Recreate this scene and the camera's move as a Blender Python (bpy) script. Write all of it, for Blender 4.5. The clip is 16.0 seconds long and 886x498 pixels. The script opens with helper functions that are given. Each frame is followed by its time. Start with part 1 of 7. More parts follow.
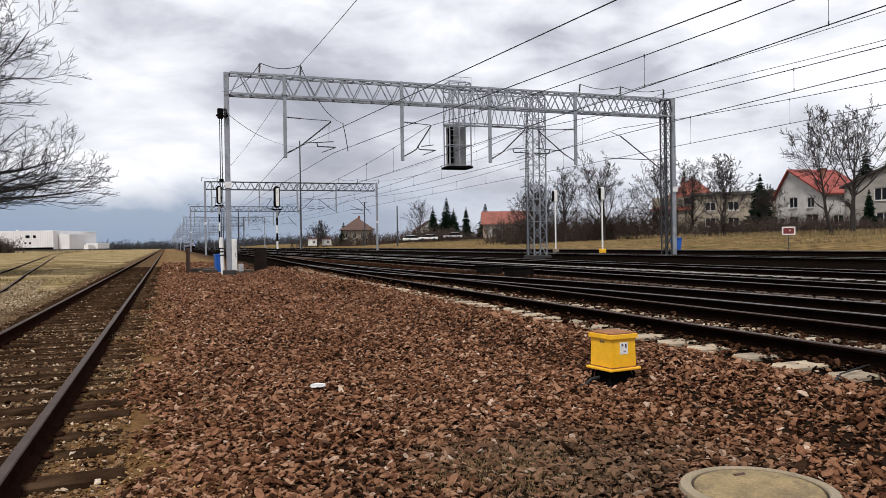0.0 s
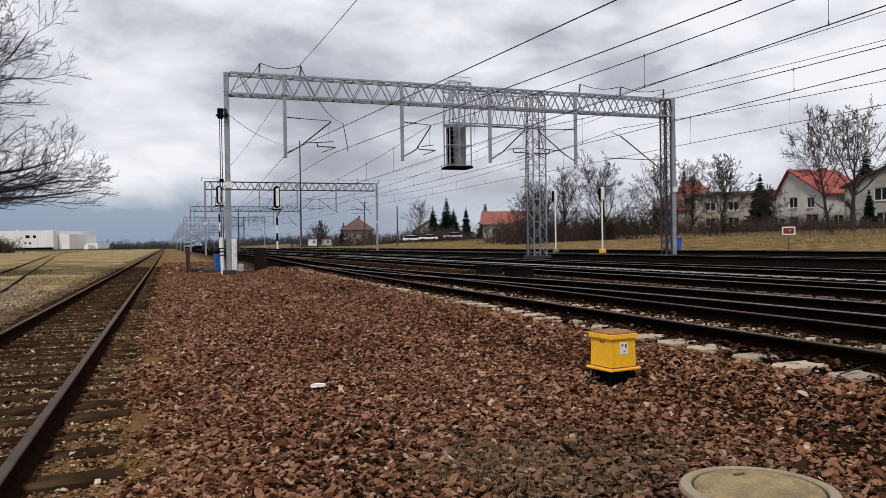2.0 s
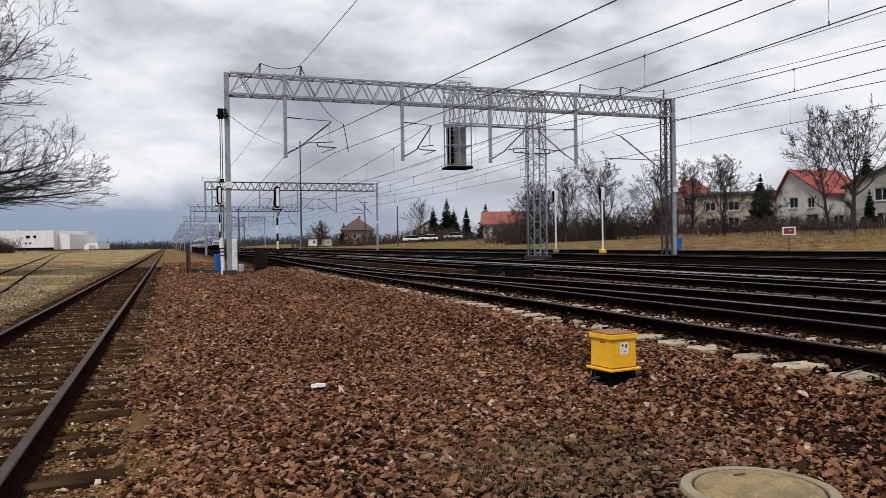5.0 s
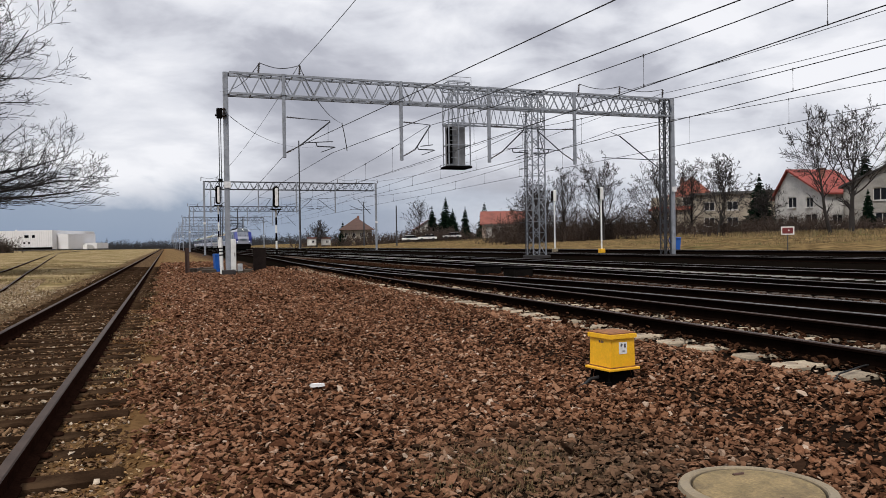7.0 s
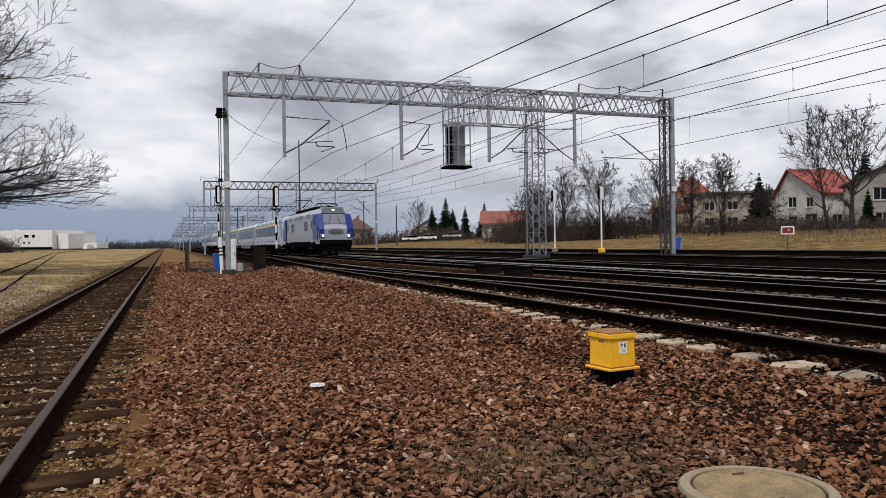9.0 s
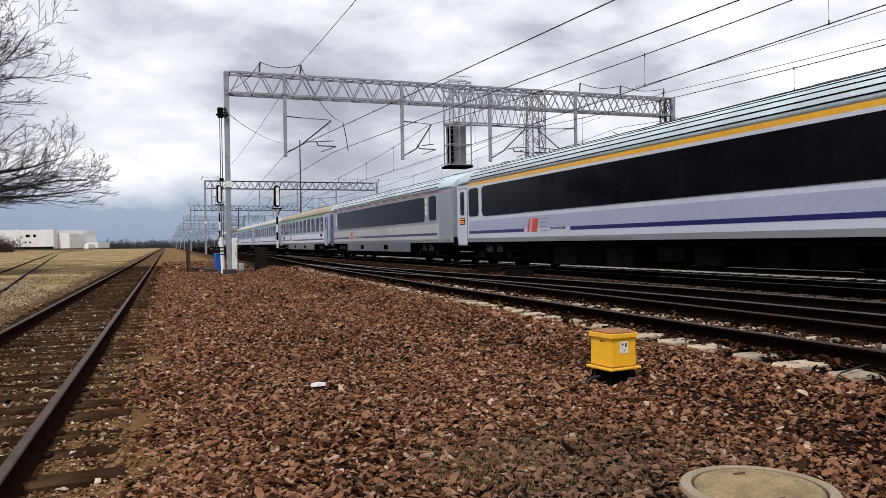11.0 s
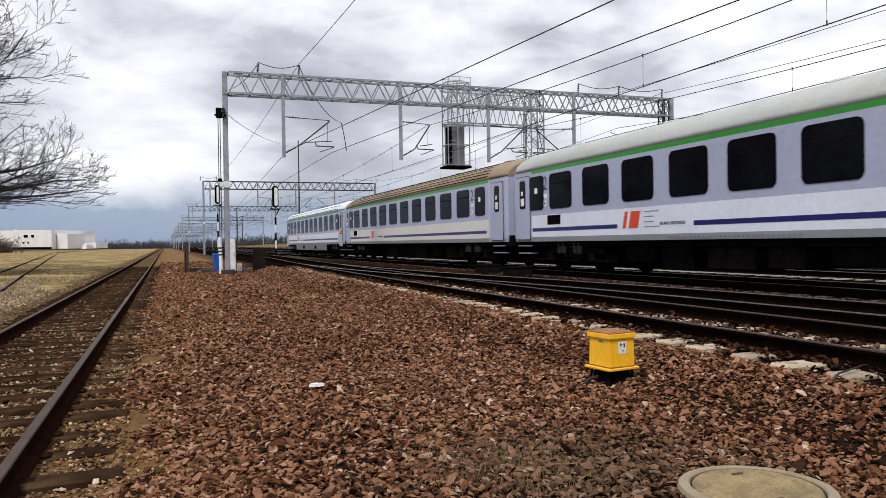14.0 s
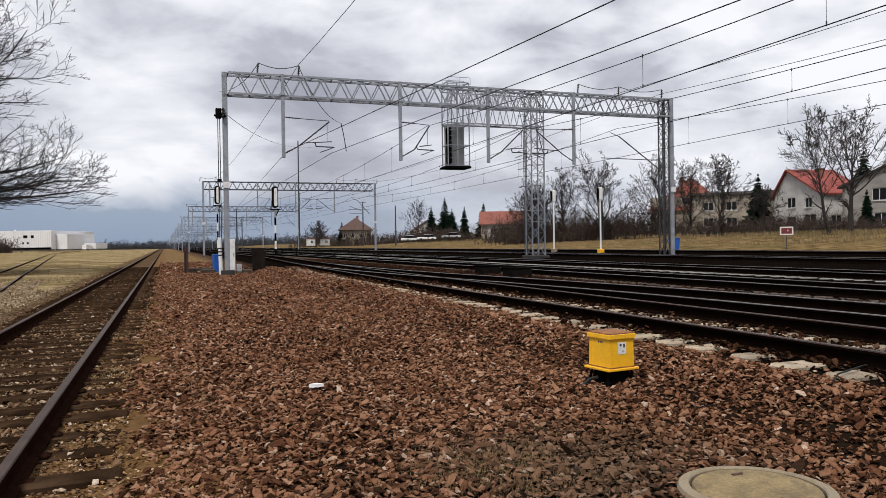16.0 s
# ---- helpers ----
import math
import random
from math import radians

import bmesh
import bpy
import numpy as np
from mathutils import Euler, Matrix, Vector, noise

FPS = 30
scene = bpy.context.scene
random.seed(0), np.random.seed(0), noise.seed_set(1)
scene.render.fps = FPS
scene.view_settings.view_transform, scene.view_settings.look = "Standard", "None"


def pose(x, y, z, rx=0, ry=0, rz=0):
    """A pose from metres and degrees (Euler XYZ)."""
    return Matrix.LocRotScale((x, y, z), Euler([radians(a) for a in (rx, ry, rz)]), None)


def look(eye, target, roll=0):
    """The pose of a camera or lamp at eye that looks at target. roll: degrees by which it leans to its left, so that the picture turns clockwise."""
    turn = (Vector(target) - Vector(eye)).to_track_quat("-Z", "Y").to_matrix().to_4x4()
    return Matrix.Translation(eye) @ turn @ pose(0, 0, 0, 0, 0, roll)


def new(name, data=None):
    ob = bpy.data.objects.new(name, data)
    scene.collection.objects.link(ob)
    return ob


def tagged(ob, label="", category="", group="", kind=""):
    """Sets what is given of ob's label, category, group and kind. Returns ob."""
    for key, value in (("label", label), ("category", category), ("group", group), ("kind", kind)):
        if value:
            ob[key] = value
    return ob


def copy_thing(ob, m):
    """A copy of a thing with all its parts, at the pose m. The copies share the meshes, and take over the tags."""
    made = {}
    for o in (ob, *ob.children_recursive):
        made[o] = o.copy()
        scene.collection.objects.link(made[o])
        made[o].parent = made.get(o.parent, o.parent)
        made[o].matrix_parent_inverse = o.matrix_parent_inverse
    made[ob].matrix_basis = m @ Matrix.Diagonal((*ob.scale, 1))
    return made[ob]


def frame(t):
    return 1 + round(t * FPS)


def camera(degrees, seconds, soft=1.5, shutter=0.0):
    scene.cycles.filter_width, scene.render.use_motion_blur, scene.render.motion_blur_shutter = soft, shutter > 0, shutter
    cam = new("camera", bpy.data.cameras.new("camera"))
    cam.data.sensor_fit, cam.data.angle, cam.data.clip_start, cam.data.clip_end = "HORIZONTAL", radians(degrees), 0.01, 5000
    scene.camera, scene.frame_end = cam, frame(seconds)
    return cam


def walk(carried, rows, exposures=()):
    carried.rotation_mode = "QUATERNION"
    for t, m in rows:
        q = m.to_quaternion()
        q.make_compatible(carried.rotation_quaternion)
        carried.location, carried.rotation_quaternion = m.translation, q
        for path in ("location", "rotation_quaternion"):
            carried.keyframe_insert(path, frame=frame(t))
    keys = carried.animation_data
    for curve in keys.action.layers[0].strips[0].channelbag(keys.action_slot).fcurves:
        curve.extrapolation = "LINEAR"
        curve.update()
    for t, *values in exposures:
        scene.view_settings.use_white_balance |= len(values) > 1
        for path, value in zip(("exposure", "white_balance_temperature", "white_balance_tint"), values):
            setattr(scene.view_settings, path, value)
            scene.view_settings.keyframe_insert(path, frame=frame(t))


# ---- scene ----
cam = camera(60.66, 16.0, soft=0.8, shutter=0.05)
EYE = (0.0, 0.0, 1.43)


def aim(dx, dy):
    """The camera's pose, turned a little by the unsteady grip."""
    yaw, pitch = radians(20.05 - dx * 0.0428), radians(-0.47 + dy * 0.0428)
    way = Vector((math.sin(yaw) * math.cos(pitch), math.cos(yaw) * math.cos(pitch), math.sin(pitch)))
    return look(EYE, Vector(EYE) + way, -0.85)


SHAKE = [(0, 0, 0), (1, 0, 0), (1.5, 1, -.5), (2, 0, 0), (2.5, 0, -.3), (3, -.3, -2), (3.5, .3, 1.5), (4, 1.5, 4.5), (4.5, 1, 2),
         (5.5, 0, 0), (6.5, -1, -.3), (7, -1.5, -.3), (7.5, -1, 2.5), (8, -2, .8), (8.5, -1, -1), (9, -1.5, -.8), (10, -.5, -1),
         (11.5, .3, -1.5), (12, 0, -1), (12.5, 1.5, -1.8), (13, -2, -1.5), (13.5, -2.5, 1), (14, -2.5, -.8), (14.5, -4, .3),
         (15, -3, -2), (15.5, -2, 0), (16, -3, 0)]
walk(cam, [(t, aim(dx, dy)) for t, dx, dy in SHAKE], exposures=[(0, 0.38), (0.4, 0.18), (9, 0.18), (11.5, 0.40), (15.5, 0.42), (16, 0.26)])

# ---- light: overcast sky with a soft, high sun ----
world = bpy.data.worlds.new("world")
scene.world = world
world.use_nodes = True


def tree_of(nt):
    """Short ways to add and link nodes."""
    def n(kind, **kw):
        nd = nt.nodes.new(kind)
        for k, v in kw.items():
            if k in nd.inputs:
                nd.inputs[k].default_value = v
        return nd
    return n, nt.links.new


def ramp(nd, stops, mode="LINEAR"):
    cr = nd.color_ramp
    cr.interpolation = mode
    while len(cr.elements) < len(stops):
        cr.elements.new(0.5)
    for e, (p, c) in zip(cr.elements, stops):
        e.position = p
        e.color = (*c, 1) if len(c) == 3 else c
    return nd


def build_sky():
    nt = world.node_tree
    nt.nodes.clear()
    n, link = tree_of(nt)
    out = n("ShaderNodeOutputWorld")
    sky = n("ShaderNodeTexSky")
    sky.sky_type, sky.sun_disc = "NISHITA", False
    sky.sun_elevation, sky.sun_rotation = radians(59), radians(218)
    clear = n("ShaderNodeBackground", Strength=0.05)
    link(sky.outputs[0], clear.inputs[0])
    co = n("ShaderNodeTexCoord")
    sep = n("ShaderNodeSeparateXYZ")
    link(co.outputs["Generated"], sep.inputs[0])
    # heavy rounded clouds, wider than they are high
    mp = n("ShaderNodeMapping"); mp.inputs["Location"].default_value = (0.35, 1.1, 0.2); mp.inputs["Scale"].default_value = (1.0, 1.0, 2.3)
    link(co.outputs["Generated"], mp.inputs[0])
    n1 = n("ShaderNodeTexNoise", Scale=2.3, Detail=6.0, Roughness=0.52, Distortion=0.45)
    link(mp.outputs[0], n1.inputs["Vector"])
    n2 = n("ShaderNodeTexNoise", Scale=6.5, Detail=6.0, Roughness=0.55, Distortion=0.4)
    link(mp.outputs[0], n2.inputs["Vector"])
    mix = n("ShaderNodeMix"); mix.data_type = "FLOAT"; mix.inputs[0].default_value = 0.36
    link(n1.outputs[0], mix.inputs[2]); link(n2.outputs[0], mix.inputs[3])
    dens = mix.outputs[0]
    # the larger cloud masses: direction, edge, core, thinner (+) or thicker (-)
    for way, edge, core, amount in [((0.073, 0.958, 0.279), 0.93, 0.995, -0.045), ((0.291, 0.919, 0.266), 0.95, 0.995, -0.02), ((-0.094, 0.982, 0.165), 0.955, 0.998, -0.01), ((-0.008, 0.995, 0.101), 0.985, 0.9995, 0.07), ((0.613, 0.746, 0.26), 0.95, 0.995, 0.05)]:
        dot = n("ShaderNodeVectorMath"); dot.operation = "DOT_PRODUCT"; dot.inputs[1].default_value = way
        link(co.outputs["Generated"], dot.inputs[0])
        mr = n("ShaderNodeMapRange"); mr.interpolation_type = "SMOOTHSTEP"
        mr.inputs[1].default_value, mr.inputs[2].default_value, mr.inputs[4].default_value = edge, core, amount
        link(dot.outputs["Value"], mr.inputs[0])
        sm2 = n("ShaderNodeMath"); sm2.operation = "ADD"
        link(dens, sm2.inputs[0]); link(mr.outputs[0], sm2.inputs[1])
        dens = sm2.outputs[0]
    cr = ramp(n("ShaderNodeValToRGB"), [(0.345, (0.38, 0.39, 0.455)), (0.44, (0.54, 0.55, 0.62)), (0.51, (0.78, 0.795, 0.86)), (0.585, (0.98, 0.985, 1.03))])
    link(dens, cr.inputs[0])
    # blue-grey rain haze low over the land, deepest up the line
    lift = n("ShaderNodeMath"); lift.operation = "MULTIPLY_ADD"; lift.inputs[1].default_value = -0.10; lift.inputs[2].default_value = 0.05
    link(n2.outputs[0], lift.inputs[0])
    add = n("ShaderNodeMath"); add.operation = "ADD"
    link(sep.outputs["Z"], add.inputs[0]); link(lift.outputs[0], add.inputs[1])
    low = ramp(n("ShaderNodeValToRGB"), [(0.0, (1, 1, 1)), (0.058, (0.9, 0.9, 0.9)), (0.088, (0, 0, 0))])
    link(add.outputs[0], low.inputs[0])
    side = n("ShaderNodeMapRange"); side.interpolation_type = "SMOOTHSTEP"
    side.inputs[1].default_value, side.inputs[2].default_value, side.inputs[3].default_value, side.inputs[4].default_value = -0.05, 0.6, 1.0, 0.25
    link(sep.outputs["X"], side.inputs[0])
    ml = n("ShaderNodeMath"); ml.operation = "MULTIPLY"
    link(low.outputs[0], ml.inputs[0]); link(side.outputs[0], ml.inputs[1])
    hz = n("ShaderNodeMix"); hz.data_type = "RGBA"
    hz.inputs[7].default_value = (0.27, 0.345, 0.475, 1)
    link(ml.outputs[0], hz.inputs[0]); link(cr.outputs[0], hz.inputs[6])
    cloud = n("ShaderNodeBackground", Strength=0.86)
    link(hz.outputs[2], cloud.inputs[0])
    sm = n("ShaderNodeMixShader", Fac=0.93)
    link(clear.outputs[0], sm.inputs[1]); link(cloud.outputs[0], sm.inputs[2]); link(sm.outputs[0], out.inputs[0])


build_sky()
sun = new("sun", bpy.data.lights.new("sun", "SUN"))
sun.data.energy, sun.data.angle, sun.data.color = 2.7, radians(10), (1.0, 0.95, 0.89)
sun.matrix_world = look((0, 0, 40), (11, 14, 10))

# ---- materials ----
MATS = {}


def mat(name, base, rough=0.7, metal=0.0, scale=6.0, vary=0.25, fine=60.0, bump=0.15, second=None, rand=0.0, island=0.0, stain=None, dist=0.01, spec=0.5, emit=0.0):
    """A surface with two scales of variation, grain relief and, if asked, stains and a change from piece to piece."""
    if name in MATS:
        return MATS[name]
    m = bpy.data.materials.new(name)
    m.use_nodes = True
    nt = m.node_tree
    bs = nt.nodes["Principled BSDF"]
    n, link = tree_of(nt)
    co = n("ShaderNodeTexCoord")
    a = n("ShaderNodeTexNoise", Scale=scale, Detail=5.0, Roughness=0.6)
    b = n("ShaderNodeTexNoise", Scale=fine, Detail=3.0, Roughness=0.6)
    link(co.outputs["Object"], a.inputs["Vector"]); link(co.outputs["Object"], b.inputs["Vector"])
    sec = second or tuple(c * (1 - vary) for c in base)
    first = tuple(min(1, c * (1 + vary * 0.6)) for c in base)
    cr = ramp(n("ShaderNodeValToRGB"), [(0.32, sec), (0.5, base), (0.68, first)])
    link(a.outputs[0], cr.inputs[0])
    mix = n("ShaderNodeMix"); mix.data_type = "RGBA"; mix.blend_type = "MULTIPLY"; mix.inputs[0].default_value = 1.0
    cr2 = ramp(n("ShaderNodeValToRGB"), [(0.3, (1 - vary, 1 - vary, 1 - vary)), (0.7, (1.08, 1.06, 1.05))])
    link(b.outputs[0], cr2.inputs[0])
    link(cr.outputs[0], mix.inputs[6]); link(cr2.outputs[0], mix.inputs[7])
    col = mix.outputs[2]
    if rand or island:
        src = n("ShaderNodeObjectInfo").outputs["Random"] if rand else n("ShaderNodeNewGeometry").outputs["Random Per Island"]
        k = rand or island
        cr3 = ramp(n("ShaderNodeValToRGB"), [(0.0, (1 - k, 1 - k, 1 - k)), (0.45, (1, 1, 1)), (0.85, (1 + .4 * k, 1 + .33 * k, 1 + .25 * k)), (1.0, (1 + 1.3 * k, 1 + 1.25 * k, 1 + 1.2 * k))])
        link(src, cr3.inputs[0])
        m3 = n("ShaderNodeMix"); m3.data_type = "RGBA"; m3.blend_type = "MULTIPLY"; m3.inputs[0].default_value = 1.0; m3.clamp_result = False
        link(col, m3.inputs[6]); link(cr3.outputs[0], m3.inputs[7])
        col = m3.outputs[2]
    if stain:
        c = n("ShaderNodeTexNoise", Scale=scale * 0.45, Detail=6.0, Roughness=0.7)
        link(co.outputs["Object"], c.inputs["Vector"])
        cr4 = ramp(n("ShaderNodeValToRGB"), [(0.52, (0, 0, 0)), (0.68, (1, 1, 1))])
        link(c.outputs[0], cr4.inputs[0])
        m4 = n("ShaderNodeMix"); m4.data_type = "RGBA"
        m4.inputs[7].default_value = (*stain, 1)
        link(cr4.outputs[0], m4.inputs[0]); link(col, m4.inputs[6])
        col = m4.outputs[2]
    link(col, bs.inputs["Base Color"])
    rr = n("ShaderNodeMapRange")
    rr.inputs[3].default_value, rr.inputs[4].default_value = max(0.03, rough - 0.1), min(1, rough + 0.1)
    link(b.outputs[0], rr.inputs[0]); link(rr.outputs[0], bs.inputs["Roughness"])
    bs.inputs["Metallic"].default_value = metal
    bs.inputs["Specular IOR Level"].default_value = spec
    if bump:
        bp = n("ShaderNodeBump", Strength=bump, Distance=dist)
        link(b.outputs[0], bp.inputs["Height"]); link(bp.outputs[0], bs.inputs["Normal"])
    if emit:
        bs.inputs["Emission Color"].default_value = (*base, 1)
        bs.inputs["Emission Strength"].default_value = emit
    MATS[name] = m
    return m


def glass(name, tint=(0.02, 0.022, 0.025), rough=0.06):
    return mat(name, tint, rough, 0.0, 1.5, 0.4, 8.0, 0.02, spec=0.04)


STEEL = mat("galvanised steel", (0.27, 0.29, 0.325), 0.55, 0.2, 3.0, 0.25, 40, 0.08)
STEEL_DARK = mat("weathered steel", (0.045, 0.047, 0.055), 0.65, 0.2, 3.0, 0.3, 40, 0.1)
RUST_RAIL = mat("rusty rail steel", (0.022, 0.010, 0.0065), 0.9, 0.0, 5.0, 0.35, 50, 0.25, spec=0.0)
RAIL_HEAD = mat("worn rail head", (0.15, 0.135, 0.13), 0.34, 0.85, 4.0, 0.25, 60, 0.05)
RAIL_DULL = mat("dull rail head", (0.06, 0.042, 0.034), 0.6, 0.0, 4.0, 0.3, 60, 0.08, spec=0.15)
RAIL_BROWN = mat("brown filmed rail head", (0.045, 0.027, 0.021), 0.5, 0.2, 4.0, 0.3, 60, 0.06, spec=0.2)
# oily steel, its base sunk below real so deep shade is in the colour
OILY_SHADE = mat("oily rail steel deepened with shade", (0.006, 0.0034, 0.0025), 0.9, 0.0, 5.0, 0.35, 50, 0.2, spec=0.0)
TIMBER = mat("old creosoted timber", (0.034, 0.020, 0.012), 0.9, 0, 4.0, 0.4, 70, 0.5, rand=0.35, stain=(0.062, 0.038, 0.022), spec=0.0)
TIE_CONC = mat("sleeper concrete", (0.42, 0.345, 0.25), 0.9, 0, 5.0, 0.3, 50, 0.3, rand=0.3, stain=(0.15, 0.11, 0.08))
TIE_GREY = mat("grey sleeper concrete", (0.26, 0.25, 0.235), 0.9, 0, 5.0, 0.3, 50, 0.3, rand=0.35, stain=(0.09, 0.08, 0.07))
TIE_STAIN = mat("brake-dust stained concrete", (0.075, 0.055, 0.042), 0.9, 0, 5.0, 0.3, 50, 0.3, rand=0.35, stain=(0.03, 0.022, 0.017))
# oil stain plus crushed shade, both in this near-black base
TIE_OILY_SHADE = mat("oil-stained concrete deepened with shade", (0.006, 0.005, 0.004), 0.9, 0, 5.0, 0.4, 50, 0.3, rand=0.3, spec=0.0)
BLACK = mat("black rubber", (0.012, 0.012, 0.013), 0.7, 0, 5, 0.3, 40, 0.1)
INSULATOR = mat("brown glazed insulator", (0.035, 0.022, 0.018), 0.3, 0, 5, 0.3, 40, 0.05)
WIRE = mat("bare wire", (0.018, 0.017, 0.018), 0.7, 0.0, 5, 0.2, 40, 0.0)
CONCRETE = mat("weathered concrete", (0.235, 0.19, 0.125), 0.9, 0, 3.0, 0.25, 45, 0.35, stain=(0.22, 0.19, 0.14))


# ---- mesh helpers ----
def finish(name, bm, material, parent=None, smooth=False):
    me = bpy.data.meshes.new(name)
    bm.to_mesh(me)
    bm.free()
    for m in (material if isinstance(material, (list, tuple)) else [material]):
        me.materials.append(m)
    if smooth:
        me.polygons.foreach_set("use_smooth", [True] * len(me.polygons))
    ob = new(name, me)
    if parent is not None:
        ob.parent = parent
    return ob


def part(name, bm, material, parent, label="", smooth=False):
    ob = finish(name, bm, material, parent, smooth)
    if label:
        ob["label"] = label
    return ob


def thing(name, m, label, category, group="", kind=""):
    e = new(name)
    e.empty_display_size = 0.2
    e.matrix_basis = m
    return tagged(e, label, category, group, kind)


def B():
    return bmesh.new()


def box(bm, x0, x1, y0, y1, z0, z1, bev=0.0, mi=0):
    r = bmesh.ops.create_cube(bm, size=1.0)
    vs = r["verts"]
    bmesh.ops.scale(bm, vec=(x1 - x0, y1 - y0, z1 - z0), verts=vs)
    bmesh.ops.translate(bm, vec=((x0 + x1) / 2, (y0 + y1) / 2, (z0 + z1) / 2), verts=vs)
    fs = list({f for v in vs for f in v.link_faces})
    for f in fs:
        f.material_index = mi
    if bev:
        es = list({e for f in fs for e in f.edges})
        bmesh.ops.bevel(bm, geom=es, offset=bev, segments=1, affect="EDGES", profile=0.5)
    return bm


def rod(bm, a, b, r, r2=None, seg=6, caps=True):
    """A round bar from a to b."""
    a, b = Vector(a), Vector(b)
    d = b - a
    if d.length < 1e-6:
        return bm
    m = Matrix.Translation((a + b) / 2) @ d.to_track_quat("Z", "Y").to_matrix().to_4x4()
    bmesh.ops.create_cone(bm, cap_ends=caps, segments=seg, radius1=r, radius2=r if r2 is None else r2, depth=d.length, matrix=m)
    return bm


def bar(bm, a, b, w, h):
    """A square bar from a to b."""
    a, b = Vector(a), Vector(b)
    d = b - a
    m = Matrix.Translation((a + b) / 2) @ d.to_track_quat("Z", "Y").to_matrix().to_4x4() @ Matrix.Diagonal((w, h, d.length, 1))
    bmesh.ops.create_cube(bm, size=1.0, matrix=m)
    return bm


def loft(bm, rings, close=True, caps=True):
    """Skin rings of points, one after the other."""
    vs = [[bm.verts.new(p) for p in ring] for ring in rings]
    n = len(vs[0])
    for a, b in zip(vs, vs[1:]):
        for i in range(n if close else n - 1):
            j = (i + 1) % n
            bm.faces.new((a[i], a[j], b[j], b[i]))
    if caps and close:
        bm.faces.new(vs[0][::-1])
        bm.faces.new(vs[-1])
    return bm


def prism(bm, pts, axis, a, b):
    """A flat outline drawn along an axis: pts are the two other coordinates in order."""
    def p(u, v, w):
        return {"x": (w, u, v), "y": (u, w, v), "z": (u, v, w)}[axis]
    return loft(bm, [[p(u, v, a) for u, v in pts], [p(u, v, b) for u, v in pts]])


def tidy(bm):
    bmesh.ops.recalc_face_normals(bm, faces=bm.faces[:])
    return bm


def rrect(cx, cy, w, h, r, seg=4):
    out = []
    for qx, qy, a0 in ((1, 1, 0), (-1, 1, 90), (-1, -1, 180), (1, -1, 270)):
        for i in range(seg + 1):
            a = radians(a0 + 90 * i / seg)
            out.append((cx + qx * (w / 2 - r) + r * math.cos(a), cy + qy * (h / 2 - r) + r * math.sin(a)))
    return out


def lerp_path(keys, y):
    """Smooth x over y through key pairs (y, x)."""
    ys, xs = [k[0] for k in keys], [k[1] for k in keys]
    if y <= ys[0]:
        return xs[0]
    if y >= ys[-1]:
        return xs[-1] + (xs[-1] - xs[-2]) / (ys[-1] - ys[-2]) * (y - ys[-1])
    sl = [(xs[i + 1] - xs[i]) / (ys[i + 1] - ys[i]) for i in range(len(xs) - 1)]
    tg = [sl[0]] + [(sl[i] + sl[i + 1]) / 2 for i in range(len(sl) - 1)] + [sl[-1]]
    for i in range(len(sl)):
        if y <= ys[i + 1]:
            h = ys[i + 1] - ys[i]
            u = (y - ys[i]) / h
            return ((2 * u ** 3 - 3 * u * u + 1) * xs[i] + (u ** 3 - 2 * u * u + u) * h * tg[i]
                    + (3 * u * u - 2 * u ** 3) * xs[i + 1] + (u ** 3 - u * u) * h * tg[i + 1])


# ---- ground ----
def ground_z(x, y=0.0):
    """The lie of the land across the line."""
    keys = [(-400, 1.0), (-60, 0.1), (-12, -0.02), (-3.7, 0.0), (-3.1, -0.06), (-0.6, -0.055), (0.0, 0.0), (3.9, 0.0), (5.1, 0.23), (12, 0.24), (20.5, 0.26), (22.5, 0.42), (29, 0.52), (34, 0.62), (45, 1.0), (60, 1.75), (90, 2.4), (400, 5.0), (1500, 8)]
    for (a, za), (b, zb) in zip(keys, keys[1:]):
        if x <= b:
            u = max(0, (x - a) / (b - a))
            return za + (zb - za) * u * u * (3 - 2 * u)
    return keys[-1][1]


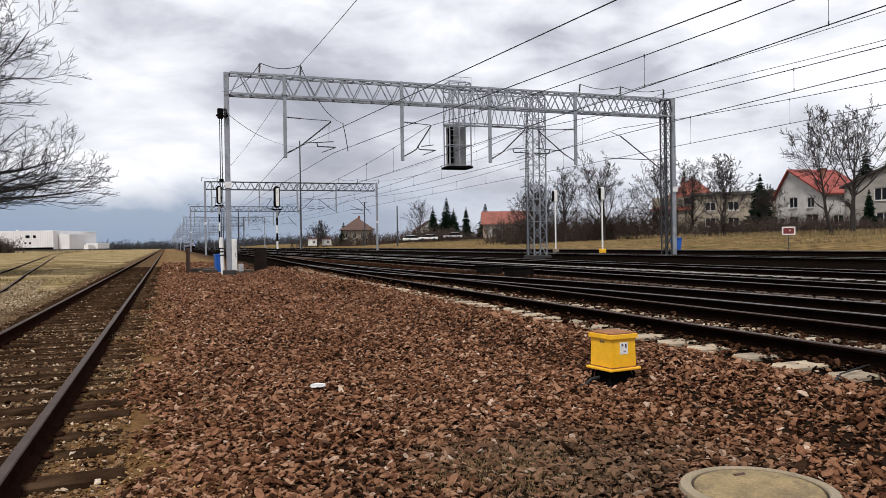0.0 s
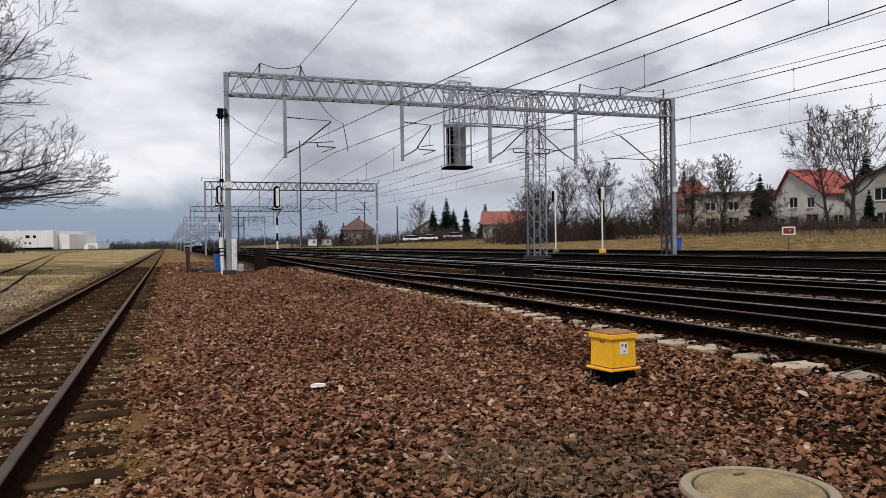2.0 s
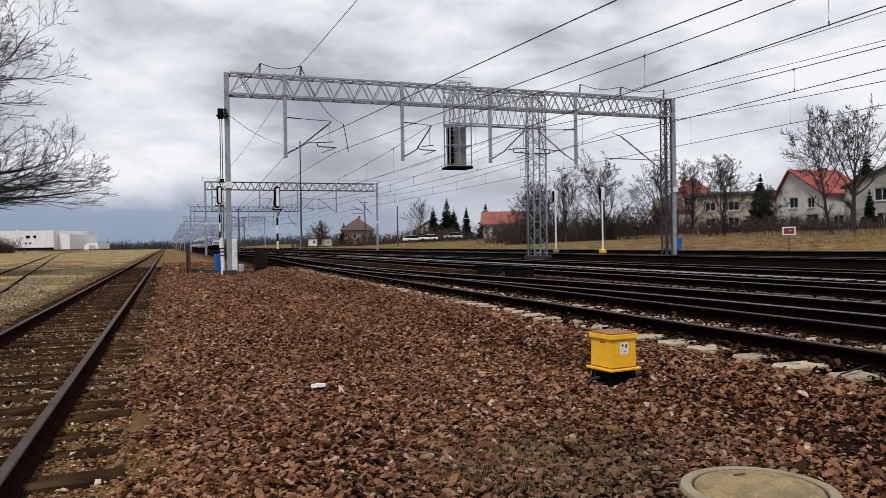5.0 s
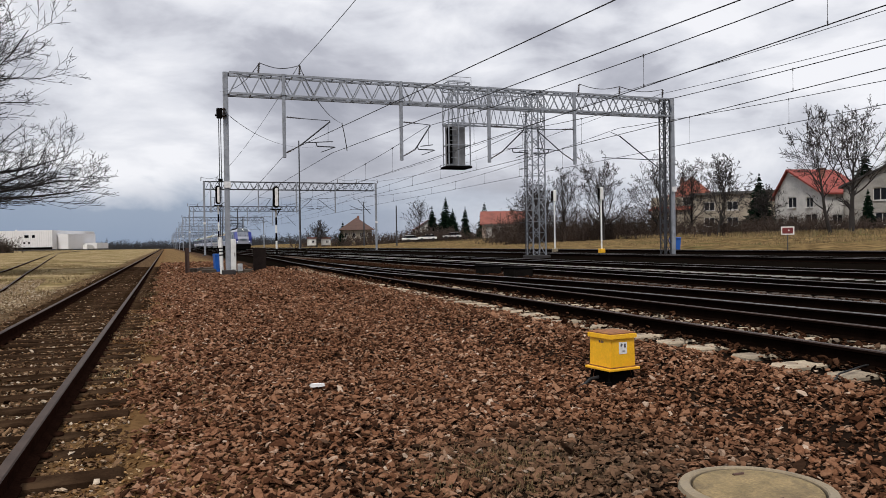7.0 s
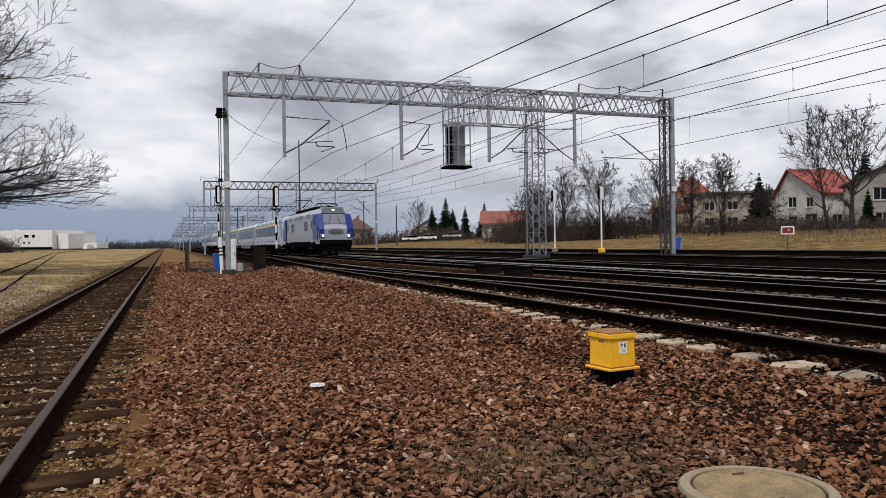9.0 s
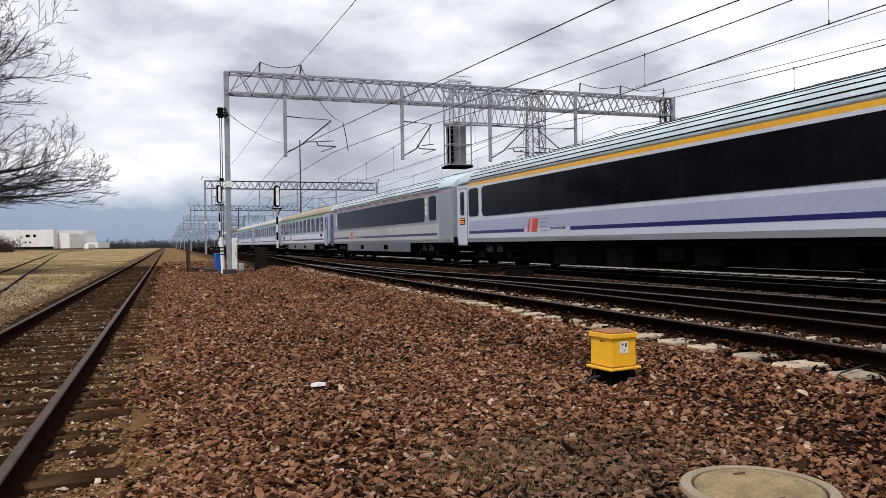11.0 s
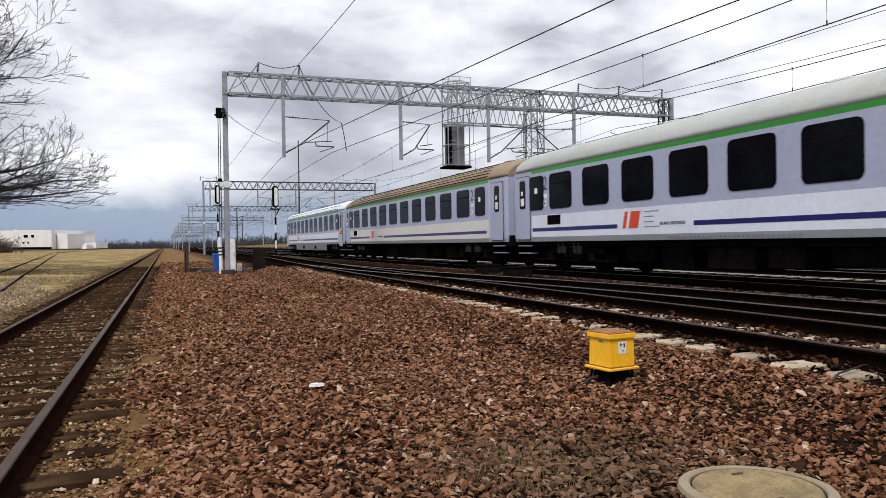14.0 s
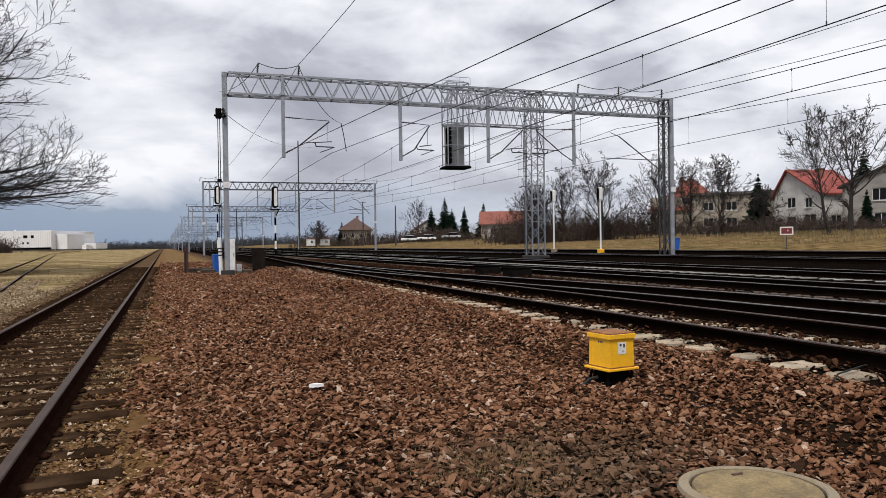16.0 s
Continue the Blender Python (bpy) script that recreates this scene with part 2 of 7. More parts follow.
def ground_material():
    m = bpy.data.materials.new("ballast and grass")
    m.use_nodes = True
    nt = m.node_tree
    bs = nt.nodes["Principled BSDF"]
    n, link = tree_of(nt)
    co = n("ShaderNodeTexCoord")
    sep = n("ShaderNodeSeparateXYZ")
    link(co.outputs["Object"], sep.inputs[0])

    def noise_node(scale, detail=5.0, rough=0.6):
        a = n("ShaderNodeTexNoise", Scale=scale, Detail=detail, Roughness=rough)
        link(co.outputs["Object"], a.inputs["Vector"])
        return a.outputs[0]

    def math_(op, a, b):
        q = n("ShaderNodeMath"); q.operation = op
        for i, v in enumerate((a, b)):
            if isinstance(v, (int, float)):
                q.inputs[i].default_value = v
            else:
                link(v, q.inputs[i])
        return q.outputs[0]

    def mixc(f, a, b, mode="MIX"):
        q = n("ShaderNodeMix"); q.data_type = "RGBA"; q.blend_type = mode
        for i, v in ((0, f), (6, a), (7, b)):
            if isinstance(v, (int, float)):
                q.inputs[i].default_value = v
            elif isinstance(v, tuple):
                q.inputs[i].default_value = (*v, 1)
            else:
                link(v, q.inputs[i])
        return q.outputs[2]

    def step(v, a, b):
        q = n("ShaderNodeMapRange"); q.interpolation_type = "SMOOTHSTEP"
        link(v, q.inputs[0]); q.inputs[1].default_value, q.inputs[2].default_value = a, b
        return q.outputs[0]
    wob = math_("MULTIPLY", math_("SUBTRACT", noise_node(0.5), 0.5), 1.6)
    wob2 = math_("MULTIPLY", math_("SUBTRACT", noise_node(0.08), 0.5), 14.0)
    x = math_("ADD", sep.outputs["X"], wob)
    y = math_("ADD", sep.outputs["Y"], wob2)
    # crushed stone: cells of several browns
    vor = n("ShaderNodeTexVoronoi", Scale=17.0)
    link(co.outputs["Object"], vor.inputs["Vector"])
    sv = n("ShaderNodeSeparateColor")
    link(vor.outputs["Color"], sv.inputs[0])
    stone = ramp(n("ShaderNodeValToRGB"), [(0.0, (0.02, 0.013, 0.010)), (0.4, (0.055, 0.031, 0.021)), (0.75, (0.09, 0.053, 0.036)), (1.0, (0.17, 0.12, 0.09))])
    link(sv.outputs[0], stone.inputs[0])
    # near-black under the loose stones: shade of their gaps, put into the colour
    gap_shade = mixc(noise_node(0.9), (0.007, 0.005, 0.004), (0.020, 0.012, 0.008))
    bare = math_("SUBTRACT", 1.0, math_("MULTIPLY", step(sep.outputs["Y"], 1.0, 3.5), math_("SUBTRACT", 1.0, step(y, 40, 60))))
    brown = mixc(bare, gap_shade, mixc(0.6, stone.outputs[0], mixc(noise_node(0.35), (0.025, 0.016, 0.012), (0.07, 0.042, 0.028)), "MIX"))
    # oily main line bed, with deep shade also put into its colour
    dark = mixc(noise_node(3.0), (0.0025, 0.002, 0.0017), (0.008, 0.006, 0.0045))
    tan = mixc(step(noise_node(6.0, 7, .75), .38, .62), (0.05, 0.035, 0.018), (0.46, 0.38, 0.26))
    grass = mixc(step(noise_node(0.22, 6), .4, .62), mixc(step(noise_node(1.6, 8, .7), .3, .7), (0.05, 0.038, 0.016), (0.26, 0.197, 0.092)), mixc(step(noise_node(5.0, 7, .7), .35, .65), (0.10, 0.067, 0.032), (0.50, 0.39, 0.23)))
    straw = mixc(step(noise_node(0.25, 7), 0.5, 0.7), mixc(step(noise_node(1.0, 8, .7), .3, .7), (0.04, 0.025, 0.012), (0.26, 0.18, 0.085)), mixc(step(noise_node(2.0, 7, .7), .3, .7), (0.028, 0.026, 0.010), (0.13, 0.115, 0.045)))
    rusty = mixc(noise_node(4.0), (0.10, 0.05, 0.022), (0.26, 0.15, 0.062))
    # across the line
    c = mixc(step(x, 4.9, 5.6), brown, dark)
    c = mixc(math_("MULTIPLY", step(x, 10.0, 10.5), math_("SUBTRACT", 1.0, step(x, 11.3, 11.9))), c, brown)
    c = mixc(step(x, 32.5, 35.0), c, straw)
    near = mixc(step(y, 14, 30), tan, grass)
    c = mixc(math_("SUBTRACT", 1.0, step(x, -4.0, -2.9)), c, near)
    bed = math_("MULTIPLY", math_("SUBTRACT", 1.0, step(x, -0.7, 0.1)), step(x, -4.0, -3.2))
    c = mixc(math_("MULTIPLY", bed, 0.7), c, mixc(step(noise_node(7.0, 7, .7), .3, .7), (0.022, 0.014, 0.009), (0.19, 0.125, 0.068)))
    mid = math_("MULTIPLY", math_("SUBTRACT", 1.0, step(x, 0.1, 0.9)), step(x, -1.2, -0.6))
    c = mixc(math_("MULTIPLY", mid, 0.55), c, rusty)
    # weedy far strip between the sidings and the main line
    far = math_("MULTIPLY", step(y, 40, 62), math_("MULTIPLY", step(x, -1.2, 0.4), math_("SUBTRACT", 1.0, step(x, 3.2, 5.0))))
    c = mixc(far, c, mixc(step(noise_node(1.4, 8, .7), .3, .7), (0.06, 0.04, 0.022), (0.24, 0.155, 0.075)))
    link(c, bs.inputs["Base Color"])
    bs.inputs["Roughness"].default_value = 0.95
    bs.inputs["Specular IOR Level"].default_value = 0.0
    bp = n("ShaderNodeBump", Strength=0.9, Distance=0.03)
    link(vor.outputs["Distance"], bp.inputs["Height"]); link(bp.outputs[0], bs.inputs["Normal"])
    return m


def build_ground():
    xs = [-1500, -700, -400, -200, -100, -60, -40, -25, -16, -12] + [-10 + 0.5 * i for i in range(94)] + [38, 42, 48, 54, 60, 75, 90, 120, 170, 250, 400, 800, 1500]
    ys = [-200, -60, -20] + [0.5 * i for i in range(-10, 80)] + [40 + 4 * i for i in range(40)] + [220, 300, 450, 700, 1200, 2500, 4500]
    bm = B()
    grid = []
    for y in ys:
        row = []
        for x in xs:
            z = ground_z(x)
            if abs(x) < 40 and y < 120:
                z += 0.035 * noise.noise((x * 0.6, y * 0.6, 0)) * (1 if x < 4.5 else 0.4)
            if x > 45 or x < -70:
                z += 0.35 * noise.noise((x * 0.03, y * 0.03, 2))
            row.append(bm.verts.new((x, y, z)))
        grid.append(row)
    for a, b in zip(grid, grid[1:]):
        for i in range(len(xs) - 1):
            bm.faces.new((a[i], a[i + 1], b[i + 1], b[i]))
    ob = finish("ground", bm, ground_material(), smooth=True)
    tagged(ob, "brown railway ballast giving way to dry grass", "ground", kind="structure")


build_ground()

# ---- tracks ----
RAIL = [(-0.075, 0), (0.075, 0), (0.075, 0.012), (0.012, 0.035), (0.010, 0.125), (0.036, 0.138), (0.036, 0.162), (0.030, 0.172), (-0.030, 0.172), (-0.036, 0.162), (-0.036, 0.138), (-0.010, 0.125), (-0.012, 0.035), (-0.075, 0.012)]


def rail_mesh(keys, off, z_top, y0, y1, flat=1.0):
    bm = B()
    ys, y = [], y0
    while y < y1:
        ys.append(y)
        y += 1.5 if y < 60 else 6 if y < 200 else 40
    ys.append(y1)
    rings = []
    for y in ys:
        x = lerp_path(keys, y) + off
        rings.append([(x + u, y, z_top - 0.172 + v) for u, v in RAIL])
    loft(bm, rings)
    for f in bm.faces:
        c = f.calc_center_median()
        if c.z > z_top - 0.006 and abs(f.normal.z) > -1:
            f.material_index = 1
    return tidy(bm)


def tie_mesh(name, length, width, height, material, worn=0.0, seed=1):
    bm = B()
    box(bm, -length / 2, length / 2, -width / 2, width / 2, -height, 0, 0.02)
    if worn:
        bmesh.ops.subdivide_edges(bm, edges=[e for e in bm.edges if e.calc_length() > 1.5], cuts=4)
        rnd = random.Random(seed)
        for v in bm.verts:
            v.co += Vector((rnd.uniform(-.3, .3), rnd.uniform(-.5, .5), rnd.uniform(-.8, .3))) * worn
    me = bpy.data.meshes.new(name)
    bm.to_mesh(me)
    bm.free()
    me.materials.append(material)
    return me


TRACK_T1 = [(-30, 6.4), (12, 6.5), (20, 6.62), (38, 7.2), (65, 8.55), (85, 8.85), (120, 8.9), (300, 8.9)]
TRACK_TB = [(-30, 9.3), (8, 9.08), (12, 8.95), (17, 8.5), (23, 7.8), (30, 7.3), (38, 7.2)]
TRACK_T2 = [(-30, 12.9), (500, 12.9)]
TRACK_T3 = [(-30, 18.4), (500, 18.4)]
TRACK_T4 = [(-30, 24.6), (500, 24.6)]
TRACK_T5 = [(-30, 31.0), (90, 31.0), (200, 28.0)]
TRACK_L1 = [(-30, -1.66), (500, -1.66)]
TRACK_L2 = [(5, -3.9), (28, -5.8), (35, -6.6), (48, -8.1), (62, -9.6), (83, -11.95), (129, -17.0), (155, -19.8), (227, -27.7), (277, -31.0), (386, -36.0)]
TIE_JOBS = []


def track(label, keys, z_top, y0, y1, mats, tie, tie_range, spacing, tie_len):
    th = thing("railway_track", pose(0, 0, 0), label, "railway track", kind="structure")
    for off in (-0.75, 0.75):
        part("rail", rail_mesh(keys, off, z_top, y0, y1), mats, th)
    TIE_JOBS.append((th, keys, z_top, tie, tie_range, spacing, tie_len))
    return th


def lay_ties():
    """Sleepers, each a piece of its track."""
    rnd = random.Random(5)
    for th, keys, z_top, tie, (a, b), spacing, ln in TIE_JOBS:
        old = tie is TIMBER
        meshes = [tie_mesh("sleeper", ln, 0.25, 0.18, tie, 0.02 if old else 0.004, s) for s in range(5)]
        clip = tie_mesh("rail_clip", 0.28, 0.12, 0.03, RUST_RAIL if old else OILY_SHADE)
        y = a
        while y < b:
            dx = (lerp_path(keys, y + 1) - lerp_path(keys, y - 1)) / 2
            ob = new("sleeper", rnd.choice(meshes))
            ob.parent = th
            ob.matrix_basis = pose(lerp_path(keys, y) + rnd.uniform(-.05, .05), y + rnd.uniform(-.04, .04), z_top - 0.170 + (rnd.uniform(-.004, .022) if old else 0), 0, 0, -math.degrees(math.atan(dx)) + rnd.uniform(-1.2, 1.2))
            if y < 22:
                for off in (-0.75, 0.75):
                    c = new("rail_clip", clip)
                    c.parent = th
                    c.matrix_basis = pose(lerp_path(keys, y) + off, y, z_top - 0.172 + 0.024, 0, 0, 0)
            y += spacing


track("rusty siding track on dark timber sleepers", TRACK_L1, 0.15, -25, 900, [RUST_RAIL, RAIL_DULL], TIMBER, (1.5, 60), 0.63, 2.7)
track("rusty disused siding curving away through weeds", TRACK_L2, 0.10, 5, 380, [RUST_RAIL, RAIL_DULL], TIMBER, (12, 90), 0.65, 2.5)
track("main line track on pale concrete sleepers", TRACK_T1, 0.45, -25, 900, [OILY_SHADE, RAIL_BROWN], TIE_CONC, (0, 37), 0.6, 2.45)
track("oily near-black turnout track joining beside the main line", TRACK_TB, 0.45, -25, 38, [OILY_SHADE, RAIL_HEAD], TIE_OILY_SHADE, (0, 24), 0.6, 2.4)
track("straight main line track on dark stained sleepers", TRACK_T2, 0.45, -25, 900, [OILY_SHADE, RAIL_HEAD], TIE_STAIN, (4, 80), 0.6, 2.5)
track("straight main line track with shiny rails", TRACK_T3, 0.45, -25, 900, [OILY_SHADE, RAIL_HEAD], TIE_GREY, (6, 80), 0.6, 2.5)
track("far main line track with shiny rails", TRACK_T4, 0.62, -25, 900, [OILY_SHADE, RAIL_HEAD], TIE_OILY_SHADE, (8, 80), 0.6, 2.5)
track("farthest dark track beside the meadow", TRACK_T5, 0.74, -25, 700, [OILY_SHADE, RAIL_HEAD], TIE_OILY_SHADE, (8, 70), 0.6, 2.5)


# ---- overhead line ----
def truss(bm, a, b, w, h, panel, chord=0.035, web=0.018):
    """A box truss from a to b along x; a and b are the middles of its lower side."""
    (x0, y, z), (x1, _, z1) = a, b
    k = max(2, round((x1 - x0) / panel))
    pts = [[(x0 + (x1 - x0) * i / k, y + s * w / 2, z + (z1 - z) * i / k + t * h) for i in range(k + 1)] for s in (-1, 1) for t in (0, 1)]
    for line in pts:
        bar(bm, line[0], line[-1], chord * 2, chord * 2)
    for lo, hi in ((0, 1), (2, 3)):
        for i in range(k):
            xm = tuple((p + q) / 2 for p, q in zip(pts[hi][i], pts[hi][i + 1]))
            bar(bm, pts[lo][i], xm, web * 2, web * 2)
            bar(bm, xm, pts[lo][i + 1], web * 2, web * 2)
    for i in range(0, k + 1, 1):
        bar(bm, pts[0][i], pts[2][i], web * 2, web * 2)
        bar(bm, pts[1][i], pts[3][i], web * 2, web * 2)
        if i < k:
            bar(bm, pts[1][i], pts[3][i + 1], web * 1.6, web * 1.6)
            bar(bm, pts[0][i + 1], pts[2][i], web * 1.6, web * 1.6)
    return bm


def lattice_mast(bm, x, y, z0, z1, w0, w1, step=0.75, chord=0.04, web=0.018):
    k = max(2, round((z1 - z0) / step))
    cor = [(-1, -1), (1, -1), (1, 1), (-1, 1)]

    def at(i, c):
        u = i / k
        w = (w0 + (w1 - w0) * u) / 2
        return (x + c[0] * w, y + c[1] * w, z0 + (z1 - z0) * u)
    for c in cor:
        bar(bm, at(0, c), at(k, c), chord * 2, chord * 2)
    for i in range(k):
        for j in range(4):
            a, b = cor[j], cor[(j + 1) % 4]
            if i % 2:
                a, b = b, a
            bar(bm, at(i, a), at(i + 1, b), web * 2, web * 2)
            bar(bm, at(i + 1, a), at(i + 1, b), web * 1.6, web * 1.6)
    return bm


def insulator(bm, a, b, r=0.055, n=5):
    a, b = Vector(a), Vector(b)
    rod(bm, a, b, r * 0.45)
    for i in range(n):
        p = a + (b - a) * ((i + 0.5) / n)
        d = (b - a).normalized() * 0.012
        rod(bm, p - d, p + d, r, r * 0.8, 8)
    return bm


WIRE_TRACKS = [(12.9, 5.82, 7.6), (18.4, 6.0, 7.57), (24.6, 6.23, 7.92)]


def portal(y, detail=True, x0=2.86, x1=28.6):
    """A steel portal across the tracks that carries the overhead wires."""
    th = thing("catenary_portal", pose(0, y, 0), "grey steel lattice portal carrying overhead railway wires", "catenary portal", "portals along the line")
    zb, h = 8.82, 1.0
    bm = B()
    box(bm, x0 - 0.12, x0 + 0.12, -0.13, 0.13, 0.12, zb + h + 0.08, 0.02)
    part("post", bm, STEEL, th)
    bm = B()
    box(bm, x0 - 0.33, x0 + 0.33, -0.33, 0.33, -0.3, 0.26, 0.03)
    part("foundation", bm, mat("dark foundation", (0.035, 0.03, 0.03), 0.9), th, "dark concrete foundation")
    bm = B()
    rod(bm, (x1 + 0.3, 0, 0.5), (x1 + 0.3, 0, zb + h + 0.1), 0.15, None, 12)
    part("post", bm, STEEL, th)
    if detail:
        bm = B()
        lattice_mast(bm, x1 - 0.25, 0, 0.5, zb + h, 0.42, 0.42, 0.6, 0.03, 0.016)
        part("lattice_post", bm, STEEL_DARK, th, "dark braced lattice post")
    for xp, zp in ((x0, 4.25), (x1 + 0.3, 4.3)):
        bm = B()
        box(bm, xp - 0.16, xp + 0.16, -0.19, -0.13, zp, zp + 0.3)
        part("plate", bm, mat("white plate", (0.7, 0.7, 0.7), 0.6), th, "small white marker plate")
    bm = truss(B(), (x0 + 0.16, 0, zb), (x1, 0, zb), 0.7, h, 1.02, 0.05, 0.026)
    part("beam", bm, STEEL if detail else STEEL_DARK, th)
    # hanging posts with their arms
    for xd, side, xw in ((5.6, 1, 7.55), (11.65, 1, 12.9), (16.64, 1, 18.4), (21.94, -1, 19.9)):
        bm = B()
        box(bm, xd - 0.08, xd + 0.08, -0.5, -0.36, 5.75, zb + h + 0.05, 0.01)
        box(bm, xd - 0.11, xd + 0.11, -0.53, -0.33, zb + 0.0, zb + 0.1)
        part("hanging_post", bm, STEEL, th)
        bm = B()
        xe = xw + side * 0.35
        rod(bm, (xd + side * 0.75, -0.43, 6.35), (xe, -0.43, 7.62), 0.036)
        rod(bm, (xd + side * 0.8, -0.43, 7.72), (xe, -0.43, 7.66), 0.018)
        rod(bm, (xd + side * 1.05, -0.43, 6.52), (xe + side * 0.12, -0.43, 6.62), 0.024)
        rod(bm, (xe - side * 0.75, -0.43, 6.58), (xe - side * 0.68, -0.43, 6.36), 0.03)
        rod(bm, (xe - side * 0.68, -0.43, 6.36), (xe + side * 0.2, -0.43, 6.34), 0.03)
        rod(bm, (xe + side * 0.25, -0.43, 6.34), (xe - side * 0.5, -0.43, 6.06), 0.02)
        rod(bm, (xe - side * 0.1, -0.43, 7.5), (xe - side * 0.12, -0.43, 6.62), 0.01)
        part("cantilever", bm, STEEL_DARK, th, "dark tubular arm")
        part("insulator", insulator(B(), (xd + side * 0.1, -0.43, 5.98), (xd + side * 0.75, -0.43, 6.35)), INSULATOR, th, "brown ribbed insulator")
        part("insulator", insulator(B(), (xd + side * 0.1, -0.43, 7.76), (xd + side * 0.8, -0.43, 7.72)), INSULATOR, th, "brown ribbed insulator")
    bm = B()
    rod(bm, (x1 - 0.5, 0, 5.6), (25.2, 0, 7.55), 0.04)
    rod(bm, (x1 - 0.5, 0, 6.2), (24.0, 0, 6.25), 0.025)
    rod(bm, (25.2, 0, 7.55), (24.6, 0, 7.75), 0.02)
    part("cantilever", bm, STEEL_DARK, th, "dark tubular arm")
    # jumpers and their insulators on top
    for xs in ((4.4, 6.4), (22.3, 25.0, 28.0)):
        for xi in xs:
            part("insulator", insulator(B(), (xi, -0.3, zb + h + 0.02), (xi + 0.05, -0.3, zb + h + 0.55), 0.075, 5), INSULATOR, th, "brown ribbed insulator")
        for xa, xb in zip(xs, xs[1:]):
            bm = B()
            pts = [(xa + (xb - xa) * i / 8 + 0.05, -0.3, zb + h + 0.57 - 0.22 * math.sin(math.pi * i / 8)) for i in range(9)]
            ring = [(math.cos(radians(72 * k)) * 0.02, math.sin(radians(72 * k)) * 0.02) for k in range(5)]
            loft(bm, [[(px, py + u, pz + v) for u, v in ring] for px, py, pz in pts])
            part("jumper_cable", tidy(bm), WIRE, th)
    return th


first = portal(38.3)
bm = B()
for a, b in (((2.75, -.22, 8.1), (2.75, -.22, 7.6)),):
    insulator(bm, a, b, 0.13, 3)
part("insulator", bm, INSULATOR, first, "black cable insulators")
def hanging_cable(parent, a, b, sag, r=0.022):
    """A slack cable between two points."""
    a, b = Vector(a), Vector(b)
    bm = B()
    ps = [a.lerp(b, i / 16) - Vector((0, 0, 4 * sag * (i / 16) * (1 - i / 16))) for i in range(17)]
    ring = [(math.cos(radians(60 * k)) * r, math.sin(radians(60 * k)) * r) for k in range(6)]
    loft(bm, [[(p.x + u, p.y + v, p.z) for u, v in ring] for p in ps])
    return part("jumper_cable", bm, WIRE, parent)


hanging_cable(first, (2.95, -.35, 7.75), (7.3, -.45, 6.35), 0.55)
hanging_cable(first, (6.45, -.3, 10.3), (8.55, -.45, 7.55), 0.55)
hanging_cable(first, (4.42, -.3, 10.3), (2.6, -.2, 8.9), 0.35)
hanging_cable(first, (8.5, -.45, 7.55), (8.75, -.45, 6.15), -0.12)
hanging_cable(first, (19.7, -.45, 7.4), (20.1, -.45, 6.2), 0.2)
second = portal(103.0, False, 4.8, 27.5)
for k in range(2, 11):
    copy_thing(second, pose(0, 38.3 + 64.7 * k, 0))
copy_thing(first, pose(0, 38.3 - 64.7, 0))


def wire_run(keys_z, x0, x1, y0, y1, r, bm=None, n=14):
    bm = bm or B()
    pts = []
    for i in range(n + 1):
        u = i / n
        pts.append((x0 + (x1 - x0) * u, y0 + (y1 - y0) * u, keys_z(u)))
    ring = [(math.cos(radians(72 * k)) * r, math.sin(radians(72 * k)) * r) for k in range(5)]
    return loft(bm, [[(px + a, py, pz + b) for a, b in ring] for px, py, pz in pts], caps=False)


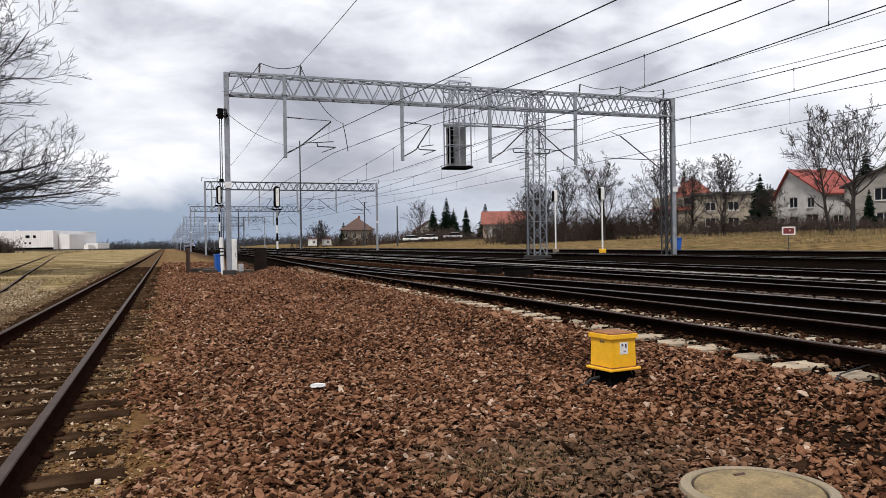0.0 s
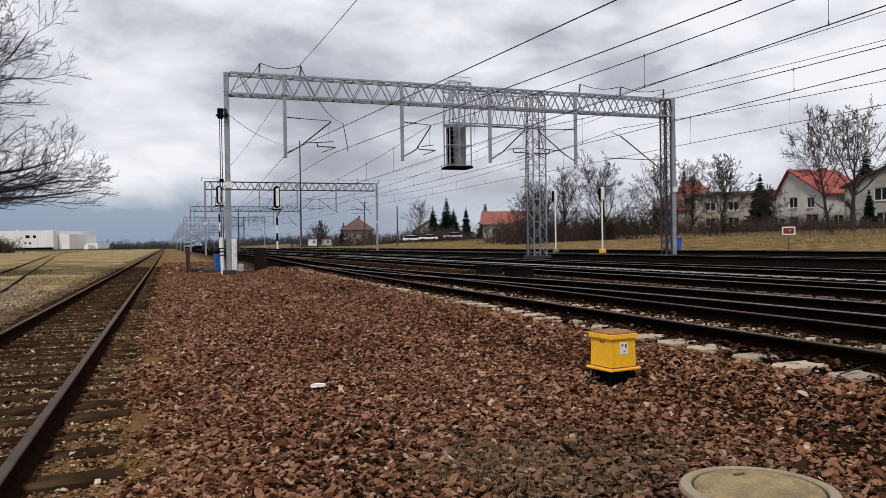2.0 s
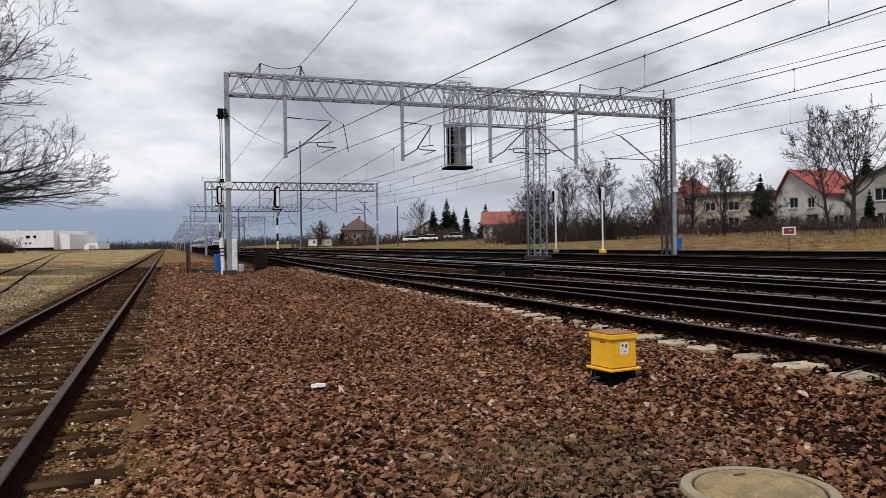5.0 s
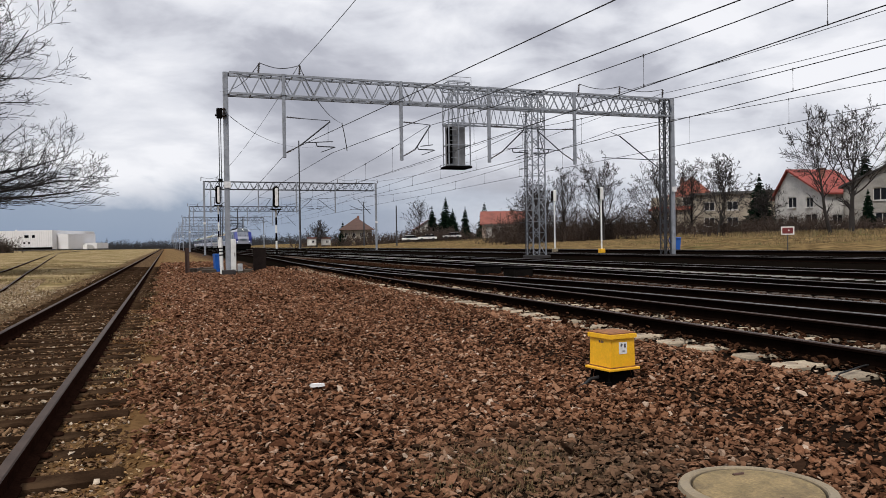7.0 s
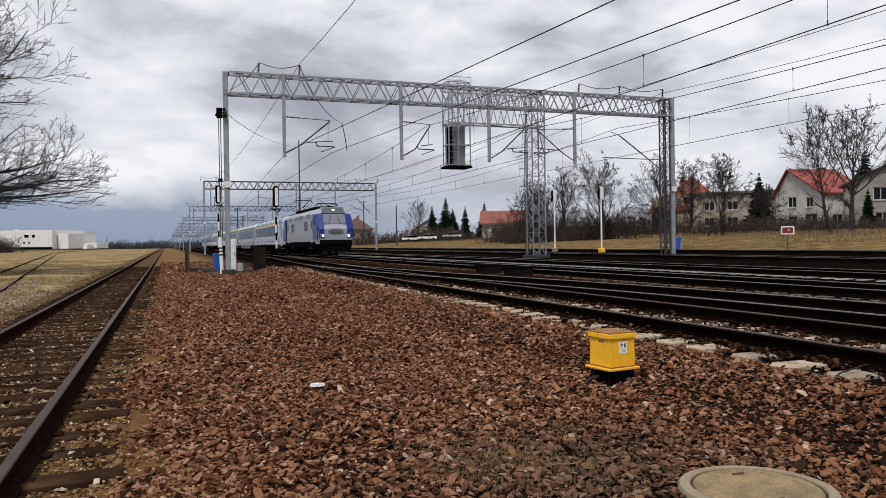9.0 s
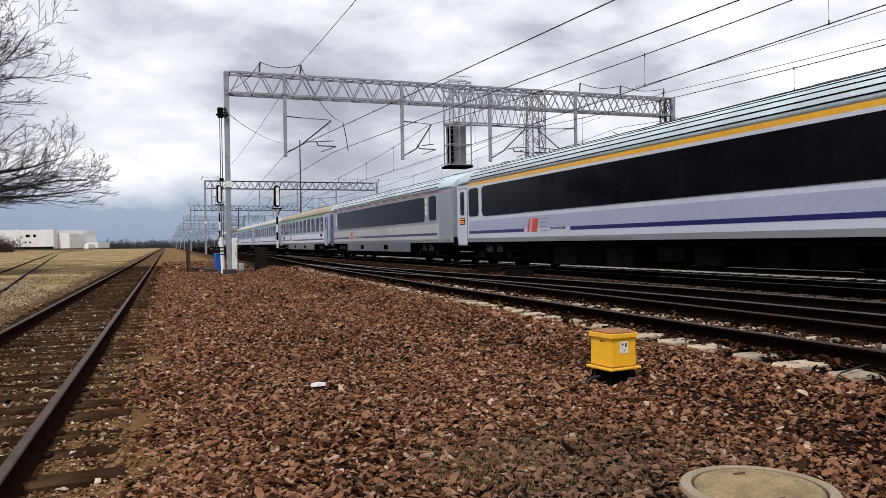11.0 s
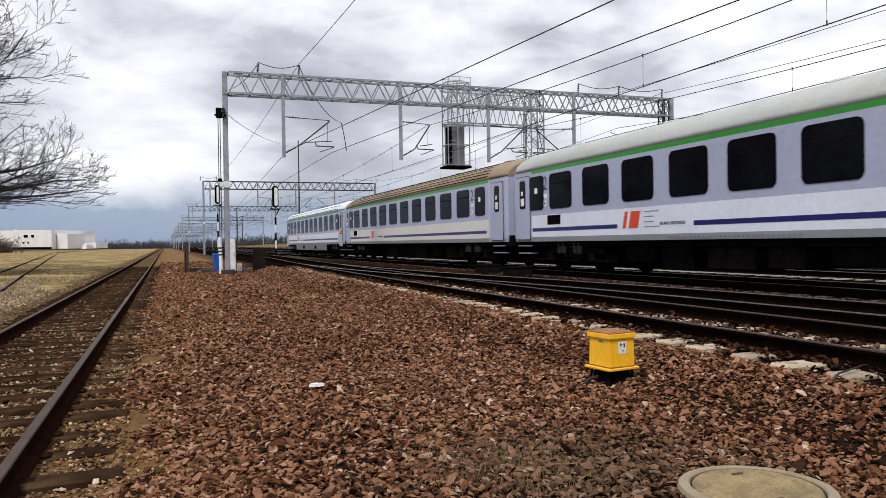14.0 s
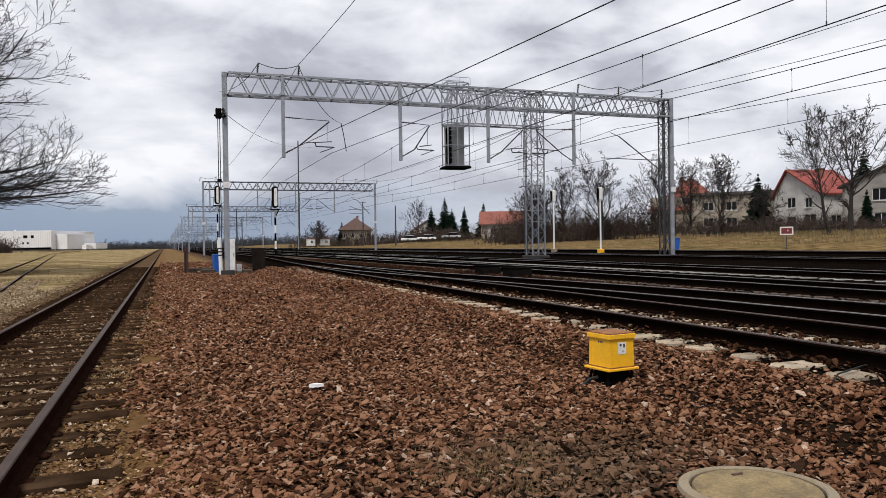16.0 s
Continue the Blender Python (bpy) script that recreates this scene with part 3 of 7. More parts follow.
def overhead():
    spans = [(-26.4 + 64.7 * k, 38.3 + 64.7 * k) for k in range(0, 6)]
    for x, zc, zm in WIRE_TRACKS:
        th = thing("overhead_wire", pose(0, 0, 0), "dark overhead contact wire with messenger wire and droppers", "overhead wire", "wires over the tracks")
        drop = B()
        cw, mw = [], []
        sg = 0.2
        for y0, y1 in spans:
            f = lambda u: zm - 4 * 1.05 * u * (1 - u)
            for i in range(15):
                u = i / 14
                cw.append((x - sg + 2 * sg * u, y0 - 0.43 + (y1 - y0) * u, zc))
                mw.append((x - sg + 2 * sg * u, y0 - 0.43 + (y1 - y0) * u, f(u)))
            for i in range(1, 10):
                u = i / 10
                xx, yy = x - sg + 2 * sg * u, y0 - 0.43 + (y1 - y0) * u
                one = B() if y0 < 40 else drop
                loft(one, [[(xx + a * q, yy + b * q, z) for a, b in ((1, 0), (0, 1), (-1, 0), (0, -1))] for z, q in ((zc - .02, .02), (zc + .08, .02), (zc + .09, .007), (f(u) - .06, .007), (f(u) - .05, .025), (f(u) + .04, .025))])
                if y0 < 40:
                    part("dropper", one, WIRE, th)
            sg = -sg
        for nm, line in (("contact_wire", cw), ("messenger_wire", mw)):
            bm = B()
            loft(bm, [[(px + math.cos(radians(72 * k)) * 0.014, py, pz + math.sin(radians(72 * k)) * 0.014) for k in range(5)] for px, py, pz in line])
            part(nm, bm, WIRE, th)
        tagged(part("dropper_wire", drop, WIRE, th), kind="stuff")
    # the two wires that part over the turnout
    for xa, xb in ((5.75, 12.0), (8.0, 14.3)):
        th = thing("overhead_wire", pose(0, 0, 0), "single dark contact wire parting over the turnout", "overhead wire", "wires over the tracks")
        part("contact_wire", wire_run(lambda u: 6.05, xb, xa, -26.8, 37.9, 0.014, None, 2), WIRE, th)
        part("contact_wire", wire_run(lambda u: 6.05, xa, 8.6, 37.9, 102.6, 0.014, None, 2), WIRE, th)
    for x, z, sag in ((6.4, 10.4, 0.7), (24.9, 9.97, 0.35), (27.95, 10.12, 0.85)):
        ring = [(math.cos(radians(72 * k)) * 0.014, math.sin(radians(72 * k)) * 0.014) for k in range(5)]
        line = [(y0 - .3 + (y1 - y0) * i / 12, z - 4 * sag * (i / 12) * (1 - i / 12)) for y0, y1 in spans for i in range(12)]
        bm = loft(B(), [[(x + a, py, pz + b) for a, b in ring] for py, pz in line])
        ob = finish("feeder_cable", bm, WIRE)
        tagged(ob, "dark feeder cable slung along the portal tops", "cable", "feeder cables")


overhead()
# ---- the train ----
SLIP = [(0, 0), (6, 0), (7.0, -1.5), (7.5, -1.2), (8.0, -.6), (8.5, -1.2), (9.0, -1.3), (10.4, -1.0), (11.5, -1.0), (12.0, .15), (12.5, 1.4), (13.0, 1.2), (13.5, .5), (14.0, -.5), (14.5, -.6), (15.0, -.3), (15.5, -.06), (16, -.1)]


def train_front(t):
    """How far up the line the engine's nose is at t seconds."""
    return 0.1632 * t * t - 41.424 * t + 421.3 + lerp_path(SLIP, t)


def paint(name, base, rough=0.32):
    """Coach paint, a little uneven with travel grime."""
    return mat(name, base, rough, 0, 0.5, 0.06, 9, 0.008, spec=0.4)


P_GREY = paint("lavender grey coach paint", (0.35, 0.38, 0.52))
P_WHITE = paint("white coach paint", (0.65, 0.69, 0.80))
P_CREAM = paint("cream coach paint", (0.62, 0.61, 0.58))
P_DINER = paint("plain mid grey dining coach paint", (0.235, 0.26, 0.295))
P_DINER_LOW = paint("pale grey dining coach paint", (0.42, 0.43, 0.435))
P_ICE = paint("pale blue-white coach paint", (0.52, 0.56, 0.66))
P_SILL = paint("pale grey sill paint", (0.36, 0.37, 0.41))
P_SKIRT = paint("slate grey skirt paint", (0.09, 0.115, 0.135))
P_GREEN = paint("bright green stripe paint", (0.028, 0.24, 0.028))
P_RED = paint("dark red stripe paint", (0.12, 0.009, 0.016))
P_YELLOW = paint("golden yellow stripe paint", (0.78, 0.40, 0.02))
P_BLUE = paint("deep blue stripe paint", (0.008, 0.009, 0.11))
P_CABBLUE = paint("bright cab blue paint", (0.010, 0.022, 0.17))
P_LOGO = paint("orange red logo paint", (0.62, 0.06, 0.015))
P_SILVER = paint("silver grey engine paint", (0.27, 0.285, 0.33))
R_TAN = mat("dusty tan roof paint", (0.30, 0.27, 0.20), 0.7, 0, 0.9, 0.18, 12, 0.05, stain=(0.24, 0.20, 0.14))
R_BROWN = mat("dirty brown roof paint", (0.23, 0.18, 0.12), 0.75, 0, 0.9, 0.22, 12, 0.06, stain=(0.16, 0.12, 0.08))
R_GREY = mat("pale grey roof paint", (0.37, 0.39, 0.385), 0.6, 0, 0.9, 0.1, 12, 0.04, stain=(0.31, 0.32, 0.29))
R_SILVER = mat("pale blue-grey roof paint", (0.53, 0.60, 0.65), 0.45, 0, 0.9, 0.1, 12, 0.03)
R_ICE = mat("blue-grey streaked roof paint", (0.44, 0.53, 0.58), 0.5, 0, 0.9, 0.2, 12, 0.03, stain=(0.34, 0.41, 0.45))
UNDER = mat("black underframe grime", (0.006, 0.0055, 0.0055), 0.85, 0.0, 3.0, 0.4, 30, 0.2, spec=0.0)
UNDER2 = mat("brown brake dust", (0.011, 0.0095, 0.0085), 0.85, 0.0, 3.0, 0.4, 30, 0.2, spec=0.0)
GLASS_DARK = glass("dark tinted coach glass", (0.005, 0.0055, 0.008), 0.05)
GLASS_BAND = glass("black ribbon glass", (0.006, 0.006, 0.009), 0.05)
GLASS_BROWN = glass("brown lit coach glass", (0.014, 0.008, 0.007), 0.05)
LETTER = mat("dark lettering paint", (0.05, 0.05, 0.07), 0.5, 0, 4, 0.2, 40, 0)
LETTER_PALE = mat("faded lettering paint", (0.22, 0.22, 0.26), 0.5, 0, 4, 0.2, 40, 0)
STICKER = mat("white sticker", (0.75, 0.75, 0.75), 0.6, 0, 4, 0.15, 40, 0)
LED = mat("orange display", (0.9, 0.25, 0.03), 0.5, 0, 4, 0.1, 60, 0, emit=0.8)

ROOF_HALF = [(1.41, 3.32), (1.385, 3.45), (1.30, 3.62), (1.13, 3.79), (0.86, 3.93), (0.5, 4.02), (0.0, 4.05)]
SIDE = 1.41


def plate(cy, cz, w, h, r, x, t=0.006, seg=3):
    """A rounded plate on the coach side at x, facing away from the middle."""
    bm = B()
    s = 1 if x > 0 else -1
    prism(bm, rrect(cy, cz, w, h, r, seg), "x", x - s * 0.01, x + s * t)
    return tidy(bm)


def side_bars(y0, y1, z, h, x, n, rnd):
    """Lettering too small to read: a row of short bars."""
    bm = B()
    w = (y1 - y0) / n
    for i in range(n):
        a = y0 + i * w
        box(bm, min(x, x * 1.003), max(x, x * 1.003), a + w * 0.12, a + w * rnd.uniform(0.6, 0.85), z - h / 2, z + h / 2)
    return bm


def wheelset(bm, y, r=0.46):
    for sx in (-1, 1):
        rod(bm, (sx * 0.685, y, r), (sx * 0.80, y, r), r, r * 0.98, 24)
        rod(bm, (sx * 0.655, y, r), (sx * 0.69, y, r), r + 0.03, None, 24)
        rod(bm, (sx * 0.8, y, r), (sx * 1.12, y, r), 0.13, None, 10)
    rod(bm, (-0.7, y, r), (0.7, y, r), 0.09, None, 8)


def bogie(parent, yc, half=1.25):
    bm = B()
    for sx in (-1, 1):
        box(bm, min(sx * 0.93, sx * 1.1), max(sx * 0.93, sx * 1.1), yc - half - 0.55, yc + half + 0.55, 0.56, 0.74, 0.03)
        for dy in (-half, half):
            box(bm, min(sx * 0.98, sx * 1.22), max(sx * 0.98, sx * 1.22), yc + dy - 0.16, yc + dy + 0.16, 0.34, 0.6, 0.03)
        box(bm, min(sx * 0.9, sx * 1.15), max(sx * 0.9, sx * 1.15), yc - 0.5, yc + 0.5, 0.42, 0.6, 0.04)
    box(bm, -1.0, 1.0, yc - 0.3, yc + 0.3, 0.55, 0.9, 0.04)
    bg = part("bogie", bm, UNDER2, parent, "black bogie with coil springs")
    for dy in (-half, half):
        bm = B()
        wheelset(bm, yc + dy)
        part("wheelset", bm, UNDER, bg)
    for sx in (-1, 1):
        for dy in (-0.62, -0.34, 0.34, 0.62):
            bm = B()
            for k in range(5):
                rod(bm, (sx * 1.17, yc + dy, 0.62 + k * 0.06), (sx * 1.17, yc + dy, 0.65 + k * 0.06), 0.10, 0.1, 8)
            rod(bm, (sx * 1.17, yc + dy, 0.58), (sx * 1.17, yc + dy, 0.95), 0.06, None, 6)
            part("spring", bm, mat("spring steel", (0.07, 0.066, 0.064), 0.5, 0.4), bg)
    return bg


def coach(label, roof, stripe, upper, lower, skirt=False, windows=(4.4, 2.03, 10), small=(2.62, 24.25), long_band=None, door="grey", ribs=0, digit="2", seed=1, mid=None, display=False, red_marks=False):
    rnd = random.Random(seed)
    th = thing("railway_coach", pose(12.9, 300, 0.45), label, "railway coach", "coaches of the train")
    L = 26.4
    # body: painted bands drawn along the coach, drawn in a little at the door bays
    zs = [0.96, 1.11, 1.81, 3.20, 3.32]
    bm = B()
    stations = [(0.28, 1.30), (0.42, 1.36), (1.75, 1.37), (1.80, SIDE), (L - 1.80, SIDE), (L - 1.75, 1.37), (L - 0.42, 1.36), (L - 0.28, 1.30)]
    mi = [1, 2, 0, 3]
    rows = []
    for y, hw in stations:
        row = []
        for s in (-1, 1):
            row.append([bm.verts.new((s * (hw - (0.03 if z < 1 else 0)), y, z)) for z in zs])
        rows.append(row)
    for k, (a, b) in enumerate(zip(rows, rows[1:])):
        bay = k != 3
        for s in (0, 1):
            for i in range(4):
                f = bm.faces.new((a[s][i], b[s][i], b[s][i + 1], a[s][i + 1]))
                f.material_index = 0 if bay and i else mi[i]
    for row in (rows[0], rows[-1]):
        for i in range(4):
            f = bm.faces.new((row[0][i], row[1][i], row[1][i + 1], row[0][i + 1]))
            f.material_index = 0
    for a, b in zip(rows, rows[1:]):
        f = bm.faces.new((a[0][0], a[1][0], b[1][0], b[0][0])); f.material_index = 1
    body = part("body", tidy(bm), [upper, P_SILL, lower, stripe], th)
    # roof
    bm = B()
    half = ROOF_HALF
    prof = half + [(-x, z) for x, z in half[-2::-1]]
    rings = []
    for y, k, dz in ((0.27, 0.92, -0.22), (0.40, 0.955, -0.12), (0.8, 0.975, -0.03), (1.79, 0.985, 0), (1.81, 1.0, 0), (L - 1.81, 1.0, 0), (L - 1.79, .985, 0), (L - 0.8, 0.975, -0.03), (L - 0.40, 0.955, -0.12), (L - 0.27, 0.92, -0.22)):
        rings.append([(x * k, y, 3.32 + (z - 3.32) * (1 + dz)) for x, z in prof])
    loft(bm, rings)
    rf = part("roof", tidy(bm), roof, th, smooth=False)
    rf.data.polygons.foreach_set("use_smooth", [len(p.vertices) == 4 for p in rf.data.polygons])
    if ribs:
        for s in (-1, 1):
            for i in range(ribs):
                u = 1.0 + i * 4.2 / ribs
                j = int(u)
                fx = half[j][0] + (half[min(j + 1, 6)][0] - half[j][0]) * (u - j)
                fz = half[j][1] + (half[min(j + 1, 6)][1] - half[j][1]) * (u - j)
                bm = B()
                rod(bm, (s * fx, 1.9, fz), (s * fx, L - 1.9, fz), 0.018, None, 6)
                part("roof_rib", bm, UNDER2, rf)
    for y in (2.6, 8.0, 13.4, 18.8, 23.6):
        bm = B()
        box(bm, -0.28, 0.28, y - 0.3, y + 0.3, 4.0, 4.13, 0.04)
        part("roof_vent", bm, STEEL_DARK if ribs else roof, rf)
    # windows
    wins = [] if long_band else [(windows[0] + windows[1] * i, 1.4) for i in range(windows[2])]
    wins += [(y, 1.0) for y in small]
    for s in (-1, 1):
        x = s * SIDE
        for k, (y, w) in enumerate(wins):
            if y < 1.9 or y > L - 1.9:
                continue
            wn = part("window", plate(y, 2.54, w, 1.11, 0.15, x, 0.012), GLASS_BAND, th)
            part("pane", plate(y, 2.54, w - 0.07, 1.04, 0.12, x, 0.016), GLASS_DARK, wn)
            if w > 1.2:
                bm = B()
                box(bm, min(x, x + s * .02), max(x, x + s * .02), y - w / 2 + .06, y + w / 2 - .06, 2.76, 2.79)
                part("sash_bar", bm, UNDER2, wn)
            if k >= len(wins) - len(small) and not long_band:
                part("sticker", plate(y + 0.02, 2.62, 0.2, 0.18, 0.01, x, 0.020), STICKER, wn)
        if long_band:
            a, b = long_band
            if red_marks:
                for yn in (b + 0.0, a - 0.5):
                    for zn in (2.9, 2.6, 2.36):
                        part("notice", plate(yn + 0.26, zn, 0.3, 0.22, 0.01, x, 0.006), STICKER, body)
            wn = part("window_band", plate((a + b) / 2, 2.53, b - a, 1.16, 0.2, x, 0.012), GLASS_BAND, th, "long black ribbon window")
            n = max(1, round((b - a) / 2.1))
            for i in range(n):
                w = (b - a - 0.1) / n
                part("pane", plate(a + 0.05 + w * (i + 0.5), 2.53, w - 0.5, 1.04, 0.05, x, 0.014), GLASS_BROWN if red_marks and i % 2 else GLASS_DARK, wn)
        # doors in the drawn-in bays
        xd = s * 1.372
        for yd, far in ((1.08, False), (L - 1.08, True)) if door != "blue" else ((L - 1.08, True),):
            dm = P_CABBLUE if (door == "blue" and far) else upper
            zl = 0.85 if skirt or display else 1.04
            zc = (zl + 3.15) / 2
            dr = part("door", plate(yd, zc, 1.0, 3.15 - zl, 0.05, xd, 0.02), dm, th, "deep blue folding door" if dm is P_CABBLUE else "")
            part("door_seal", plate(yd, zc, 1.05, 3.2 - zl, 0.06, xd, 0.008), BLACK, dr)
            if not (skirt or display):
                part("sticker", plate(yd, 2.3, 0.24, 0.26, 0.01, xd, 0.034), STICKER, dr)
                part("sticker", plate(yd + .02, 2.6, 0.14, 0.14, 0.01, xd, 0.034), STICKER, dr)
            part("pane", plate(yd, 2.55, 0.42, 0.95, 0.08, xd, 0.03), GLASS_DARK, dr)
            bm = B()
            yh = yd + (0.6 if far else -0.6)
            rod(bm, (xd + s * 0.05, yh, 1.3), (xd + s * 0.05, yh, 2.1), 0.018)
            part("handrail", bm, STEEL, dr)
            bm = B()
            for zz in (0.55, 0.8):
                box(bm, min(s * 1.05, s * 1.36), max(s * 1.05, s * 1.36), yd - .42, yd + .42, zz, zz + 0.035)
            part("step", bm, STEEL, dr)
            if display:
                part("display", plate(yd, 1.82, 0.56, 0.27, 0.02, xd, 0.026), UNDER, dr, "black destination display")
                for k in range(3):
                    part("lit_row", plate(yd + (0.05 if k == 1 else 0), 1.75 + 0.075 * k, 0.44 - 0.1 * (k == 1), 0.035, 0.005, xd, 0.031), LED, dr, "orange lit row")
        # stripe, broken for the mark
        ya, yb = 16.4, 19.55
        for a, b in ((2.0, ya), (yb, L - 1.85)):
            bm = B()
            box(bm, min(x, x + s * .004), max(x, x + s * .004), a, b, 1.29, 1.40)
            part("stripe", bm, P_BLUE, body)
        bm = B()
        for a, w, za, zb in ((19.3, 0.15, 1.28, 1.72), (19.02, 0.42, 1.28, 1.72)):
            lean = 0.27
            pts = [(a - (za - 1.28) * lean, za), (a - w - (za - 1.28) * lean, za), (a - w - (zb - 1.28) * lean, zb), (a - (zb - 1.28) * lean, zb)]
            prism(bm, pts, "x", x - s * .005, x + s * .005)
        part("emblem", tidy(bm), P_LOGO, body, "orange red slanted bars")
        bm = B()
        for zb, wb in ((1.69, .62), (1.56, .42), (1.43, .42), (1.30, .62)):
            box(bm, min(x, x + s * .004), max(x, x + s * .004), 18.32 - wb, 18.32, zb - .012, zb + .012)
        part("emblem_lines", bm, LETTER_PALE, body, "thin grey lines of the emblem")
        tagged(part("lettering", side_bars(16.7, 17.7, 1.37, 0.075, x + s * .001, 12, rnd), LETTER, body), kind="stuff")
        tagged(part("lettering", side_bars(13.2, 17.4, 1.03, 0.045, x + s * .001, 30, rnd), LETTER_PALE, body), kind="stuff")
        part("grille", plate(23.1, 1.64, 0.85, 0.30, 0.02, x, 0.006), UNDER, body) if seed % 2 else None
        part("grille", plate(2.9, 1.66, 0.75, 0.22, 0.02, x, 0.006), UNDER, body) if seed in (3, 4, 5) else None
        for yn in (windows[0] - 0.98, windows[0] + windows[1] * (windows[2] - 1) + 0.98) if not long_band else (L - 3.2,):
            cu = bpy.data.curves.new("class_number", "FONT")
            cu.body, cu.size, cu.extrude = digit, 0.62, 0.002
            cu.align_x = "CENTER"
            cu.materials.append(LETTER)
            ob = new("class_number", cu)
            ob.parent = th
            ob.matrix_basis = Matrix(((0, 0, s, x + s * .006), (s, 0, 0, yn), (0, 1, 0, 2.62), (0, 0, 0, 1)))
            part("notice", plate(yn, 2.42, 0.26, 0.12, 0.01, x, 0.006), STICKER, body)
            part("notice", plate(yn + .03, 2.18, 0.16, 0.18, 0.01, x, 0.006), STICKER, body)
            part("notice_mark", plate(yn + .03, 2.18, 0.07, 0.08, 0.01, x, 0.009), LETTER, body)
            if seed in (4, 5):
                part("sign_panel", plate(yn - 0.1, 1.60, 0.52, 0.40, 0.04, x, 0.005), STICKER, body, "pale square sign panel")
        if red_marks:
            for i in range(11):
                tagged(part("lettering", side_bars(3.6 + i * 1.85, 4.6 + i * 1.85, 3.26, 0.035, x + s * .002, 7, rnd), STICKER, body), kind="stuff")
        if mid:
            bm = B()
            box(bm, min(x, x + s * .003), max(x, x + s * .003), 1.85, L - 1.85, 1.40, 1.81)
            part("band", bm, mid, body, "light blue-grey band")
    # under the floor
    for yc in (3.9, L - 3.9):
        bogie(th, yc)
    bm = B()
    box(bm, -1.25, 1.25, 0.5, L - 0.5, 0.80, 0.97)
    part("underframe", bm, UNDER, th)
    if skirt:
        for s in (-1, 1):
            bm = B()
            box(bm, min(s * 1.34, s * 1.38), max(s * 1.34, s * 1.38), 6.2, L - 6.2, 0.50, 0.97, 0.01)
            sk = part("skirt", bm, P_SKIRT, th, "slate grey underfloor skirt")
            for i in range(5):
                part("hatch", plate(8 + i * 2.7, 0.74, 0.8, 0.26, 0.02, s * 1.38, 0.008), UNDER if i in (1, 3) else P_SKIRT, sk)
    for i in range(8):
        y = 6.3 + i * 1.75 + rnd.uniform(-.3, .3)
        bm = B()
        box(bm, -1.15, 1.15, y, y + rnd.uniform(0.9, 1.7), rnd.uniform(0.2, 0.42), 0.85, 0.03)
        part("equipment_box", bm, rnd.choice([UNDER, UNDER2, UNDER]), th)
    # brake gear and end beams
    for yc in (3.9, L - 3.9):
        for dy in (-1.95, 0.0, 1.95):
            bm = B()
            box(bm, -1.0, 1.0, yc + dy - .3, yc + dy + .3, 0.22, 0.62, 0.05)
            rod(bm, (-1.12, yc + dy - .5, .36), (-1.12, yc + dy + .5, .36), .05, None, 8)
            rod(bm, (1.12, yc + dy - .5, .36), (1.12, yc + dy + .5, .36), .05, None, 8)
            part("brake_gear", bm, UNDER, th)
    for ye in (0.32, L - 0.32):
        bm = B()
        box(bm, -1.28, 1.28, ye - .12, ye + .12, 0.78, 1.2, 0.03)
        box(bm, -.25, .25, ye - .3, ye + .3, 0.35, 0.8, 0.04)
        for xx in (-.6, .6):
            rod(bm, (xx, ye, .8), (xx, ye, .42), .035, None, 6)
        part("end_beam", bm, UNDER, th)
    # ends: bellows, buffers, coupling
    for ye, d in ((0.28, -1), (L - 0.28, 1)):
        bm = B()
        for k in range(4):
            prism(bm, rrect(0, 2.1, 1.35 - 0.06 * (k % 2), 2.35 - 0.06 * (k % 2), 0.3, 3), "y", ye + d * 0.07 * k, ye + d * 0.07 * (k + 1))
        part("bellows", tidy(bm), BLACK, th, "black rubber gangway bellows")
        for sx in (-0.875, 0.875):
            bm = B()
            rod(bm, (sx, ye, 1.06), (sx, ye + d * 0.22, 1.06), 0.09, None, 10)
            rod(bm, (sx, ye + d * 0.2, 1.06), (sx, ye + d * 0.26, 1.06), 0.22, None, 12)
            part("buffer", bm, UNDER, th)
    return th


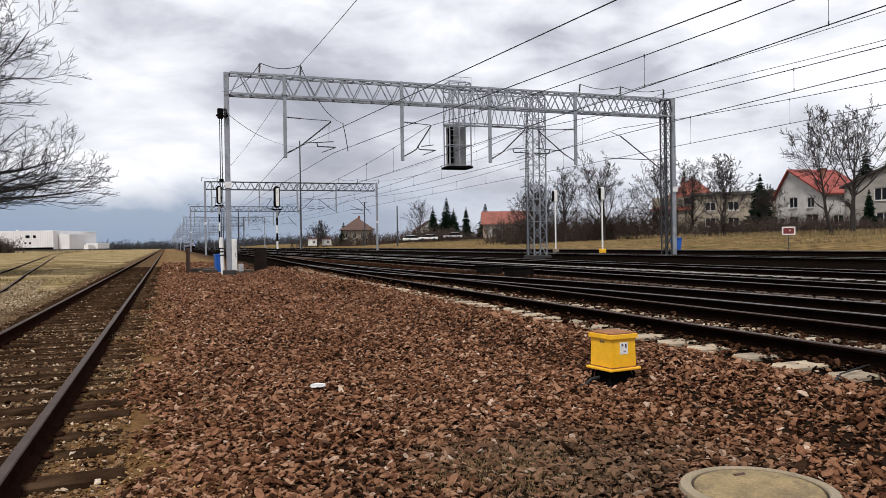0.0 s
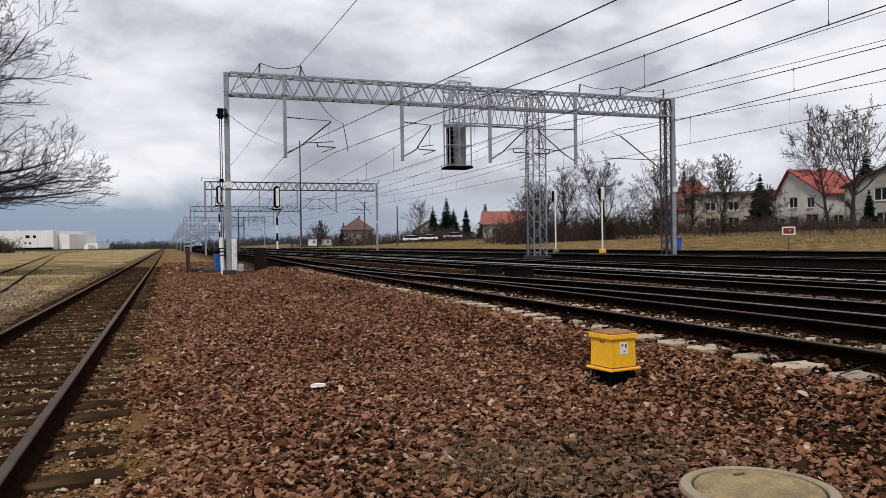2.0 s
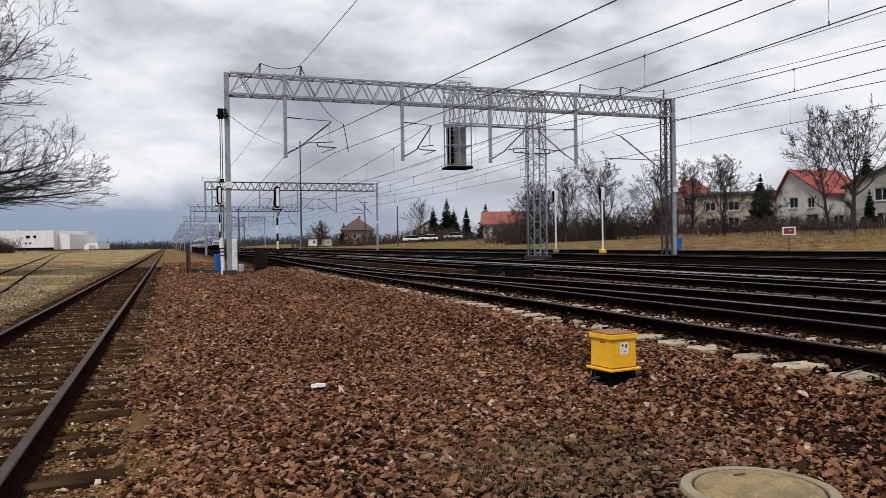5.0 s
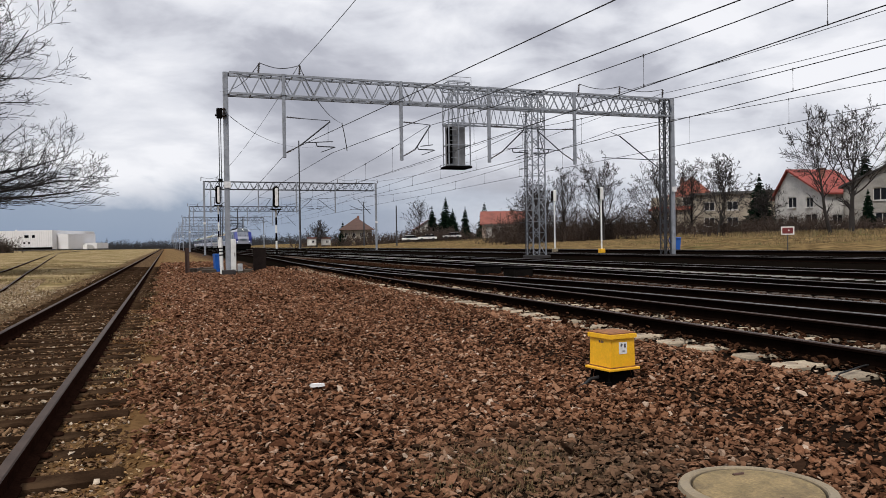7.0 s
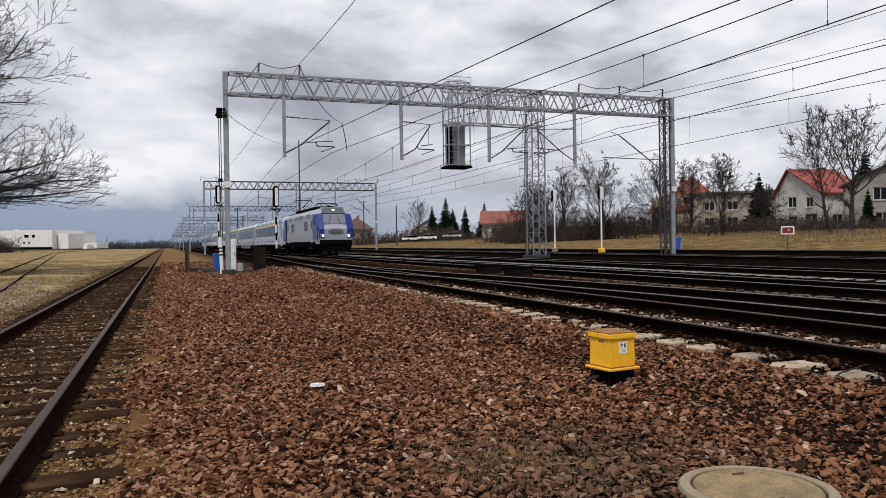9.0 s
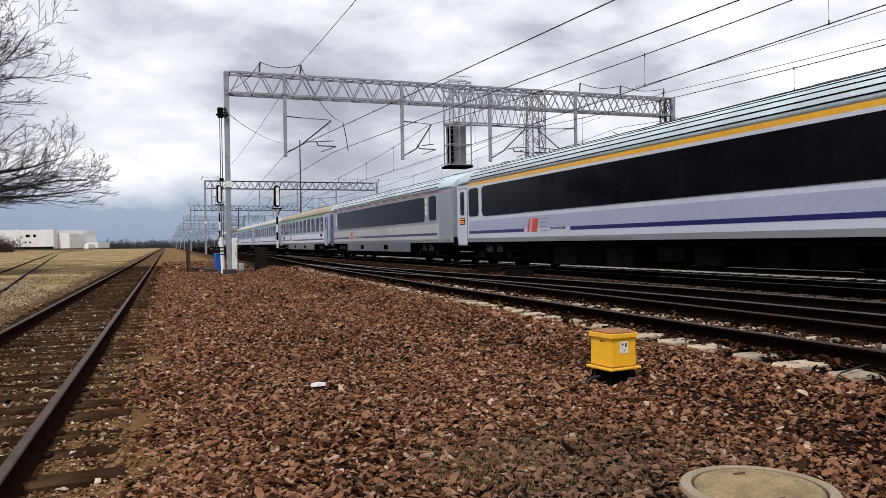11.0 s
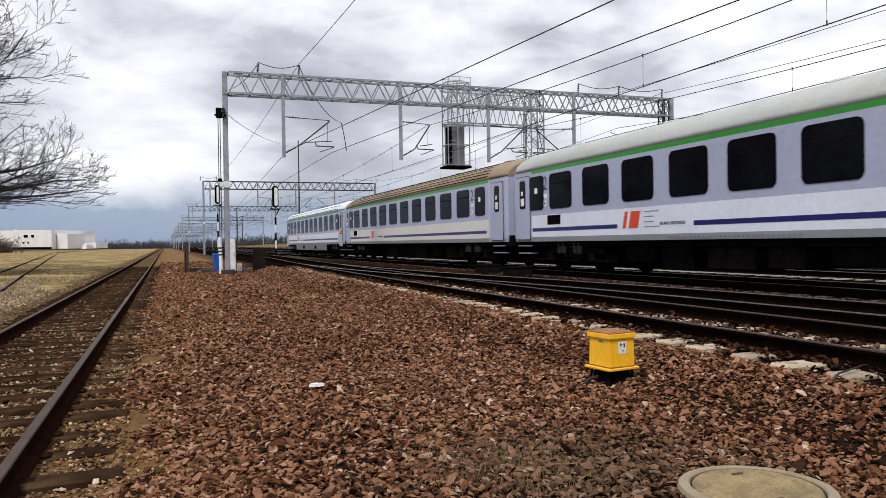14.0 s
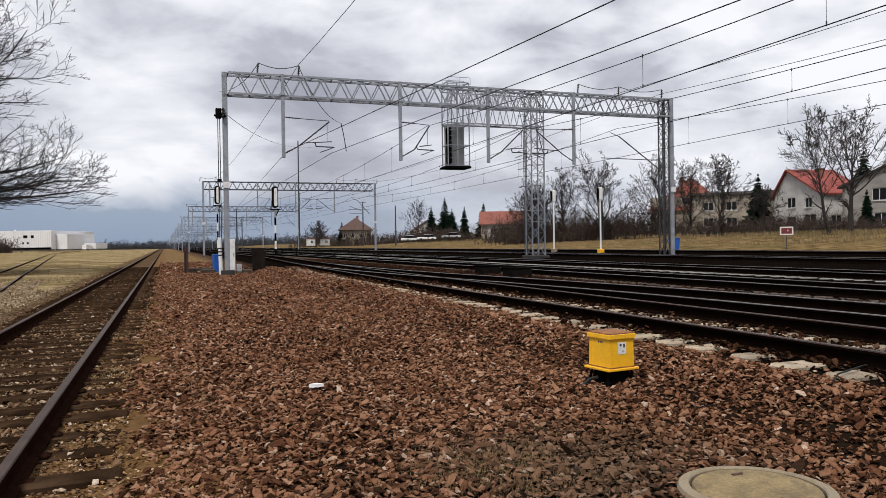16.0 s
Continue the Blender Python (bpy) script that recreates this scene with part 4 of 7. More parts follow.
def engine():
    th = thing("electric_locomotive", pose(12.9, 300, 0.45), "silver and blue electric locomotive with lit headlamps", "locomotive", "the train")
    L = 19.6
    st = [(0.30, 1.22, 2.25), (0.42, 1.36, 2.38), (0.95, 1.45, 3.15), (1.42, 1.42, 3.78), (1.9, 1.36, 3.98), (2.6, 1.36, 4.02)]
    st += [(L - y, w, z) for y, w, z in st[::-1]]
    bm = B()
    rings = []
    for y, w, z in st:
        sh = min(0.55, (z - 1.0) * 0.28)
        rings.append([(w, y, 1.0), (w + 0.02, y, 1.6), (w + 0.02, y, z - sh), (w * 0.8, y, z - sh * 0.3), (w * 0.35, y, z), (-w * 0.35, y, z), (-w * 0.8, y, z - sh * 0.3), (-w - 0.02, y, z - sh), (-w - 0.02, y, 1.6), (-w, y, 1.0)])
    loft(bm, rings)
    body = part("body", tidy(bm), P_SILVER, th)
    for yy, d in ((0, 1), (L, -1)):
        fy = lambda v: yy + d * v
        # windscreen lies on the sloping nose
        bm = B()
        pts = [(-0.92, 2.62), (0.92, 2.62), (0.92, 3.42), (-0.92, 3.42)]

        def slope(z):
            return 0.52 + (z - 2.5) * 0.66
        loft(bm, [[(x, fy(slope(z) - 0.06), z) for x, z in pts], [(x, fy(slope(z) + 0.12), z) for x, z in pts]])
        part("windscreen", tidy(bm), mat("pale reflecting windscreen", (0.26, 0.28, 0.32), 0.12, 0.6, 1.5, 0.2, 8, 0.02, spec=0.5), body)
        for s in (-1, 1):
            bm = B()
            pts = [(0.44, 1.35), (0.47, 2.28), (1.0, 3.05), (1.45, 3.42), (2.75, 3.42), (2.2, 1.35)]
            prism(bm, [(fy(a), z) for a, z in pts], "x", s * 1.40, s * 1.482)
            part("cab_panel", tidy(bm), P_CABBLUE, body, "bright blue cab side")
            bm = B()
            loft(bm, [[(s * 0.94, fy(yz - 0.03), z), (s * xo, fy(yz + 0.03), z), (s * xo, fy(yz + 0.3), z), (s * 0.94, fy(yz + 0.3), z)] for yz, z, xo in ((0.29, 1.45, 1.36), (0.29, 2.2, 1.36), (0.68, 2.76, 1.42), (1.18, 3.45, 1.36))])
            part("cab_pillar", tidy(bm), P_CABBLUE, body, "bright blue cab corner")
            bm = B()
            rod(bm, (s * 1.05, fy(0.2), 1.66), (s * 1.05, fy(0.4), 1.66), 0.085, None, 14)
            hl = part("headlamp", bm, mat("lit headlamp", (1, 0.97, 0.9), 0.3, 0, 4, 0.02, 40, 0, emit=3.0), body)
            bm = B()
            rod(bm, (s * 0.875, fy(0.3), 1.05), (s * 0.875, fy(-0.2), 1.05), 0.1, None, 10)
            rod(bm, (s * 0.875, fy(-0.2), 1.05), (s * 0.875, fy(-0.27), 1.05), 0.24, None, 14)
            part("buffer", bm, UNDER, th)
            bm = B()
            prism(bm, [(fy(1.5), 2.55), (fy(2.15), 2.55), (fy(2.05), 3.25), (fy(1.62), 3.25)], "x", s * 1.4, s * 1.5)
            part("cab_window", tidy(bm), GLASS_DARK, body)
        bm = B()
        loft(bm, [[(-1.0, fy(1.1), 3.5), (1.0, fy(1.1), 3.5), (1.0, fy(1.9), 3.5), (-1.0, fy(1.9), 3.5)], [(-.8, fy(1.3), 3.98), (.8, fy(1.3), 3.98), (.85, fy(2.2), 4.06), (-.85, fy(2.2), 4.06)]])
        part("roof_visor", tidy(bm), P_SKIRT, body, "dark roof visor over the windscreen")
        for s in (-.45, .45):
            bm = B()
            rod(bm, (s, fy(.52), 2.62), (s * .6, fy(.98), 3.3), .02, None, 6)
            part("wiper", bm, UNDER, body)
        bm = B()
        for s in (-1, 1):
            for k in range(4):
                box(bm, min(s * 1.0, s * 1.35), max(s * 1.0, s * 1.35), min(fy(.75), fy(1.15)), max(fy(.75), fy(1.15)), .3 + .2 * k, .33 + .2 * k)
        part("cab_steps", bm, UNDER2, th)
        bm = B()
        rod(bm, (0, fy(1.2), 3.72), (0, fy(1.5), 3.72), 0.12, None, 14)
        part("headlamp", bm, MATS["lit headlamp"], body)
        bm = B()
        prism(bm, [(-1.2, 0.35), (1.2, 0.35), (1.3, 1.0), (-1.3, 1.0)], "y", fy(0.25), fy(0.6))
        part("snow_plough", tidy(bm), UNDER, th)
        bm = B()
        box(bm, -1.3, 1.3, min(fy(0.16), fy(0.5)), max(fy(0.16), fy(0.5)), 0.95, 1.32, 0.04)
        part("buffer_beam", bm, UNDER, th)
        bm = B()
        loft(bm, [[(0.62 * math.cos(a), fy(0.31 + d * 0), 2.02 + 0.14 * math.sin(a)) for a in [radians(18 * i) for i in range(20)]], [(0.62 * math.cos(a), fy(0.22), 2.02 + 0.14 * math.sin(a)) for a in [radians(18 * i) for i in range(20)]]])
        part("badge", tidy(bm), P_SKIRT, body)
        bogie(th, fy(4.9), 1.45)
    for s in (-1, 1):
        for y in (3.3, L - 3.3):
            part("door", plate(y, 2.1, 0.65, 2.0, 0.05, s * 1.385, 0.02), P_SILVER, body)
            part("door_pane", plate(y, 2.6, 0.4, 0.6, 0.05, s * 1.385, 0.03), GLASS_DARK, body)
        for y in (6.2, 13.4):
            part("side_window", plate(y, 2.55, 1.5, 0.75, 0.1, s * 1.385, 0.02), GLASS_DARK, body)
        for y in (4.9, 8.6, 11.0, 14.7):
            part("louvre", plate(y, 3.35, 1.9, 0.34, 0.03, s * 1.385, 0.015), P_SKIRT, body)
        bm = B()
        box(bm, min(s * 1.2, s * 1.4), max(s * 1.2, s * 1.4), 1.4, L - 1.4, 0.72, 1.2, 0.03)
        part("side_sill", bm, UNDER, th)
    bm = B()
    box(bm, -1.0, 1.0, 7.2, 12.4, 0.25, 0.95, 0.05)
    part("transformer", bm, UNDER, th)
    for y0, y1 in ((4.5, 7.5), (8.2, 11.6), (12.3, 15.0)):
        bm = B()
        box(bm, -0.85, 0.85, y0, y1, 3.98, 4.2, 0.05)
        part("roof_box", bm, UNDER2, body)
    for yp, up in ((4.0, False), (15.6, True)):
        bm = B()
        zt = 5.34 if up else 4.42
        for sx in (-0.5, 0.5):
            rod(bm, (sx, yp - 0.7, 4.12), (sx, yp + 0.7, 4.12), 0.035)
            rod(bm, (sx * 0.9, yp - 0.6, 4.15), (sx * 0.4, yp + 0.9, 4.15 + (zt - 4.15) * 0.45), 0.035)
            rod(bm, (sx * 0.4, yp + 0.9, 4.15 + (zt - 4.15) * 0.45), (sx * 1.0, yp - 0.2, zt - 0.08), 0.028)
        for dy in (-0.15, 0.15):
            rod(bm, (-0.7, yp - 0.2 + dy, zt), (0.7, yp - 0.2 + dy, zt), 0.025)
            for sx in (-1, 1):
                rod(bm, (sx * 0.7, yp - 0.2 + dy, zt), (sx * 0.95, yp - 0.2 + dy, zt - 0.2), 0.025)
        part("pantograph", bm, UNDER, th, "raised pantograph" if up else "folded pantograph")
    return th


COACHES = []
OFFSET = 19.6
COACHES.append((engine(), -0.4))
for made in (
    coach("white first class coach with yellow stripe and ribbon window", R_ICE, P_YELLOW, P_ICE, P_ICE, long_band=(3.2, 23.2), small=(24.05,), ribs=5, digit="1", seed=2, mid=P_GREY, display=True),
    coach("grey dining coach with red stripe and ribbon window", R_ICE, P_RED, P_DINER, P_DINER_LOW, skirt=True, long_band=(3.75, 23.2), small=(2.62,), door="blue", ribs=4, digit="", seed=6, red_marks=True),
    coach("grey and white coach with green stripe and tan roof", R_TAN, P_GREEN, P_GREY, P_WHITE, skirt=True, seed=3),
    coach("grey and white coach with green stripe and dusty roof", R_GREY, P_GREEN, P_GREY, P_WHITE, seed=4),
    coach("grey and white coach with green stripe and pale roof", R_GREY, P_GREEN, P_GREY, P_WHITE, seed=5),
    coach("grimy cream and grey coach with ribbed brown roof", R_BROWN, P_GREEN, P_GREY, P_CREAM, ribs=6, seed=7),
    coach("last coach of the train with green stripe and silvery roof", R_SILVER, P_GREEN, P_GREY, P_WHITE, skirt=True, windows=(4.1, 2.07, 10), small=(2.2, 24.42), ribs=3, seed=8, display=True),
):
    COACHES.append((made, OFFSET))
    OFFSET += 26.4


# ---- crushed stone lying on the ground ----
def stone_shapes(n, rnd, flat):
    t = (1 + 5 ** 0.5) / 2
    base = np.array([(-1, t, 0), (1, t, 0), (-1, -t, 0), (1, -t, 0), (0, -1, t), (0, 1, t), (0, -1, -t), (0, 1, -t), (t, 0, -1), (t, 0, 1), (-t, 0, -1), (-t, 0, 1)]) / 1.9
    out = []
    for _ in range(n):
        v = base * (1 + rnd.uniform(-0.34, 0.30, (12, 1)))
        v = v * np.array([rnd.uniform(0.95, 1.4), rnd.uniform(0.65, 1.0), rnd.uniform(flat, flat + 0.28)])
        # break off a few faces
        for _ in range(6):
            d = rnd.normal(size=3)
            d /= np.linalg.norm(d)
            h = v @ d
            lim = rnd.uniform(0.22, 0.5)
            v = v - np.clip(h - lim, 0, None)[:, None] * d
        out.append(v)
    return np.array(out)


ICO = np.array([(0, 11, 5), (0, 5, 1), (0, 1, 7), (0, 7, 10), (0, 10, 11), (1, 5, 9), (5, 11, 4), (11, 10, 2), (10, 7, 6), (7, 1, 8), (3, 9, 4), (3, 4, 2), (3, 2, 6), (3, 6, 8), (3, 8, 9), (4, 9, 5), (2, 4, 11), (6, 2, 10), (8, 6, 7), (9, 8, 1)])


def open_faces():
    """The faces of a stone that can be seen from above."""
    t = (1 + 5 ** 0.5) / 2
    z = np.array([0, 0, 0, 0, t, t, -t, -t, -1, 1, -1, 1])
    return ICO[z[ICO].mean(1) > -0.75]


def stones(name, xy, size, material, label, category, seed, flat=0.24, lift=0.22, z_of=None):
    """Loose stones, too many to count, as one mesh."""
    rnd = np.random.RandomState(seed)
    shapes, faces = stone_shapes(60, rnd, flat), open_faces()
    n = len(xy)
    k = rnd.randint(0, 60, n)
    s = size * rnd.lognormal(0, 0.27, n)
    a = rnd.uniform(0, 2 * np.pi, n)
    ca, sa = np.cos(a), np.sin(a)
    v = shapes[k] * s[:, None, None]
    tx, ty = rnd.normal(0, 0.28, n), rnd.normal(0, 0.28, n)
    z = v[:, :, 2] + v[:, :, 0] * tx[:, None] + v[:, :, 1] * ty[:, None]
    x = v[:, :, 0] * ca[:, None] - v[:, :, 1] * sa[:, None]
    y = v[:, :, 0] * sa[:, None] + v[:, :, 1] * ca[:, None]
    gz = np.array([(z_of or ground_z)(px) + 0.035 * noise.noise((px * 0.6, py * 0.6, 0)) * (1 if px < 4.5 else 0.4) for px, py in xy])
    V = np.stack([x + xy[:, 0:1], y + xy[:, 1:2], z + (gz + s * lift + rnd.uniform(-.3, .75, n) * s)[:, None]], -1).reshape(-1, 3)
    Fc = (faces[None] + (np.arange(n) * 12)[:, None, None]).reshape(-1)
    me = bpy.data.meshes.new(name)
    me.vertices.add(len(V))
    me.vertices.foreach_set("co", V.astype(np.float32).ravel())
    nf = n * len(faces)
    me.loops.add(nf * 3)
    me.loops.foreach_set("vertex_index", Fc.astype(np.int32))
    me.polygons.add(nf)
    me.polygons.foreach_set("loop_start", np.arange(0, nf * 3, 3, dtype=np.int32))
    me.polygons.foreach_set("loop_total", np.full(nf, 3, dtype=np.int32))
    me.update(calc_edges=True)
    me.shade_flat()
    me.materials.append(material)
    return tagged(new(name, me), label, category, kind="stuff")


def stone_material(name, cols, patch, moss=False):
    m = bpy.data.materials.new(name)
    m.use_nodes = True
    nt = m.node_tree
    bs = nt.nodes["Principled BSDF"]
    n, link = tree_of(nt)
    geo = n("ShaderNodeNewGeometry")
    cr = ramp(n("ShaderNodeValToRGB"), cols)
    link(geo.outputs["Random Per Island"], cr.inputs[0])
    co = n("ShaderNodeTexCoord")
    a = n("ShaderNodeTexNoise", Scale=0.7, Detail=5.0, Roughness=0.65)
    b = n("ShaderNodeTexNoise", Scale=55.0, Detail=4.0, Roughness=0.65)
    link(co.outputs["Object"], a.inputs["Vector"]); link(co.outputs["Object"], b.inputs["Vector"])
    r2 = ramp(n("ShaderNodeValToRGB"), [(0.35, patch), (0.62, (1, 1, 1))])
    link(a.outputs[0], r2.inputs[0])
    r3 = ramp(n("ShaderNodeValToRGB"), [(0.3, (0.62, 0.6, 0.58)), (0.7, (1.15, 1.12, 1.1))])
    link(b.outputs[0], r3.inputs[0])
    c = cr.outputs[0]
    for q in (r2, r3):
        mx = n("ShaderNodeMix"); mx.data_type = "RGBA"; mx.blend_type = "MULTIPLY"; mx.inputs[0].default_value = 1
        link(c, mx.inputs[6]); link(q.outputs[0], mx.inputs[7])
        c = mx.outputs[2]
    if moss:
        # a mossy, muddy patch round the manhole
        ds = n("ShaderNodeVectorMath"); ds.operation = "DISTANCE"; ds.inputs[1].default_value = (2.45, 4.15, 0)
        wb = n("ShaderNodeTexNoise", Scale=1.8, Detail=5.0)
        link(co.outputs["Object"], wb.inputs["Vector"]); link(co.outputs["Object"], ds.inputs[0])
        sm = n("ShaderNodeMath"); sm.operation = "MULTIPLY_ADD"; sm.inputs[1].default_value = 2.2
        link(wb.outputs[0], sm.inputs[0]); link(ds.outputs["Value"], sm.inputs[2])
        mr = n("ShaderNodeMapRange"); mr.interpolation_type = "SMOOTHSTEP"
        mr.inputs[1].default_value, mr.inputs[2].default_value, mr.inputs[3].default_value, mr.inputs[4].default_value = 1.1, 2.8, 0.62, 0.0
        link(sm.outputs[0], mr.inputs[0])
        mo = n("ShaderNodeMix"); mo.data_type = "RGBA"; mo.blend_type = "MIX"; mo.inputs[7].default_value = (0.058, 0.044, 0.030, 1)
        link(mr.outputs[0], mo.inputs[0]); link(c, mo.inputs[6])
        c = mo.outputs[2]
    link(c, bs.inputs["Base Color"])
    bs.inputs["Roughness"].default_value = 0.85
    bs.inputs["Specular IOR Level"].default_value = 0.0
    bp = n("ShaderNodeBump", Strength=0.35, Distance=0.006)
    link(b.outputs[0], bp.inputs["Height"]); link(bp.outputs[0], bs.inputs["Normal"])
    return m


STONE = stone_material("broken brown ballast stone", [(0.0, (0.022, 0.012, 0.008)), (0.2, (0.088, 0.041, 0.024)), (0.5, (0.20, 0.098, 0.057)), (0.85, (0.285, 0.158, 0.098)), (0.97, (0.36, 0.235, 0.165)), (1.0, (0.52, 0.42, 0.34))], (0.72, 0.68, 0.64), True)
STONE_SIDING = stone_material("dusty brown siding stone", [(0.0, (0.02, 0.011, 0.007)), (0.5, (0.15, 0.09, 0.052)), (0.85, (0.28, 0.19, 0.115)), (0.93, (0.45, 0.37, 0.28)), (1.0, (0.6, 0.52, 0.42))], (0.7, 0.64, 0.6))
STONE_OCHRE = stone_material("rust-yellow grit", [(0.0, (0.06, 0.03, 0.014)), (0.4, (0.20, 0.115, 0.05)), (0.8, (0.36, 0.23, 0.11)), (1.0, (0.55, 0.43, 0.28))], (0.6, 0.5, 0.42))
STONE_RIDGE = stone_material("dark brown ridge stone", [(0.0, (0.010, 0.006, 0.004)), (0.5, (0.050, 0.024, 0.014)), (0.97, (0.09, 0.048, 0.03)), (1.0, (0.16, 0.11, 0.075))], (0.6, 0.55, 0.5))
STONE_TAN = stone_material("pale tan gravel stone", [(0.0, (0.11, 0.075, 0.045)), (0.4, (0.28, 0.21, 0.135)), (0.8, (0.46, 0.37, 0.26)), (1.0, (0.6, 0.55, 0.47))], (0.7, 0.66, 0.6))
# oily stones, coloured darker than oil alone to carry the bed's shade
STONE_DARK = stone_material("oily ballast stone deepened with shade", [(0.0, (0.004, 0.003, 0.0025)), (0.6, (0.009, 0.006, 0.0045)), (0.95, (0.02, 0.014, 0.011)), (1.0, (0.07, 0.05, 0.04))], (0.7, 0.68, 0.66))


def strewn(seed, density, x0, x1, y0, y1, keep):
    rnd = np.random.RandomState(seed)
    n = int((x1 - x0) * (y1 - y0) * density)
    p = np.stack([rnd.uniform(x0, x1, n), rnd.uniform(y0, y1, n)], -1)
    return p[keep(p[:, 0], p[:, 1])]


def spread_ballast():
    def seen(x, y):
        return (x > -0.19 * y - 0.4) & (x < 1.25 * y + 0.3) & (y * 0.94 + x * 0.342 > 3.6)
    left, right = -0.7, 5.2

    def edge(x, y):
        return x > -0.27 + 0.2 * np.sin(y * 1.3) + 0.14 * np.sin(y * 3.7 + 1) + 0.1 * np.sin(x * 57 + y * 91)

    def off_manhole(x, y):
        return ((x - 3.04) ** 2 + (y - 3.32) ** 2) > 0.17
    p = strewn(1, 1150, left, right, 1.5, 9.0, lambda x, y: seen(x, y) & edge(x, y) & off_manhole(x, y))
    stones("ballast_stones", p, 0.0285, STONE, "loose broken brown ballast stones", "ballast", 2)
    p = strewn(3, 640, left, 5.4, 9.0, 19.0, lambda x, y: seen(x, y) & edge(x, y))
    stones("ballast_stones", p, 0.031, STONE, "loose broken brown ballast stones", "ballast", 4)
    p = strewn(5, 270, left, 5.6, 19.0, 42.0, lambda x, y: seen(x, y) & edge(x, y))
    stones("ballast_stones", p, 0.039, STONE, "loose broken brown ballast stones", "ballast", 6)
    # between the sleepers of the near siding
    p = strewn(7, 520, -3.5, -0.3, 3.0, 46.0, lambda x, y: seen(x, y) & ((y < 18) | (np.sin(x * 713 + y * 391) > .6)) & (np.abs(np.abs(x + 1.66) - 0.75) > 0.09) & ((np.abs((y - 1.185) % 0.63 - 0.315) > 0.115) | (np.sin(x * 91 + y * 57) > 0.93)))
    stones("ballast_stones", p, 0.025, STONE_SIDING, "dirty ballast between old sleepers", "ballast", 8, lift=0.2)
    p = strewn(21, 620, -0.8, 0.25, 3.0, 24.0, lambda x, y: seen(x, y) & (x < -0.1 + 0.3 * np.sin(y * 1.7)))
    stones("gravel_stones", p, 0.017, STONE_OCHRE, "rust-yellow grit along the siding rail", "gravel", 22, lift=0.2)
    p = strewn(9, 240, -7.5, -3.4, 10.0, 42.0, lambda x, y: seen(x, y) & (y < 34 + 6 * np.sin(x * 2)))
    stones("gravel_stones", p, 0.031, STONE_TAN, "pale tan gravel beside the siding", "gravel", 10, flat=0.35, lift=0.1)
    p = strewn(15, 90, 4.9, 5.5, 4.0, 34.0, lambda x, y: seen(x, y) & (np.abs(x - 5.75) > 0.1))
    stones("ballast_stones", p, 0.030, STONE, "brown ballast heaped on the sleeper ends", "ballast", 16, lift=0.6)
    p = strewn(17, 40, -0.4, 4.6, 42.0, 70.0, lambda x, y: seen(x, y))
    stones("ballast_stones", p, 0.07, STONE, "sparse ballast and clods beside the far siding", "ballast", 18)
    # stone banked against the outer rail, over the middle of the sleeper ends
    p = strewn(31, 420, 5.42, 5.72, 3.0, 40.0, lambda x, y: seen(x, y) & (x > 5.66 - 0.17 * np.abs(np.sin(y * 2.1 + np.sin(y * 5)))))
    p[:, 0] += np.array([lerp_path(TRACK_T1, yy) - 6.5 for yy in p[:, 1]])
    stones("ballast_stones", p, 0.032, STONE_RIDGE, "dark brown ballast banked against the rail", "ballast", 32, lift=1.6)
    p = strewn(35, 110, 5.86, 7.14, 3.0, 40.0, seen)
    p[:, 0] += np.array([lerp_path(TRACK_T1, yy) - 6.5 for yy in p[:, 1]])
    stones("ballast_stones", p, 0.034, STONE_RIDGE, "dark brown ballast between the near main rails", "ballast", 36, lift=1.4)
    p = strewn(33, 60, 5.1, 5.5, 14.0, 40.0, seen)
    p[:, 0] += np.array([lerp_path(TRACK_T1, yy) - 6.5 for yy in p[:, 1]])
    stones("ballast_stones", p, 0.036, STONE, "brown ballast lying over the sleeper ends", "ballast", 34, lift=1.3)
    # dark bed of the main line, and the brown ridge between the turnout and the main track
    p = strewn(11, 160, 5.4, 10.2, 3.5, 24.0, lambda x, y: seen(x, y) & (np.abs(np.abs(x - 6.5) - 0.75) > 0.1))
    stones("ballast_stones", p, 0.03, STONE_DARK, "oily ballast of the main line deepened with shade", "ballast", 12)
    p = strewn(13, 150, 10.2, 11.7, 5.0, 60.0, lambda x, y: seen(x, y))
    stones("ballast_stones", p, 0.034, STONE_RIDGE, "brown ballast ridge between two tracks", "ballast", 14, lift=0.6)


spread_ballast()


